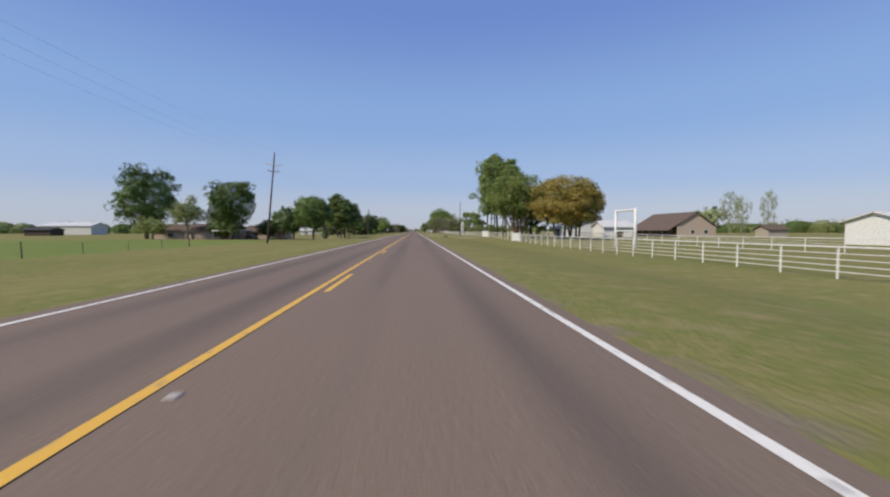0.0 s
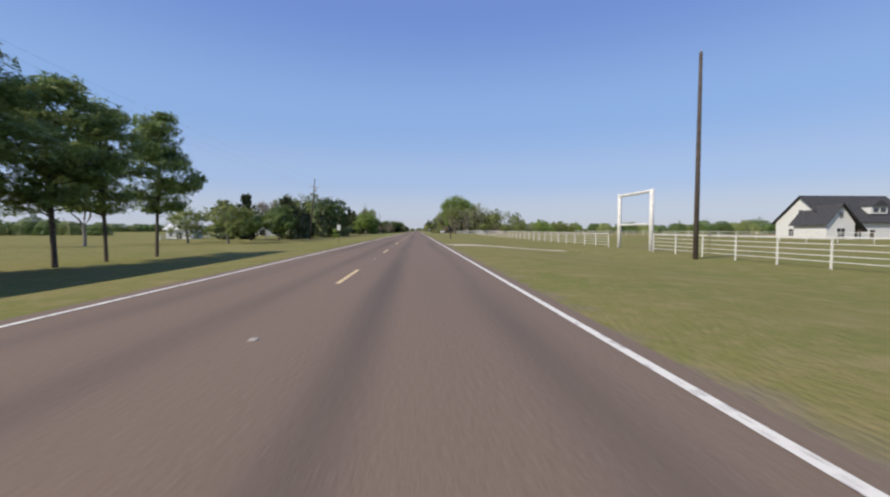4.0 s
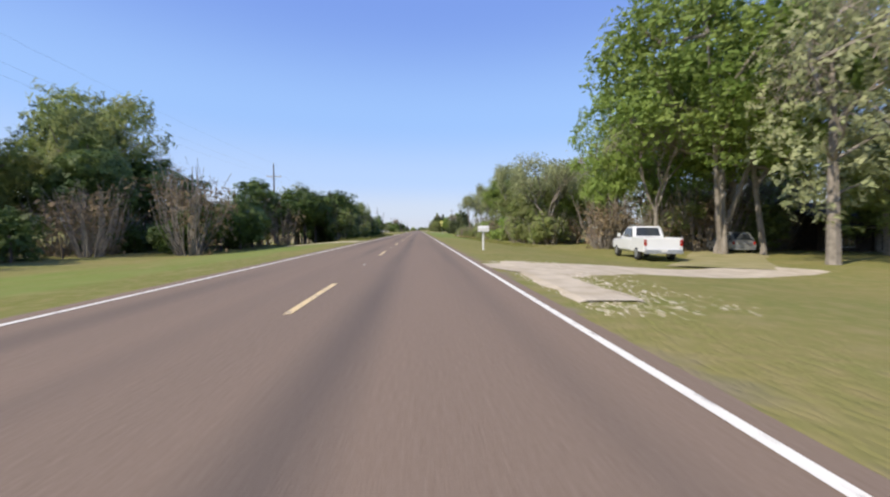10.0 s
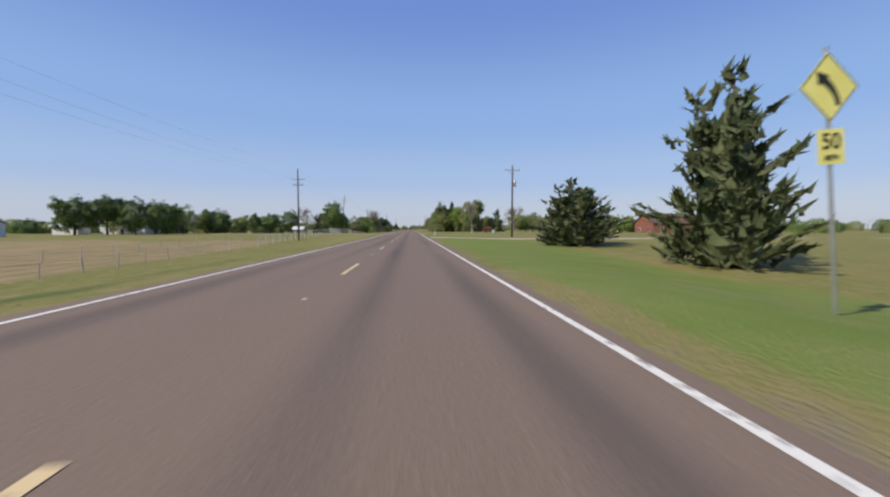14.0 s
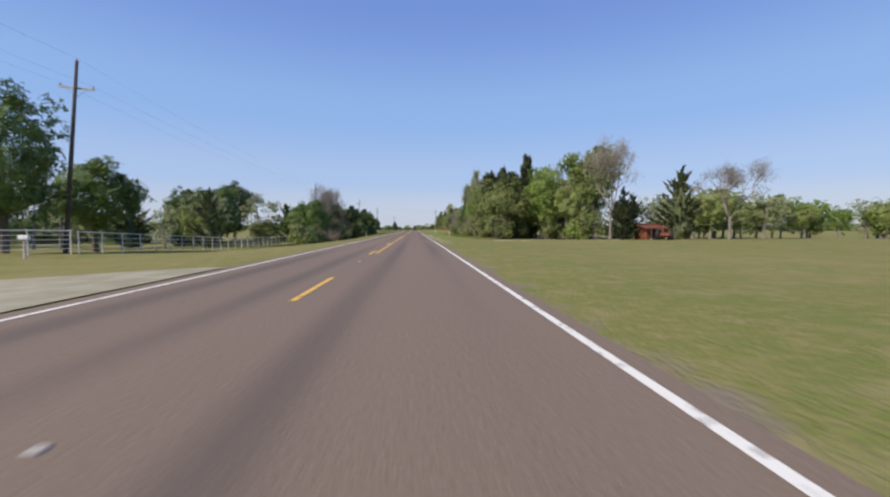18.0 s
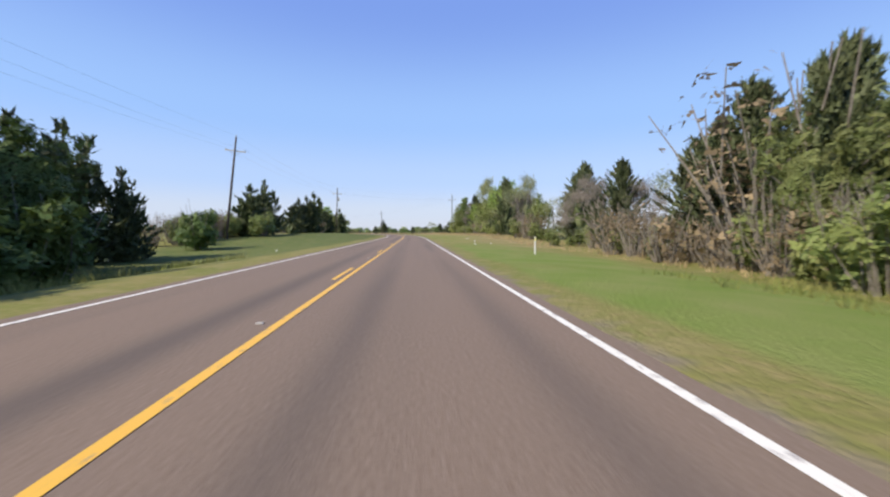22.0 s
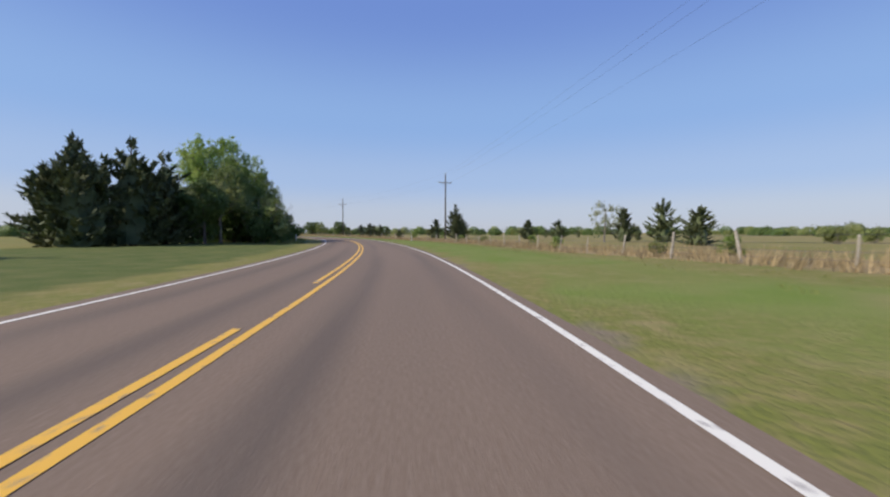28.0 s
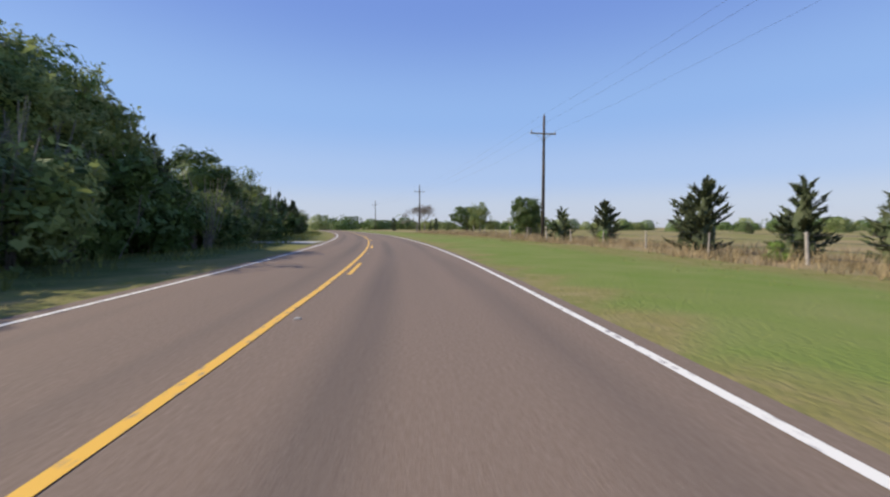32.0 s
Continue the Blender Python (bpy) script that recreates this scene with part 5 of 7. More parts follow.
belt_line(-600, 900, -520, 1250, 40, 3, 5)
belt_line(-150, 690, -175, 1150, 70, 3, 5)
belt_line(90, 900, 200, 1200, 40, 2.5, 4)
for leaf, heads in belt.items():
    far_woods("far_woods", heads, leaf, "distant tree line on the horizon, dark green" if leaf == "deep" else "distant tree line on the horizon, olive green")

# ---- long grass: fine blades along the verges and under the fences ----
def grass(s0, s1, l0, l1, count, h0, h1, leaf, label, seed, clump=9, width=0.03):
    rng = np.random.default_rng(seed)
    n = count // clump
    s = np.repeat(rng.uniform(s0, s1, n), clump) + rng.normal(0, 0.16, n * clump)
    l = np.repeat(rng.uniform(min(l0, l1), max(l0, l1), n), clump) + rng.normal(0, 0.16, n * clump)
    x, y, _ = road_point(s, l)
    base = np.stack([x, y, level(s, l) - 0.04], 1)
    a = rng.uniform(0, 6.3, len(s))
    h = np.repeat(rng.uniform(h0, h1, n), clump) * rng.uniform(0.5, 1.15, len(s))
    side = np.stack([np.cos(a), np.sin(a), 0 * a], 1) * (width * (0.6 + h))[:, None]
    lean = rng.normal(0, 0.33, (len(s), 3)) * h[:, None]
    lean[:, 2] = h
    v = np.stack([base - side, base + side, base + lean], 1).reshape(-1, 3)
    tagged(link("grass", v, np.arange(len(v)).reshape(-1, 3), LEAF[leaf]), label, "grass", kind="stuff")


for side in (-1, 1):
    grass(-20, 1010, side * 4.15, side * 5.4, 38000, 0.03, 0.085, "blade", "ragged low grass at the edge of the road", 5 + side, 7, 0.02)
grass(858, 1040, 13.4, 19.5, 30000, 0.35, 0.85, "straw", "tall dry straw-coloured grass along the old fence", 31, 11, 0.016)
grass(858, 1040, 9, 14, 12000, 0.06, 0.16, "blade", "uneven green grass on the ditch bank", 32, 9, 0.02)
grass(452, 486, 13, 19, 7000, 0.3, 0.8, "straw", "tall dry grass among the brush", 33, 11, 0.016)
grass(735, 860, 13, 18, 12000, 0.2, 0.5, "straw", "dry grass below the wood's edge", 34, 11, 0.016)
grass(660, 735, 9, 13.5, 9000, 0.15, 0.4, "blade", "long green grass below the wood", 35, 9, 0.02)
grass(390, 455, 11, 15.5, 9000, 0.15, 0.45, "blade", "long green grass below the wood", 36, 9, 0.02)
grass(396, 452, -8, -4.6, 7000, 0.15, 0.5, "blade", "rank grass below the shaded wood", 37, 9, 0.02)
grass(690, 745, -11.5, -7, 6000, 0.15, 0.5, "blade", "rank grass below the shaded wood", 38, 9, 0.02)
grass(905, 1060, -9.5, -6, 9000, 0.15, 0.5, "blade", "rank grass below the shaded wood", 39, 9, 0.02)


# ---- loose stones where gravel spills onto the verge ----
def stones(s0, s1, l0, l1, count, size, label, seed):
    rng = np.random.default_rng(seed)
    t = rng.random(count)
    s = s0 + (s1 - s0) * t + rng.normal(0, 0.2, count)
    l = l0 + (l1 - l0) * rng.beta(1.3, 2.6, count)
    x, y, _ = road_point(s, l)
    c = np.stack([x, y, np.maximum(level(s, l), -0.06) + 0.004], 1)
    r = (size * rng.uniform(0.5, 1.5, count))[:, None]
    a = rng.uniform(0, 6.3, count)
    v = [c + r * np.stack([np.cos(a + q), np.sin(a + q), 0 * a - 0.2], 1) for q in (0, 2.0, 4.1)] + [c + r * np.array([0, 0, 0.6])]
    v = np.stack(v, 1).reshape(-1, 3)
    k = np.arange(count)[:, None] * 4
    f = np.concatenate([k + [0, 1, 3], k + [1, 2, 3], k + [2, 0, 3]])
    tagged(link("gravel", v, f, PEBBLE), label, "gravel", kind="stuff")


stones(566, 606, 3.9, 4.6, 1400, 0.014, "pale stones spilt along the road's edge", 3)
stones(640, 692, 3.9, 5.2, 1900, 0.014, "pale stones spilt along the road's edge", 4)
stones(92, 100, 4, 8, 960, 0.019, "pale stones at the mouth of a drive", 6)
stones(354, 364, 4, 7, 1440, 0.022, "pale stones at the mouth of a drive", 8)

# ---- power line ----
def power_pole(s, l, h, arm_drop=1.4, transformer=False, second_arm=False, lean=0.0, label="dark wooden power pole with a crossarm", bare=False):
    e = thing("power_pole", label, "power pole", "poles of the power line", put(s, l, 0) @ pose(0, 0, 0, 0, lean, 0))
    part("shaft", tube([(0, 0, -1.2), (0, 0, h * 0.5), (0, 0, h)], [0.17, 0.14, 0.10], 10), POLE_WOOD, e, smooth_shade=True)
    tips = []
    for drop in ([] if bare else [arm_drop, arm_drop + 1.1] if second_arm else [arm_drop]):
        z = h - drop
        half = 1.25 if drop == arm_drop else 0.95
        part("crossarm", box(0, 0.13, z, 2 * half, 0.10, 0.13, 0, 0.01), POLE_WOOD if drop != arm_drop else POST_WOOD, e)
        for sx in (-1, 1):
            part("brace", tube([(sx * half * 0.6, 0.13, z + 0.02), (0, 0.13, z - 0.6)], 0.02, 5), STEEL, e)
            part("insulator", tube([(sx * half * 0.92, 0.13, z + 0.12), (sx * half * 0.92, 0.13, z + 0.2), (sx * half * 0.92, 0.13, z + 0.25), (sx * half * 0.92, 0.13, z + 0.33)], [0.03, 0.07, 0.045, 0.03], 8), CERAMIC, e)
            if drop == arm_drop:
                tips.append((sx * half * 0.92, 0.13, z + 0.33))
    part("insulator", tube([(0, 0, h), (0, 0, h + 0.1), (0, 0, h + 0.18)], [0.03, 0.07, 0.03], 8), CERAMIC, e)
    tips.append((0, 0, h + 0.18))
    if transformer:
        can = part("transformer", tube([(0.38, 0, h - 3.4), (0.38, 0, h - 3.35), (0.38, 0, h - 2.5), (0.38, 0, h - 2.4)], [0.2, 0.24, 0.24, 0.16], 12), STEEL, e, "grey transformer can", True)
        part("bushing", tube([(0.38, 0, h - 2.4), (0.38, 0, h - 2.15)], [0.05, 0.03], 6), CERAMIC, can)
        part("bracket", box(0.2, 0, h - 3.0, 0.3, 0.1, 0.08), STEEL, e)
    return [put(s, l, 0) @ pose(0, 0, 0, 0, lean, 0) @ Vector(t) for t in tips]


def wires(a, b, sag, name="power_line"):
    """One cable per pair of fixing points, hanging in a shallow curve."""
    e = thing(name, "thin grey overhead cables strung between poles", "cable", "spans of the power line")
    for p, q in zip(a, b):
        pts = [p.lerp(q, t / 10) - Vector((0, 0, sag * 4 * (t / 10) * (1 - t / 10))) for t in range(11)]
        part("cable", tube(pts, 0.005, 3), WIRE, e)


west = [(-2, -23, 15), (73.6, -24.1, 15.8, 2.2, False, True, 5.5), (160, -25.5, 15), (246.6, -27, 16, 2.2, True, False, 5.5), (347.3, -26.3, 15.6, 2.4, False, False, 5.5), (424, -24.3, 14.2, 2.2), (490, -21.8, 13.0, 1.7), (565.5, -20.2, 13.6, 2.0, False, True),
        (640.3, -24.5, 14.2, 2.0, False, False, 5.5), (708, -22, 13), (776, -22.1, 12.9, 1.8, False, False, 6.5), (838, -16.9, 12.2, 1.5, True, False, 1.5)]
fix = [power_pole(*p) for p in west]
for a, b in zip(fix, fix[1:]):
    wires(a, b, 0.9)
east = [(851, 18.5, 12.4), (934, 18.85, 12.2), (987.4, 15.3, 11.2), (1049, 17.1, 11.2), (1110, 17, 11.2)]
fix2 = [power_pole(*p, 1.6) for p in east]
for a, b in zip([fix[-1], *fix2], fix2):
    wires(a, b, 0.8)
power_pole(954.4, -16.1, 9.7, 0.3, True, label="leaning dark pole with a transformer at the wood's edge", lean=7.5, bare=True)
side = power_pole(360, 33, 16.4)
wires(fix[4][:1], side[:1], 1.0)
power_pole(160.4, 19.3, 13.0, 0.4, bare=True, label="tall grey pole beside the ranch gate")
power_pole(549, 17.6, 11.4, 0.8, True, label="service pole with a transformer by a lawn drive")
power_pole(45, -66, 11, 0.4, bare=True, label="slim service pole in the pasture")


# ---- fences ----
def pipe_fence(s0, s1, l0, l1, bay, height, rails, mat, label, category="fence", group="pipe fences along the pasture", r_post=0.042, r_top=0.04, r_rail=0.02):
    """Steel pipe fence following the ground: posts, a stout top rail and thin lower rails."""
    n = max(1, round(math.hypot(s1 - s0, l1 - l0) / bay))
    pts = []
    for i in range(n + 1):
        p, h = at(s0 + (s1 - s0) * i / n, l0 + (l1 - l0) * i / n)
        pts.append(p)
    e = thing("pipe_fence", label, category, group, Matrix.Translation(pts[0]))
    o = pts[0]
    shared = None
    for p in pts:
        if shared is None:
            ob = part("post", tube([(0, 0, -0.5), (0, 0, height), (0, 0, height + 0.03)], [r_post, r_post, r_post * 0.6], 8), mat, e)
            shared = ob.data
        else:
            ob = new("post", shared)
            ob.parent = e
        ob.location = p - o
    for k, z in enumerate(rails):
        r = r_top if k == 0 else r_rail
        part("rail", tube([p - o + Vector((0, 0, z)) for p in pts], r, 6), mat, e)
    return e


RAILS = (1.46, 1.16, 0.88, 0.60, 0.32)
for s0, s1 in ((-30, 74), (82, 107), (118, 168), (176, 266)):
    pipe_fence(s0, s1, 21, 21, 3.0, 1.48, RAILS, PIPE, "white steel pipe fence with five rails beside the pasture")
pipe_fence(266, 278, 21, 24.5, 3.0, 1.48, RAILS, PIPE, "white steel pipe fence with five rails beside the pasture")
pipe_fence(278, 345, 24.5, 22.5, 3.4, 1.48, RAILS, PIPE, "white steel pipe fence with five rails beside the hay field")
pipe_fence(345, 348, 22.5, 46, 3.4, 1.48, RAILS, PIPE, "white steel pipe fence turning away along the hay field")
pipe_fence(10, 118, 46, 40, 4.0, 1.4, RAILS[:4], PIPE, "white pipe cross fence inside the pasture")
pipe_fence(176, 300, 62, 66, 5.0, 1.4, RAILS[:3], PIPE, "white pipe cross fence inside the pasture")
pipe_fence(545, 613, -20.5, -20.5, 3.2, 1.5, (1.5, 1.15, 0.8, 0.45), PIPE_GREY, "weathered grey pipe fence along the paddock")
pipe_fence(613, 618, -20.5, -24.5, 2.2, 1.5, (1.5, 1.15, 0.8, 0.45), PIPE_GREY, "weathered grey pipe fence turning in to the paddock drive")
pipe_fence(628, 637, -24.5, -21.5, 2.4, 1.6, (1.55, 1.25, 0.95, 0.65, 0.35), PIPE, "white tubular fence panel beside the paddock gate")
pipe_fence(637, 692, -21, -23, 2.2, 1.5, (1.48, 1.1, 0.72, 0.35), PIPE_GREY, "weathered grey pipe fence along the paddock")
pipe_fence(618, 628, -24.5, -24.5, 5.0, 1.7, (1.65, 1.3, 1.0, 0.7, 0.4), PIPE, "white tubular farm gate panel, closed", "gate")


def wire_fence(s0, s1, l0, l1, bay, height, mat, label, r=0.06, lean=0.0, group="wire fences along the verge"):
    rng = random.Random(int(s0 * 7 + l0))
    n = max(1, round(math.hypot(s1 - s0, l1 - l0) / bay))
    e = thing("wire_fence", label, "fence", group, Matrix.Translation(at(s0, l0)[0]))
    o = at(s0, l0)[0]
    tops = []
    shared = []
    for k in range(3):
        rr = r * (0.8 + 0.25 * k)
        shared.append(tube([(0, 0, -0.5), (0.02, 0, height * 0.5), (0.03 * k, 0.02, height * (0.9 + 0.1 * k))], [rr, rr * 0.9, rr * 0.8], 7))
    meshes = []
    for i in range(n + 1):
        p, h = at(s0 + (s1 - s0) * i / n, l0 + (l1 - l0) * i / n)
        k = rng.randrange(3)
        if len(meshes) < 3:
            ob = part("post", shared[len(meshes)], mat, e)
            meshes.append(ob.data)
        else:
            ob = new("post", meshes[k])
            ob.parent = e
        ob.location = p - o
        ob.rotation_euler = (rng.gauss(0, lean), rng.gauss(0, lean), rng.uniform(0, 6))
        tops.append(p - o)
    for z in (0.25, 0.5, 0.75, 0.98):
        part("strand", tube([t + Vector((0, 0, z * height * 0.92)) for t in tops], 0.008, 3), WIRE, e)


wire_fence(262, 398, -20.5, -20.5, 3.2, 1.35, POLE_WOOD, "dark wooden post and wire fence below the trees", 0.05, 0.03)
wire_fence(456, 548, -20, -21.5, 3.4, 1.15, POST_WOOD, "pale post and wire fence along the hay field", 0.05, 0.02)
wire_fence(456, 560, -32, -30, 4.2, 1.1, POST_WOOD, "pale post and wire fence across the hay field", 0.045, 0.02)
wire_fence(862, 912, 15, 15.3, 4.0, 1.2, POST_WOOD, "old grey wooden posts with sagging wire in tall dry grass", 0.055, 0.07)
wire_fence(912, 1010, 15.3, 16, 4.4, 1.2, POST_WOOD, "old grey wooden posts with sagging wire in tall dry grass", 0.06, 0.07)
wire_fence(-20, 60, -30, -30, 6, 1.2, POLE_WOOD, "thin post and wire fence at the pasture edge", 0.045, 0.03)


def board_fence(s0, s1, l0, l1):
    n = round(math.hypot(s1 - s0, l1 - l0) / 2.6)
    pts = [at(s0 + (s1 - s0) * i / n, l0 + (l1 - l0) * i / n)[0] for i in range(n + 1)]
    o = pts[0]
    e = thing("board_fence", "white three-board fence in front of a farmstead", "fence", "", Matrix.Translation(o))
    for p in pts:
        q = p - o
        part("post", box(q.x, q.y, q.z - 0.3, 0.12, 0.12, 1.65, 0, 0.01), WHITE, e)
    for a, b in zip(pts, pts[1:]):
        for z in (0.35, 0.78, 1.2):
            part("board", tube([a - o + Vector((0, 0, z)), b - o + Vector((0, 0, z))], 0.075, 4), WHITE, e)


board_fence(238, 278, -60, -60)
board_fence(280, 300, -50, -46)


def board_gate(s, l, length, h=1.7):
    """A solid white double gate panel with stiles."""
    e = thing("ranch_gate", "solid white painted ranch gate, closed", "gate", "ranch gates", put(s, l, 90))
    for k in range(2):
        x = (k - 0.5) * length / 2
        part("leaf", box(x, 0, 0.12, length / 2 - 0.06, 0.05, h - 0.2, 0, 0.01), WHITE, e)
        for sx in (-1, 1):
            part("stile", box(x + sx * (length / 4 - 0.1), -0.04, 0.1, 0.12, 0.05, h - 0.14), WHITE, e)
        part("top_rail", box(x, -0.04, h - 0.2, length / 2 - 0.3, 0.04, 0.12), WHITE, e)
    for sx in (-1, 1):
        part("gate_post", box(sx * (length / 2 + 0.14), 0, -0.4, 0.22, 0.22, h + 0.6, 0, 0.02), WHITE, e)
    return e


board_gate(78, 21, 5.6)
board_gate(112.5, 21, 8.6)


def entrance_arch(s, l, span, h):
    e = thing("entrance_arch", "tall white pipe entrance arch over a ranch drive", "arch", "entrance arches", put(s, l, 90))
    for sx in (-1, 1):
        part("upright", tube([(sx * span / 2, 0, -0.5), (sx * span / 2, 0, h)], 0.19, 10), WHITE, e, smooth_shade=True)
        part("cap", tube([(sx * span / 2, 0, h), (sx * span / 2, 0, h + 0.06)], [0.16, 0.12], 10), WHITE, e)
    part("beam", tube([(-span / 2, 0, h - 0.12), (span / 2, 0, h - 0.12)], 0.15, 8), WHITE, e)
    part("beam", tube([(-span / 2, 0, h * 0.44), (span / 2, 0, h * 0.44)], 0.1, 8), WHITE, e)


entrance_arch(52, 29, 5.0, 5.0)
entrance_arch(172, 21.5, 5.6, 5.3)


pa = thing("paddock_arch", "dark iron arch with a curved lattice top over a paddock drive", "arch", "entrance arches", put(632.7, -31, 0))
bow = [[(-2.0 + 0.4 * k, 0, z + 0.55 * math.sin(math.pi * k / 10)) for k in range(11)] for z in (5.2, 5.75)]
for sx in (-2.0, 2.0):
    part("upright", tube([(sx, 0, -0.5), (sx, 0, 5.8)], 0.09, 8), POLE_WOOD, pa)
for line in bow:
    part("bow", tube(line, 0.045, 6), BLACK, pa)
for a, b in zip(bow[0], bow[1]):
    part("strut", tube([a, b], 0.025, 5), BLACK, pa)


# ---- drives and gravel ----
def drive(s0, l0, s1, l1, width, mat, label, name="driveway", rough=0.25, lift=0.0):
    """A gravel or concrete strip laid on the ground, ragged at its edges."""
    rng = random.Random(int(s0 * 13 + l0))
    n = max(4, int(math.hypot(s1 - s0, l1 - l0) / 0.6))
    a = b = 0.0
    v, f = [], []
    cols = 6
    for i in range(n + 1):
        t = i / n
        flare = 1 + 0.5 * max(0, 1 - abs(abs(l0) + t * (abs(l1) - abs(l0)) - 3.7) / 4.0)
        a, b = 0.75 * a + rng.uniform(-rough, rough) * 0.6, 0.75 * b + rng.uniform(-rough, rough) * 0.6
        for k in range(cols + 1):
            u = (k / cols - 0.5) * width * flare + (a if k == 0 else b if k == cols else 0)
            ds, dl = s1 - s0, l1 - l0
            L = math.hypot(ds, dl)
            s, l = s0 + ds * t - dl / L * u, l0 + dl * t + ds / L * u
            p, _ = at(s, l)
            v.append((p.x, p.y, p.z + (-0.03 if k in (0, cols) else 0.025 + lift) + rng.uniform(-0.003, 0.003)))
    for i in range(n):
        f += [(i * (cols + 1) + k, i * (cols + 1) + k + 1, (i + 1) * (cols + 1) + k + 1, (i + 1) * (cols + 1) + k) for k in range(cols)]
    ob = link(name, v, f, mat)
    return tagged(ob, label, "driveway", kind="structure")


drive(95, 3.9, 112, 21, 2.2, GRAVEL, "pale gravel drive to a white gate")
drive(168, 3.9, 172, 24, 3, GRAVEL, "pale gravel drive under the entrance arch")
drive(134, -4.1, 134, -55, 2.6, GRAVEL_OLD, "pale gravel farm drive")
drive(263, 7.0, 267, 10.5, 3.2, TRACK, "worn bare patch in the verge", rough=0.5)
drive(355, 4.65, 363.5, 5.0, 0.9, GRAVEL, "spread gravel mouth of the drive to the house", rough=0.35, lift=0.008)
drive(360.5, 3.9, 367, 19, 3.8, GRAVEL, "pale sandy gravel drive to the house in the wood")
drive(367, 16, 386, 31, 5, TRACK, "bare earth parking place below the trees", lift=0.02)
drive(318, -4.1, 318, -30, 2.2, TRACK, "pale gravel farm drive")
drive(289, -4.1, 289, -40, 1.8, TRACK, "pale gravel farm drive")
drive(390, -4.1, 392, -13, 3.0, GRAVEL, "pale gravel drive mouth below the trees", rough=0.2)
drive(453, -4.1, 453, -30, 5, GRAVEL, "bright gravel field entrance")
drive(458, -9, 500, -9, 2.4, GRAVEL, "bright gravel track beside the field")
drive(539, 3.9, 541, 75, 3, GRAVEL, "pale concrete lawn drive", rough=0.1)
drive(617, -4.1, 617, -60, 6.5, GRAVEL_OLD, "wide pale gravel paddock drive")
drive(652, 10, 663, 30, 1.2, GRAVEL, "thin gravel track to the sheds", rough=0.6)
drive(986, -4.1, 989, -34, 4, CONCRETE, "pale gravel drive shaded by the wood")


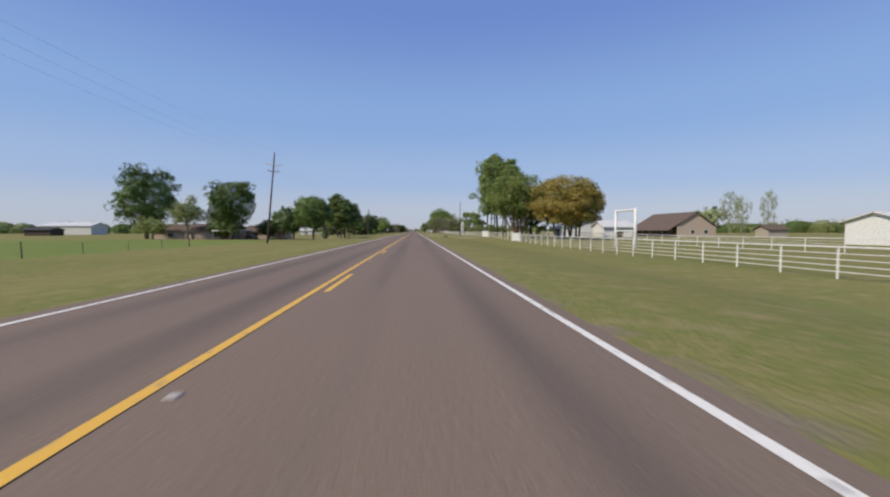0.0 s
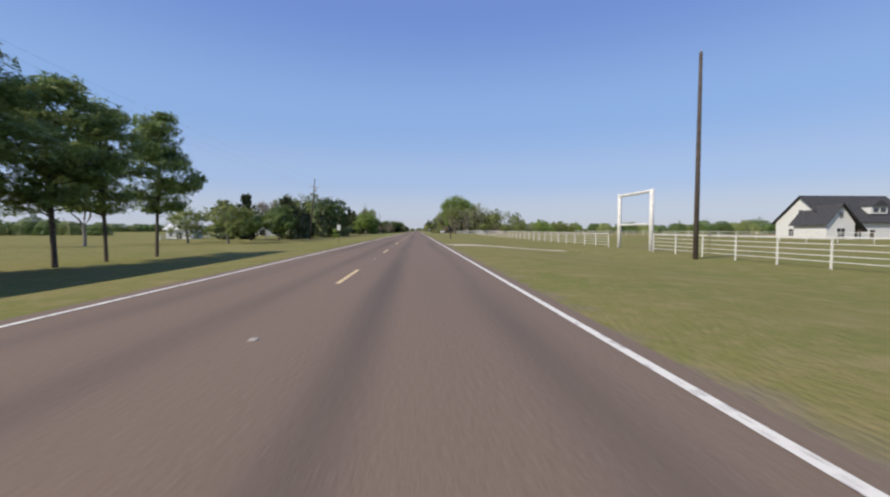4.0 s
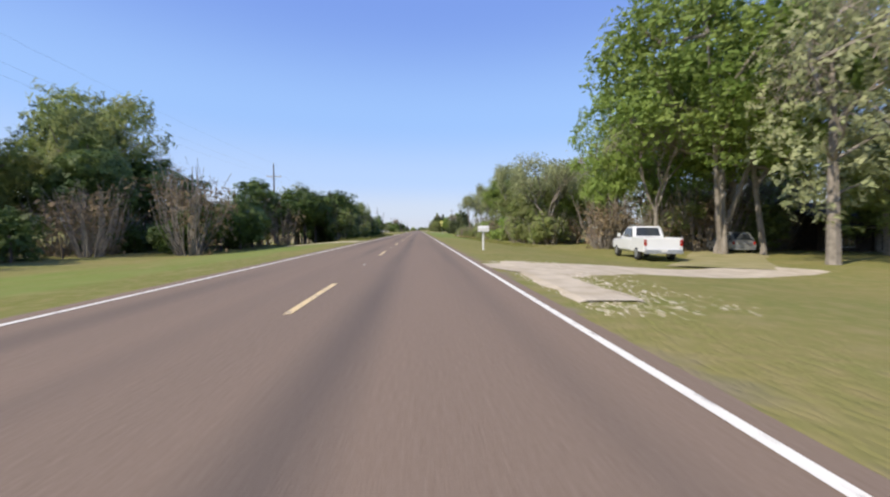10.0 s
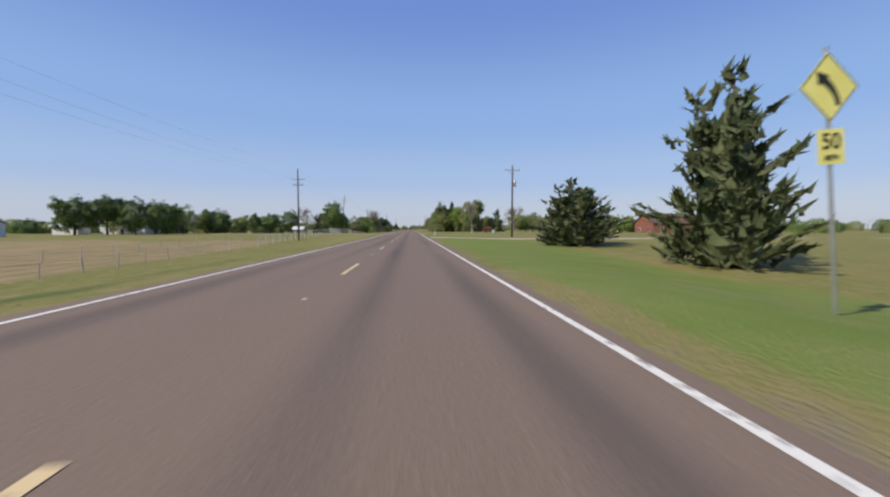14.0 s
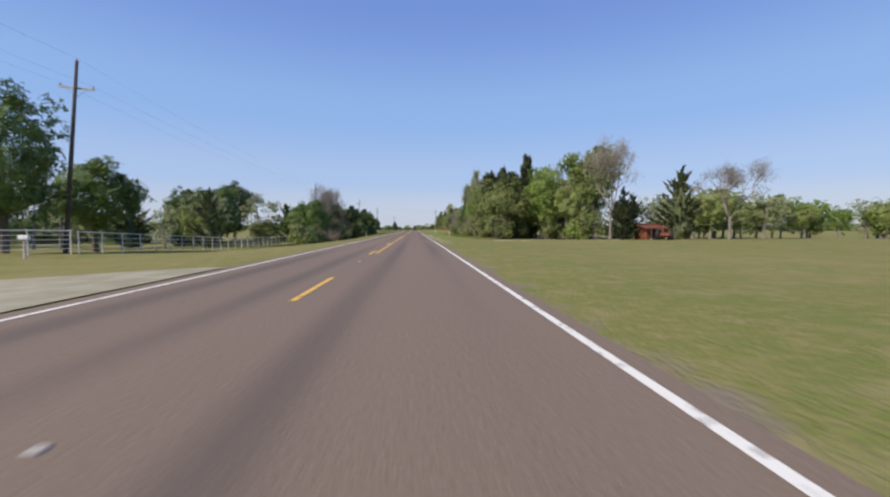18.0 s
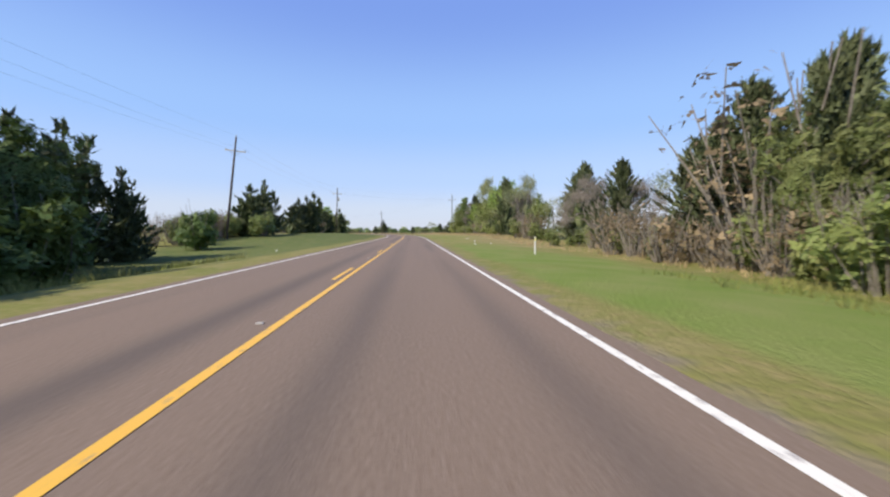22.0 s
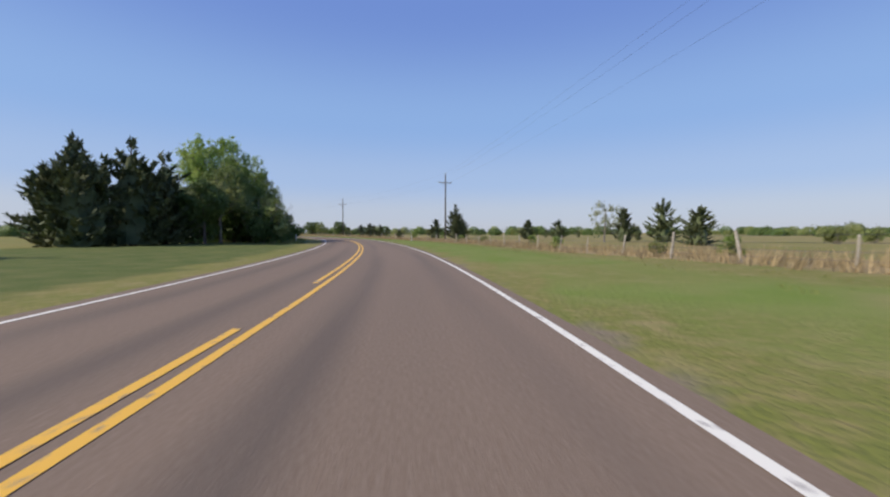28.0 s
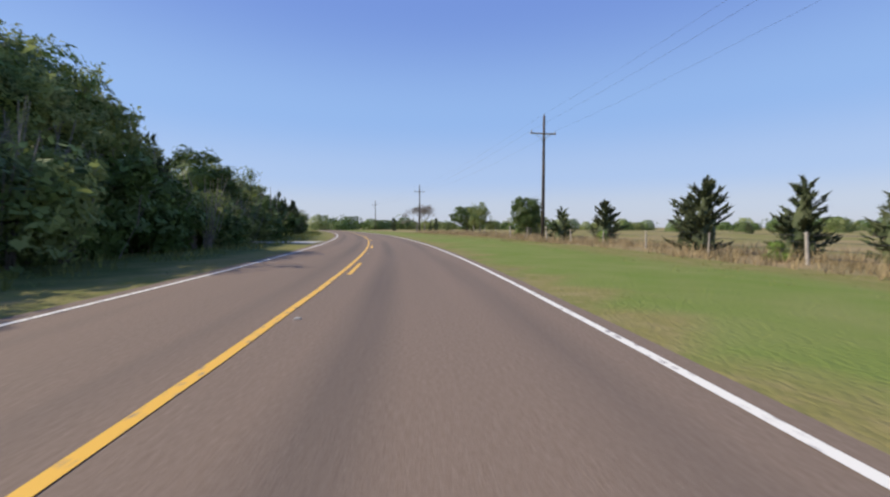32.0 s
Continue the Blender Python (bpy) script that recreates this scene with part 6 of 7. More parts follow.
# ---- buildings ----
def house(s, l, turn, length, depth, wall_h, ridge, wall_mat, roof_mat, label, name="house", openings=(), gable_mat=None, porch=0.0, eave=0.6, dormers=(), lift=0.0, base=-0.6, thick=0.18):
    """A gabled building, ridge along its length. openings: (side, offset, sill, width, height, kind)."""
    e = thing(name, label, "house" if name == "house" else "building", "", put(s, l, turn, lift))
    hx, hy = length / 2, depth / 2
    v = [(x, y, z) for z in (base, wall_h) for x, y in ((-hx, -hy), (hx, -hy), (hx, hy), (-hx, hy))]
    wall = part("wall", (v, [(0, 1, 5, 4), (1, 2, 6, 5), (2, 3, 7, 6), (3, 0, 4, 7), (3, 2, 1, 0)]), wall_mat, e)
    for sx in (-1, 1):
        g = [(sx * hx, -hy, wall_h), (sx * hx, hy, wall_h), (sx * hx, 0, ridge - 0.05)]
        g += [(x - sx * 0.15, y, z) for x, y, z in g]
        part("gable", (g, [(0, 1, 2), (5, 4, 3), (0, 3, 4, 1), (1, 4, 5, 2), (2, 5, 3, 0)]), gable_mat or wall_mat, e)
    slope = (ridge - wall_h) / hy
    roofs = []
    for sy in (-1, 1):
        out = eave + (porch if sy == -1 else 0)
        a = [(-hx - eave, 0, ridge), (hx + eave, 0, ridge), (hx + eave, sy * (hy + out), wall_h - slope * out * 0.6), (-hx - eave, sy * (hy + out), wall_h - slope * out * 0.6)]
        a += [(x, y, z + thick) for x, y, z in a]
        f = [(0, 1, 2, 3), (7, 6, 5, 4), (0, 4, 5, 1), (1, 5, 6, 2), (2, 6, 7, 3), (3, 7, 4, 0)]
        roofs.append(part("roof", (a, f), roof_mat, e))
    part("ridge_cap", tube([(-hx - eave, 0, ridge + thick), (hx + eave, 0, ridge + thick)], 0.09, 6), roof_mat, e)
    if porch:
        n = max(2, round(length / 3.2))
        for i in range(n + 1):
            part("porch_post", box(-hx + 0.2 + i * (length - 0.4) / n, -hy - porch + 0.15, base, 0.16, 0.16, wall_h - slope * porch * 0.6 - base, 0, 0.01), TIMBER_DARK, e)
        part("porch_fascia", box(0, -hy - porch + 0.02, wall_h - slope * porch * 0.6 - 0.24, length + 0.4, 0.08, 0.22), WHITE if base > -0.55 else TIMBER_DARK, e)
        part("porch_floor", box(0, -hy - porch / 2, base, length, porch, 0.5), CONCRETE, e)
    for sd, off, sill, w, h, kind in openings:
        if sd in "fb":
            sy = -1 if sd == "f" else 1
            y, x, dx, dy = sy * hy, off, w, 0.0
            fr = lambda grow, th, z0, hh: box(x, y + sy * th / 2, z0, dx + grow, th, hh)
        else:
            sx = -1 if sd == "l" else 1
            y, x = off, sx * hx
            fr = lambda grow, th, z0, hh: box(x + sx * th / 2, y, z0, th, w + grow, hh)
        win = part("window" if kind == "w" else "door", fr(0.2, 0.06, sill - 0.1, h + 0.2), WHITE, e)
        part("pane" if kind == "w" else "door_panel", fr(0.0, 0.09, sill, h), GLASS_DARK if kind != "d" else TIMBER_DARK, win)
        if kind == "w":
            part("glazing_bar", fr(-w + 0.06, 0.11, sill, h), WHITE, win)
    for x, w in dormers:
        dm = part("dormer", box(x, -hy * 0.55, wall_h + slope * hy * 0.3, w, hy * 0.6, 1.5), wall_mat, e)
        zt = wall_h + slope * hy * 0.3 + 1.5
        rv = [(x - w / 2 - 0.2, -hy * 0.9, zt), (x + w / 2 + 0.2, -hy * 0.9, zt), (x + w / 2 + 0.2, -hy * 0.1, zt), (x - w / 2 - 0.2, -hy * 0.1, zt), (x, -hy * 0.9, zt + w * 0.4), (x, -hy * 0.1, zt + w * 0.4)]
        part("dormer_roof", (rv, [(0, 1, 4), (3, 5, 2), (1, 2, 5, 4), (0, 4, 5, 3), (0, 3, 2, 1)]), roof_mat, dm)
        for k in (-1, 1):
            part("dormer_window", box(x + k * w * 0.22, -hy * 0.85 - 0.03, zt - 1.2, w * 0.3, 0.06, 0.95), GLASS_DARK, dm)
    return e


# long side faces the road: front (f) is at -y of the house, turned to look west
house(129, 86, -90, 22, 12, 3.2, 7.4, TIMBER_DARK, ROOF_BROWN, "brick ranch house with a brown shingle roof and dark porch", openings=[
    ("f", -8, 0.4, 1.2, 2.0, "w"), ("f", -3, -0.4, 1.0, 2.4, "d"), ("f", 3, 0.6, 1.6, 1.6, "w"), ("f", 8, 0.6, 1.6, 1.6, "w")], gable_mat=BRICK_TAN, porch=2.4)
gable_wall = thing("brick_wall", "tan brick gable wall with two small windows", "wall", "", put(117.6, 86, 0))
part("wall", box(0, 0, -0.6, 12.1, 0.3, 3.8), BRICK_TAN, gable_wall)
for x in (-1.4, 2.8):
    wdw = part("window", box(x, -0.18, 0.9, 1.3, 0.08, 1.3), WHITE, gable_wall)
    part("pane", box(x, -0.22, 1.0, 1.1, 0.05, 1.1), GLASS_DARK, wdw)
house(124, 52, -90, 12, 11, 2.9, 4.7, WHITE, ROOF_METAL, "white metal barn with a low pitched roof", "barn", openings=[("f", -2.5, -0.4, 3.2, 2.8, "d"), ("f", 3, 0.8, 1.0, 0.9, "w"), ("l", 0, 0.9, 1.0, 1.0, "w")])
house(110, 56, 0, 8, 7, 2.8, 4.4, WHITE, ROOF_METAL, "small white garage beside the barn", "garage", openings=[("f", 0, -0.4, 2.6, 2.2, "d")])
house(218, 93, 0, 19, 12, 3.6, 9.0, WHITE, ROOF_DARK, "white farmhouse with a steep dark shingle roof and dormers", openings=[
    ("f", -4, 0.5, 1.4, 1.5, "w"), ("f", 6, 0.5, 1.0, 1.6, "w"), ("f", 0, -0.4, 1.1, 2.3, "d"), ("l", -2, 0.6, 1.2, 1.5, "w"), ("l", 2, 0.6, 1.2, 1.5, "w"), ("l", 0, 4.6, 0.9, 1.6, "w")], dormers=[(2.5, 3.6)])
house(214, 84.5, 90, 7, 6, 3.2, 7.0, WHITE, ROOF_DARK, "white gabled porch wing of the farmhouse", "house_wing", openings=[("l", 0, 0.2, 1.6, 2.0, "w"), ("l", 0, 4.2, 0.8, 1.2, "w")], porch=1.6)
house(58, 76.5, 0, 9, 9, 3.6, 5.0, WHITE, ROOF_METAL, "white metal shed in the pasture", "shed", openings=[("f", 0, -0.5, 2.6, 2.6, "d")])
house(120, 112, 0, 6, 5, 2.4, 3.6, POST_WOOD, ROOF_BROWN, "small open stock shelter in the pasture", "shelter")
house(128, -62, 180, 22, 10, 2.5, 4.2, BRICK_TAN, ROOF_BROWN, "low brick farmhouse half hidden by trees", openings=[("b", -6, 0.7, 1.5, 1.3, "w"), ("b", 0, -0.4, 1.0, 2.2, "d"), ("b", 6, 0.7, 1.5, 1.3, "w"), ("r", 0, 0.7, 1.4, 1.2, "w")], porch=0)
house(130, -43, 180, 11, 8, 2.4, 3.9, BRICK_TAN, ROOF_BROWN, "low brick house with a brown roof behind a round oak", openings=[("b", -2, 0.7, 1.5, 1.3, "w"), ("b", 2.5, -0.4, 1.0, 2.2, "d")])
house(235, -180, 0, 24, 12, 4.6, 6.4, PIPE_GREY, ROOF_METAL, "pale metal farm shed across the pasture", "shed", openings=[("f", -3, -0.5, 3.4, 3.4, "d")])
house(180, -150, 0, 10, 6, 2.4, 3.2, TIMBER_DARK, ROOF_DARK, "dark open shed across the pasture", "shed")
house(648, -42, 180, 3.2, 3, 1.9, 2.7, POST_WOOD, ROOF_METAL, "small pale shed behind the paddock gate", "shed", openings=[("b", 0, -0.3, 1.1, 1.9, "d")])
house(254, -63, 180, 7, 5, 2.6, 3.9, WHITE, ROOF_METAL, "white shed behind a board fence", "shed", openings=[("b", 0, -0.4, 1.2, 2.1, "d"), ("b", 2.2, 0.8, 0.8, 0.8, "w")])
house(302, -58, 180, 9, 7, 2.8, 4.4, WHITE, ROOF_METAL, "white farm building behind the trees", "shed", openings=[("b", 0, -0.4, 2.4, 2.3, "d")])
house(388, 43, 0, 10, 8, 2.8, 4.4, TIMBER_DARK, ROOF_DARK, "dark wooden house under trees with a white porch edge", openings=[("f", -2, 0.4, 1.2, 1.5, "w"), ("f", 1.5, -0.4, 1.0, 2.2, "d")], porch=2.0, base=-0.5)
house(410, 29, 0, 2.6, 2.6, 2.4, 3.0, BRICK_RED, ROOF_METAL, "small red brick pump house at the wood's edge", "pump_house", openings=[("f", 0, -0.3, 0.8, 1.9, "d")])
house(664, 34.8, 10, 2.6, 2.4, 1.6, 2.0, RUST, RUST, "rusty red sheet-metal shed behind a bare tree", "shed", openings=[("f", 0, -0.3, 0.9, 1.8, "d")])
house(641, 104, 0, 20, 13, 4.0, 7.6, BRICK_RED, ROOF_BROWN, "red brick house with a steep brown roof and white dormer", openings=[
    ("f", -6, 0.5, 1.6, 1.8, "w"), ("f", 5, 0.5, 1.6, 1.8, "w"), ("f", 0, -0.4, 1.4, 2.6, "d"), ("l", -3, 0.6, 1.4, 1.6, "w"), ("l", 3, 0.6, 1.4, 1.6, "w")], dormers=[(-3, 2.4), (4, 2.4)])
house(622, -87, 180, 13, 8, 3.4, 6.4, WHITE, ROOF_DARK, "white two-storey house among trees beyond the field", openings=[("b", -3, 0.6, 1.2, 1.4, "w"), ("b", 3, 0.6, 1.2, 1.4, "w"), ("b", 0, -0.4, 1.0, 2.2, "d")])
house(582, -97, 180, 12, 8, 3.0, 4.6, WHITE, ROOF_METAL, "white farm building beyond the hay field", "shed", openings=[("b", 0, -0.4, 2.6, 2.4, "d")])
house(616, -100, 180, 7, 5, 2.6, 3.6, WHITE, ROOF_METAL, "small white outbuilding beyond the field", "outbuilding")
carport = thing("carport", "flat white-roofed carport beside a farmhouse", "carport", "", put(118, -49, 0))
part("canopy", box(0, 0, 2.35, 8, 6, 0.25, 0, 0.03), WHITE, carport)
for sx, sy in itertools.product((-3.8, 3.8), (-2.8, 2.8)):
    part("post", box(sx, sy, -0.5, 0.12, 0.12, 2.85), STEEL, carport)


# ---- vehicles ----
def loft(sections):
    """Skin over rings of equal length, closed at both ends."""
    n = len(sections[0])
    v = [p for r in sections for p in r]
    f = [(i * n + k, i * n + (k + 1) % n, (i + 1) * n + (k + 1) % n, (i + 1) * n + k) for i in range(len(sections) - 1) for k in range(n)]
    f += [tuple(range(n - 1, -1, -1)), tuple(range((len(sections) - 1) * n, len(sections) * n))]
    return v, f


def ring(x, half, z0, z1, soft=0.12):
    h, k = half, soft
    return [(x, -h + k, z0), (x, h - k, z0), (x, h, z0 + k), (x, h, z1 - k), (x, h - k, z1), (x, -h + k, z1), (x, -h, z1 - k), (x, -h, z0 + k)]


def wheel(e, x, y):
    w = part("wheel", tube([(x, y - 0.12, 0.38), (x, y - 0.09, 0.38), (x, y + 0.09, 0.38), (x, y + 0.12, 0.38)], [0.33, 0.38, 0.38, 0.33], 18), RUBBER, e, smooth_shade=True)
    part("rim", tube([(x, y - 0.128, 0.38), (x, y + 0.128, 0.38)], 0.22, 14), STEEL, w)


def pickup(s, l, turn, paint, label):
    """Front at +x."""
    e = thing("pickup_truck", label, "pickup truck", "parked vehicles", put(s, l, turn, 0, 1.12))
    body = part("body", loft([ring(2.85, 0.82, 0.55, 1.0), ring(2.72, 0.95, 0.45, 1.12), ring(1.2, 0.99, 0.42, 1.2), ring(1.15, 0.99, 0.42, 1.24), ring(-0.75, 0.99, 0.42, 1.24), ring(-0.8, 0.98, 0.45, 1.2)]), paint, e)
    part("cab", loft([ring(1.25, 0.88, 1.18, 1.26, 0.03), ring(0.55, 0.78, 1.2, 1.86, 0.1), ring(-0.55, 0.78, 1.2, 1.88, 0.1), ring(-0.8, 0.84, 1.18, 1.3, 0.03)]), paint, e)
    part("windscreen", ([(1.16, -0.72, 1.30), (1.16, 0.72, 1.30), (0.60, 0.66, 1.80), (0.60, -0.66, 1.80)], [(0, 1, 2, 3)]), GLASS_DARK, e)
    part("rear_window", ([(-0.795, -0.66, 1.33), (-0.595, -0.6, 1.80), (-0.595, 0.6, 1.80), (-0.795, 0.66, 1.33)], [(0, 1, 2, 3)]), GLASS_DARK, e)
    for sy in (-1, 1):
        part("side_window", ([(0.9, sy * 0.862, 1.30), (0.5, sy * 0.802, 1.78), (-0.45, sy * 0.802, 1.78), (-0.62, sy * 0.862, 1.30)], [(0, 1, 2, 3)]), GLASS_DARK, e)
        part("bed_side", box(-1.85, sy * 0.93, 0.5, 2.05, 0.1, 0.76, 0, 0.02), paint, e)
        part("tail_lamp", box(-2.87, sy * 0.9, 0.82, 0.05, 0.13, 0.34), TAIL_RED, e)
        part("mirror", box(0.95, sy * 1.1, 1.25, 0.1, 0.18, 0.22, 0, 0.02), paint, e)
        for x in (1.85, -1.75):
            wheel(e, x, sy * 0.86)
    part("bed_floor", box(-1.85, 0, 0.55, 2.05, 1.8, 0.08), CAR_DARK, e)
    part("tailgate", box(-2.84, 0, 0.55, 0.08, 1.72, 0.68, 0, 0.02), paint, e)
    part("bumper", box(-2.98, 0, 0.42, 0.18, 1.9, 0.2, 0, 0.04), STEEL, e)
    part("licence_plate", box(-3.08, 0, 0.5, 0.02, 0.3, 0.12), WHITE, e)
    return e


def suv(s, l, turn, paint, label, low=False):
    e = thing("car", label, "car", "parked vehicles", put(s, l, turn))
    top = 1.42 if low else 1.72
    part("body", loft([ring(2.3, 0.7, 0.45, 0.75), ring(2.15, 0.88, 0.32, 0.92), ring(1.0, 0.93, 0.3, 1.02), ring(-2.0, 0.93, 0.3, 1.05), ring(-2.25, 0.86, 0.38, 0.95)]), paint, e)
    part("cabin", loft([ring(1.1, 0.82, 1.0, 1.06, 0.02), ring(0.3, 0.7, 1.0, top, 0.1), ring(-1.6, 0.7, 1.0, top, 0.1), ring(-2.15, 0.8, 0.98, 1.08, 0.03)]), paint, e)
    part("rear_window", ([(-2.12, -0.62, 1.12), (-1.70, -0.55, top - 0.1), (-1.70, 0.55, top - 0.1), (-2.12, 0.62, 1.12)], [(0, 1, 2, 3)]), GLASS_DARK, e)
    part("windscreen", ([(1.02, -0.66, 1.12), (1.02, 0.66, 1.12), (0.40, 0.58, top - 0.08), (0.40, -0.58, top - 0.08)], [(0, 1, 2, 3)]), GLASS_DARK, e)
    for sy in (-1, 1):
        part("side_window", ([(0.7, sy * 0.80, 1.10), (0.25, sy * 0.725, top - 0.1), (-1.55, sy * 0.725, top - 0.1), (-1.85, sy * 0.80, 1.10)], [(0, 1, 2, 3)]), GLASS_DARK, e)
        part("tail_lamp", box(-2.24, sy * 0.74, 0.75, 0.06, 0.16, 0.24), TAIL_RED, e)
        for x in (1.4, -1.4):
            wheel(e, x, sy * 0.8)
    part("bumper", box(-2.32, 0, 0.35, 0.14, 1.6, 0.2, 0, 0.04), paint, e)
    return e


pickup(375, 16.4, 80, CAR_WHITE, "white pickup truck parked on gravel by the wood")
suv(381.5, 27.6, 76, CAR_SILVER, "silver sport utility car parked below trees")
suv(388, 27, 95, CAR_DARK, "dark car parked below trees")
suv(669, 42, 10, CAR_DARK, "dark low car parked under a cedar", True)
suv(120, -44.5, 90, CAR_DARK, "dark car parked by a brick house", True)
suv(428, 4.8 + 55, 90, CAR_WHITE, "white car parked far behind the wood", True)

# ---- old red tractor ----
tr = thing("tractor", "rusty red old tractor standing on the lawn", "tractor", "", put(660.5, 35, 60))
part("hood", loft([ring(1.6, 0.28, 0.8, 1.35), ring(1.5, 0.32, 0.75, 1.42), ring(0.2, 0.34, 0.75, 1.45), ring(0.1, 0.3, 0.8, 1.3)]), RUST, tr)
part("seat", box(-0.7, 0, 1.0, 0.45, 0.5, 0.12, 0, 0.04), BLACK, tr)
part("axle", box(-0.6, 0, 0.55, 0.5, 1.2, 0.35, 0, 0.03), RUST, tr)
part("steering_wheel", tube([(-0.1, 0, 1.45), (-0.13, 0, 1.5)], 0.2, 12), BLACK, tr)
part("exhaust", tube([(1.0, 0.1, 1.4), (1.0, 0.1, 2.0)], 0.035, 6), STEEL, tr)
for sy in (-1, 1):
    rw = part("rear_tyre", tube([(-0.6, sy * 0.85 - 0.18, 0.7), (-0.6, sy * 0.85 - 0.13, 0.7), (-0.6, sy * 0.85 + 0.13, 0.7), (-0.6, sy * 0.85 + 0.18, 0.7)], [0.6, 0.7, 0.7, 0.6], 18), RUBBER, tr)
    part("rim", tube([(-0.6, sy * 0.85 - 0.2, 0.7), (-0.6, sy * 0.85 + 0.2, 0.7)], 0.32, 12), RUST, rw)
    part("fender", box(-0.6, sy * 0.62, 1.38, 0.9, 0.28, 0.06, 0, 0.02), RUST, tr)
    fw = part("front_tyre", tube([(1.2, sy * 0.55 - 0.1, 0.4), (1.2, sy * 0.55 + 0.1, 0.4)], 0.38, 14), RUBBER, tr)
    part("rim", tube([(1.2, sy * 0.55 - 0.12, 0.4), (1.2, sy * 0.55 + 0.12, 0.4)], 0.2, 10), RUST, fw)

swing = thing("swing_frame", "white timber swing frame on the lawn", "swing", "", put(670, 31.8, 80, 0, 0.8))
for sx in (-0.9, 0.9):
    part("leg", tube([(sx, -0.5, -0.2), (sx, 0, 2.1)], 0.06, 6), WHITE, swing)
    part("leg", tube([(sx, 0.5, -0.2), (sx, 0, 2.1)], 0.06, 6), WHITE, swing)
part("crossbar", tube([(-1.1, 0, 2.1), (1.1, 0, 2.1)], 0.06, 6), WHITE, swing)


# ---- mailboxes, markers and signs ----
def mailbox(s, l, box_mat, post_mat, label, tube_mat=None, h=1.05, big=False):
    e = thing("mailbox", label, "mailbox", "mailboxes along the road", put(s, l, 90))
    part("post", box(0, 0, -0.4, 0.1, 0.1, h + 0.4, 0, 0.01), post_mat, e)
    w, d = (0.3, 0.62) if big else (0.2, 0.5)
    sec = [(math.cos(a) * w / 2, math.sin(a) * w / 2) for a in np.linspace(0, math.pi, 7)]
    prof = [(-w / 2, -w * 0.6), *[(-x, z) for x, z in sec], (w / 2, -w * 0.6)]
    body = part("box", loft([[(px, y, h + w * 0.6 + pz) for px, pz in prof] for y in (-d / 2, d / 2)]), box_mat, e)
    part("door", loft([[(px * 0.92, y, h + w * 0.6 + pz * 0.92) for px, pz in prof] for y in (-d / 2 - 0.015, -d / 2 - 0.002)]), box_mat, body)
    part("flag", box(w / 2 + 0.015, 0.1, h + 0.1, 0.012, 0.05, 0.22), TAIL_RED, body)
    part("shelf", box(0, 0, h - 0.03, w * 0.8, d * 0.9, 0.03), post_mat, e)
    if tube_mat:
        part("paper_tube", box(0.0, -0.02, h - 0.42, 0.2, 0.42, 0.2, 0, 0.03), tube_mat, e, "yellow newspaper tube")
    return e


mailbox(94.3, 5.3, WHITE, YELLOW_BOX, "white mailbox on a pale yellow post by the drive")
mailbox(133.5, 5.7, WHITE, POST_WOOD, "large white mailbox with a yellow paper tube on a post", YELLOW_BOX, 1.15, True)
mailbox(193.5, 6.2, BLACK, BLACK, "black mailbox on a dark post at the verge", None, 1.2, True)
mailbox(288.6, 6.0, PIPE_GREY, STEEL, "pale mailbox with a yellow paper tube on a thin post", YELLOW_BOX, 1.3, True)
mailbox(372.7, 5.3, WHITE, WHITE, "white mailbox on a white post by a gravel drive", None, 1.1, True)
mailbox(632, -20, WHITE, POST_WOOD, "white mailbox at the paddock drive")


def marker(s, l, h, mat, label, tip=None, w=0.09):
    e = thing("marker_post", label, "marker post", "marker posts on the verge", put(s, l, 0))
    part("post", box(0, 0, -0.3, w, 0.03, h + 0.3, 0, 0.008), mat, e)
    if tip:
        part("reflector", box(0, -0.022, h - 0.22, w * 0.9, 0.012, 0.14), tip, e)


marker(448.6, 11.0, 1.35, WHITE, "white plastic marker post with a yellow cap", YELLOW_SIGN, 0.11)
marker(606, 19.6, 1.35, WHITE, "white pipeline marker post on the lawn", YELLOW_SIGN, 0.16)
for s, l in ((689, 8.4), (691, -8.2), (745, 8.4), (722, -8.6), (921, 8.6), (926, -7.2), (346, 21), (556, 5.6), (600, 6)):
    marker(s, l, 1.0, WHITE, "white delineator post with a small reflector", YELLOW_SIGN if l > 0 else STEEL)
end_post = thing("fence_end_post", "stout white painted end post of the pipe fence", "post", "", put(345, 21.9, 0))
part("post", tube([(0, 0, -0.4), (0, 0, 1.1), (0, 0, 1.15)], [0.14, 0.14, 0.1], 10), WHITE, end_post)


def plate(points, y, th=0.006):
    """A flat sign plate from its outline in x and z."""
    n = len(points)
    v = [(x, y - th, z) for x, z in points] + [(x, y, z) for x, z in points]
    return v, [tuple(range(n - 1, -1, -1)), tuple(range(n, 2 * n))] + [(i, (i + 1) % n, n + (i + 1) % n, n + i) for i in range(n)]


def lettering(text, size, x, z, y, mat, parent, name="lettering"):
    cu = bpy.data.curves.new(name, "FONT")
    cu.body, cu.size, cu.align_x, cu.align_y, cu.extrude = text, size, "CENTER", "CENTER", 0.002
    cu.offset = size * 0.012
    tmp = bpy.data.objects.new(name, cu)
    scene.collection.objects.link(tmp)
    me = bpy.data.meshes.new_from_object(tmp.evaluated_get(bpy.context.evaluated_depsgraph_get()))
    bpy.data.objects.remove(tmp)
    me.materials.clear()
    me.materials.append(mat)
    ob = new(name, me)
    ob.parent = parent
    ob.matrix_basis = pose(x, y, z, 90, 0, 0)
    return ob


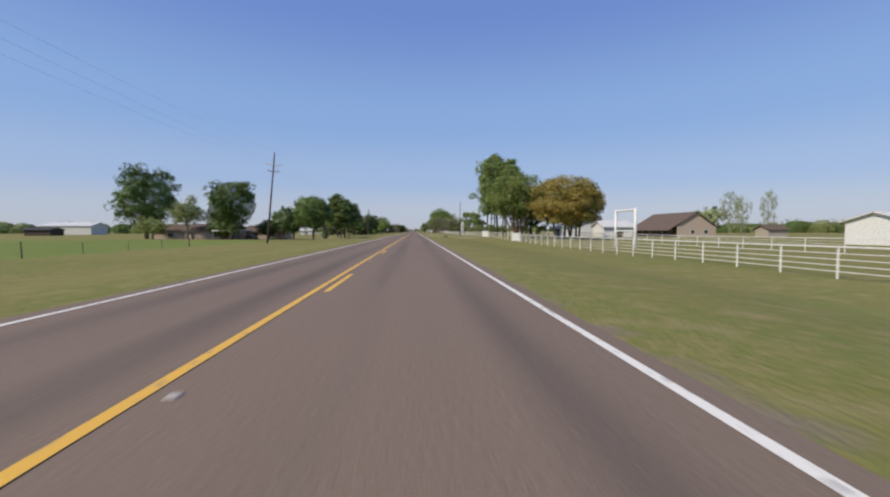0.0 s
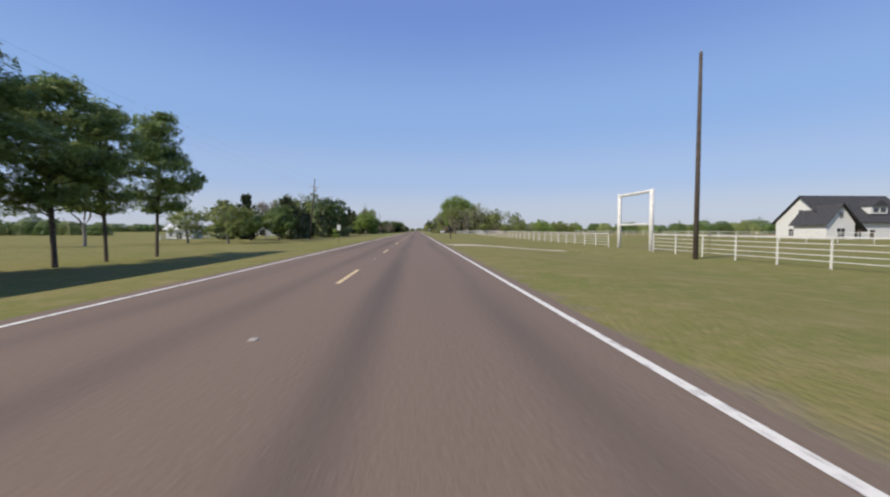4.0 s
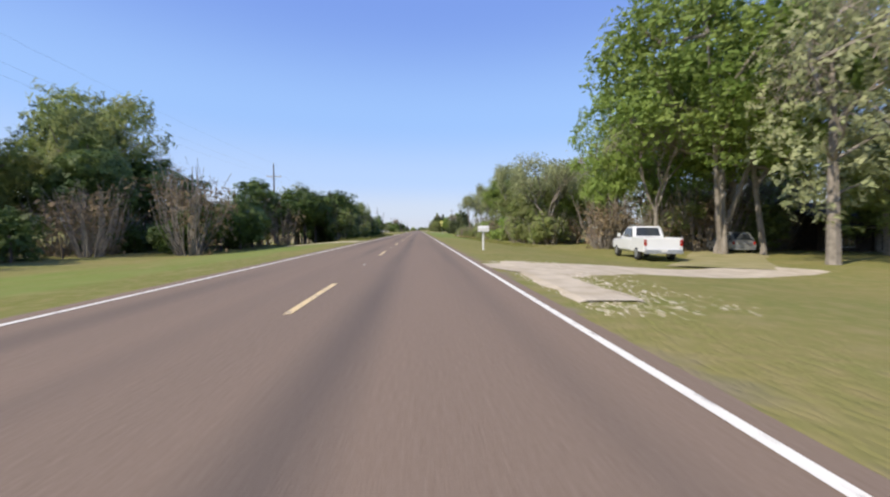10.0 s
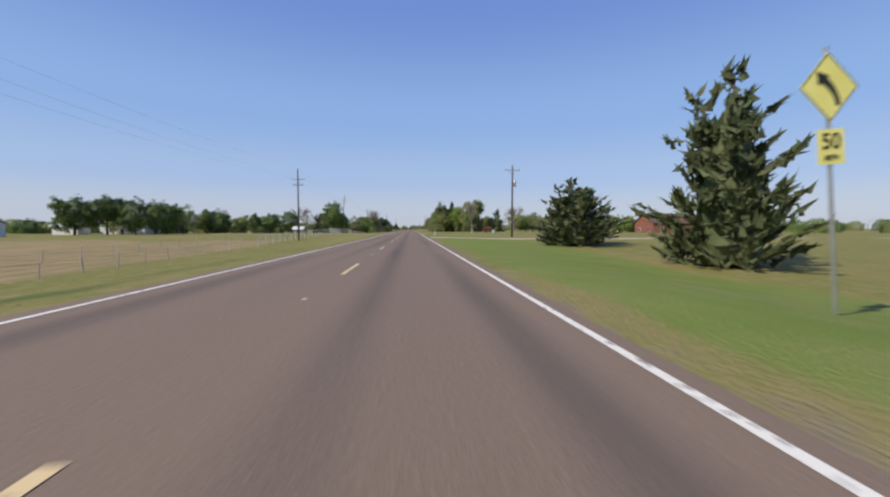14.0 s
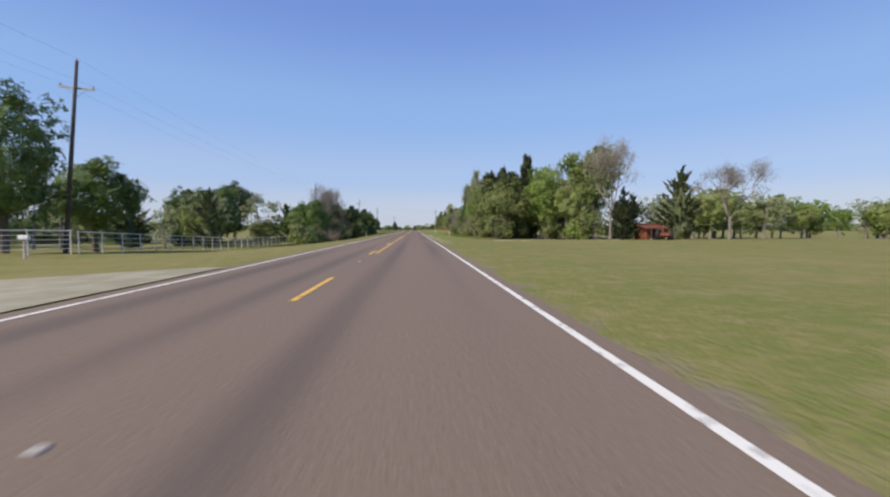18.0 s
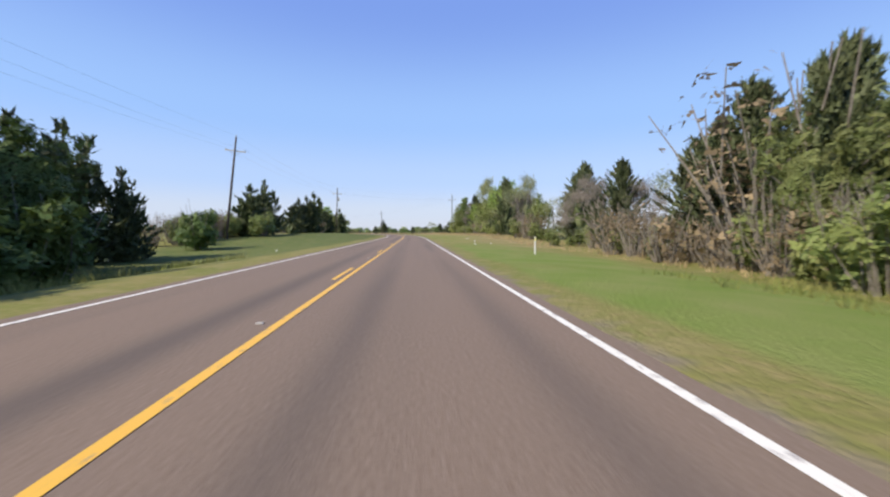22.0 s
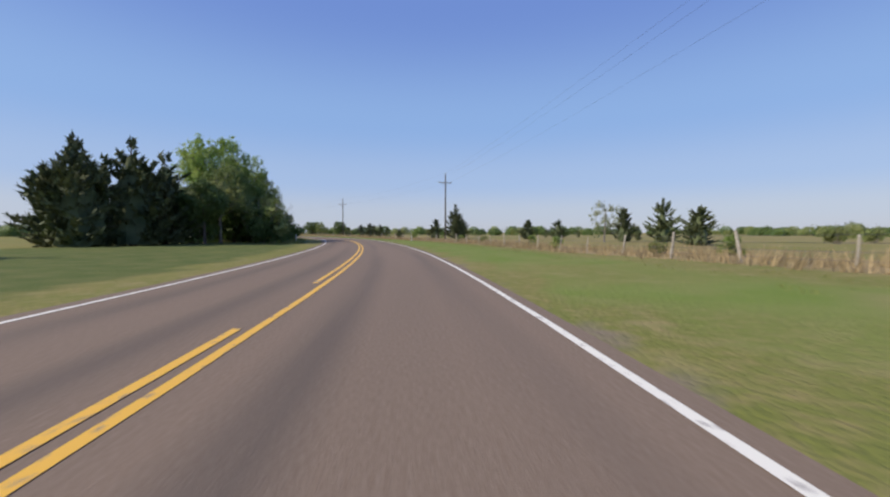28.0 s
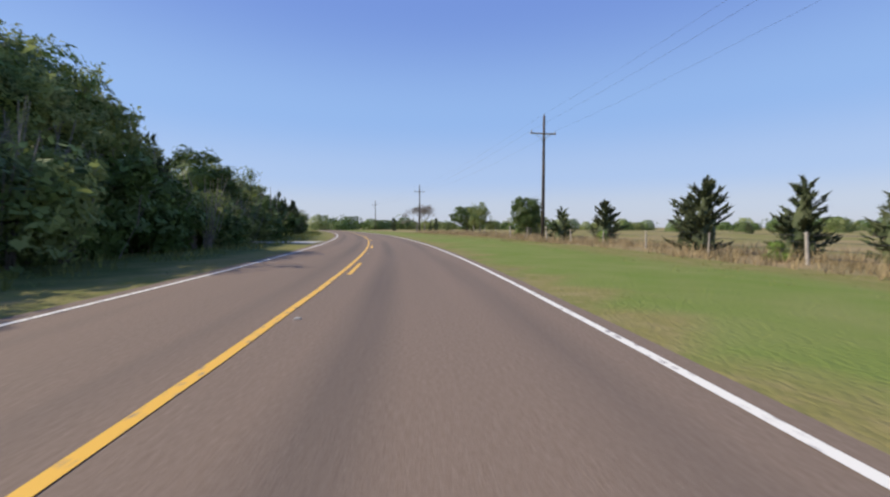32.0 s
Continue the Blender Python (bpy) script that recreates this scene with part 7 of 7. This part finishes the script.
sg = thing("curve_warning_sign", "yellow diamond curve warning sign with a speed plaque", "road sign", "", put(491.2, 9.6, 4, 0.17) @ pose(0, 0, 0, 0, -5.5, 0))
part("post", tube([(0, 0.03, -0.8), (0, 0.03, 4.9)], 0.035, 8), STEEL, sg)
cz, hd = 4.15, 0.65
dia = part("sign_plate", plate([(0, cz - hd), (hd, cz), (0, cz + hd), (-hd, cz)], 0.0), YELLOW_SIGN, sg)
rim_pts = [(0, cz - hd + 0.03), (hd - 0.03, cz), (0, cz + hd - 0.03), (-hd + 0.03, cz)]
for a, b in zip(rim_pts, rim_pts[1:] + rim_pts[:1]):
    part("border", tube([(a[0], -0.008, a[1]), (b[0], -0.008, b[1])], 0.009, 4), BLACK, dia)
arrow = []
for t in np.linspace(0, 1, 9):
    arrow.append((0.16 - 0.30 * t ** 2 + 0.02, cz - 0.34 + 0.50 * t))
left_side = [(x - 0.055, z - 0.01 * i) for i, (x, z) in enumerate(arrow)]
right_side = [(x + 0.055, z + 0.006 * i) for i, (x, z) in enumerate(arrow)]
v = [(x, -0.012, z) for x, z in left_side] + [(x, -0.012, z) for x, z in right_side]
k = len(arrow)
part("arrow", (v, [(i, k + i, k + i + 1, i + 1) for i in range(k - 1)]), BLACK, dia)
part("arrow_head", ([(-0.27, -0.012, cz + 0.30), (-0.24, -0.012, cz + 0.02), (0.02, -0.012, cz + 0.20)], [(0, 1, 2)]), BLACK, dia)
pq = part("speed_plaque", plate([(-0.3, 2.72), (0.3, 2.72), (0.3, 3.38), (-0.3, 3.38)], 0.0), YELLOW_SIGN, sg)
lettering("50", 0.42, 0, 3.14, -0.012, BLACK, pq)
lettering("MPH", 0.16, 0, 2.84, -0.012, BLACK, pq)

rs = thing("roadside_sign", "white rectangular road sign on a steel post", "road sign", "", put(207, -12, 0))
part("post", tube([(0, 0.03, -0.8), (0, 0.03, 4.6)], 0.04, 8), POLE_WOOD, rs)
part("sign_plate", plate([(-0.3, 2.3), (0.3, 2.3), (0.3, 3.15), (-0.3, 3.15)], 0.0), WHITE, rs)
part("street_blade", box(-0.45, 0.03, 3.35, 0.75, 0.02, 0.2, 35), GREEN_SIGN, rs)

ys = thing("yard_sign", "small white yard sign on the lawn", "sign", "", put(586, 22, 0))
part("board", box(0, 0, 0.35, 0.6, 0.02, 0.75, 0, 0.006), WHITE, ys)
for sx in (-0.22, 0.22):
    part("stake", box(sx, 0.02, -0.3, 0.03, 0.02, 1.0), STEEL, ys)
for k in range(3):
    part("text_bar", box(0, -0.014, 0.55 + 0.17 * k, 0.4 - 0.06 * k, 0.006, 0.06), GREEN_SIGN, ys)

yl = thing("bent_lamp_post", "white bent lamp post at the field edge", "lamp post", "", put(352, -23.5, 0))
part("post", tube([(0, 0, -0.4), (0, 0, 2.3), (-0.3, 0, 2.9), (-0.9, 0, 3.6)], [0.07, 0.06, 0.055, 0.05], 8), WHITE, yl)
part("lamp_head", box(-1.05, 0, 3.62, 0.4, 0.16, 0.1, 0, 0.03), STEEL, yl)
fl = thing("yard_light", "tall thin yard light pole", "lamp post", "", put(332, -36, 0))
part("post", tube([(0, 0, -0.4), (0, 0, 6.6), (-0.5, 0, 6.9)], [0.07, 0.05, 0.04], 8), STEEL, fl)
part("lamp_head", box(-0.6, 0, 6.82, 0.35, 0.2, 0.12, 0, 0.03), STEEL, fl)

ty = thing("old_tyre", "black old tyre lying in the grass by a drive", "tyre", "", put(90.5, 8.4, 0))
rg = [(0.3 + 0.11 * math.cos(b), 0.1 + 0.1 * math.sin(b)) for b in np.linspace(0, 2 * math.pi, 9)[:-1]]
tv = [(r * math.cos(a), r * math.sin(a), z) for a in np.linspace(0, 2 * math.pi, 17)[:-1] for r, z in rg]
tf = [(i * 8 + k, ((i + 1) % 16) * 8 + k, ((i + 1) % 16) * 8 + (k + 1) % 8, i * 8 + (k + 1) % 8) for i in range(16) for k in range(8)]
part("tread", (tv, tf), RUBBER, ty, smooth_shade=True)
for s, l in ((666, 85), (664, 87.5), (664, 95)):
    hb = thing("barrel", "small white plastic barrel standing in the far meadow", "barrel", "white barrels", put(s, l, 30))
    part("body", tube([(0, 0, 0), (0, 0, 0.05), (0, 0, 0.45), (0, 0, 0.85), (0, 0, 0.9)], [0.26, 0.29, 0.31, 0.29, 0.25], 14), WHITE, hb, smooth_shade=True)
    part("lid", tube([(0, 0, 0.9), (0, 0, 0.93)], [0.2, 0.19], 12), WHITE, hb)
rngl = random.Random(31)
for s, l in ((752, -8.2), (760, 7.2), (764, 9.5), (771, 8.8), (782, 9.4), (843, -7.6), (855, 8.5)):
    lt = thing("litter", "scrap of white litter in the grass", "litter", "litter on the verge", put(s, l, rngl.uniform(0, 180), 0.02))
    a = rngl.uniform(0.05, 0.09)
    part("paper", ([(-a, -a, 0), (a, -a * 0.8, 0.05), (a * 1.1, a, 0.01), (-a * 0.7, a, 0.09), (0, 0, 0.13)], [(0, 1, 4), (1, 2, 4), (2, 3, 4), (3, 0, 4)]), WHITE, lt)

# patterns that found no place in the plan
for key, ob in STOCK.items():
    if key not in USED:
        for o in (*ob.children_recursive, ob):
            bpy.data.objects.remove(o)
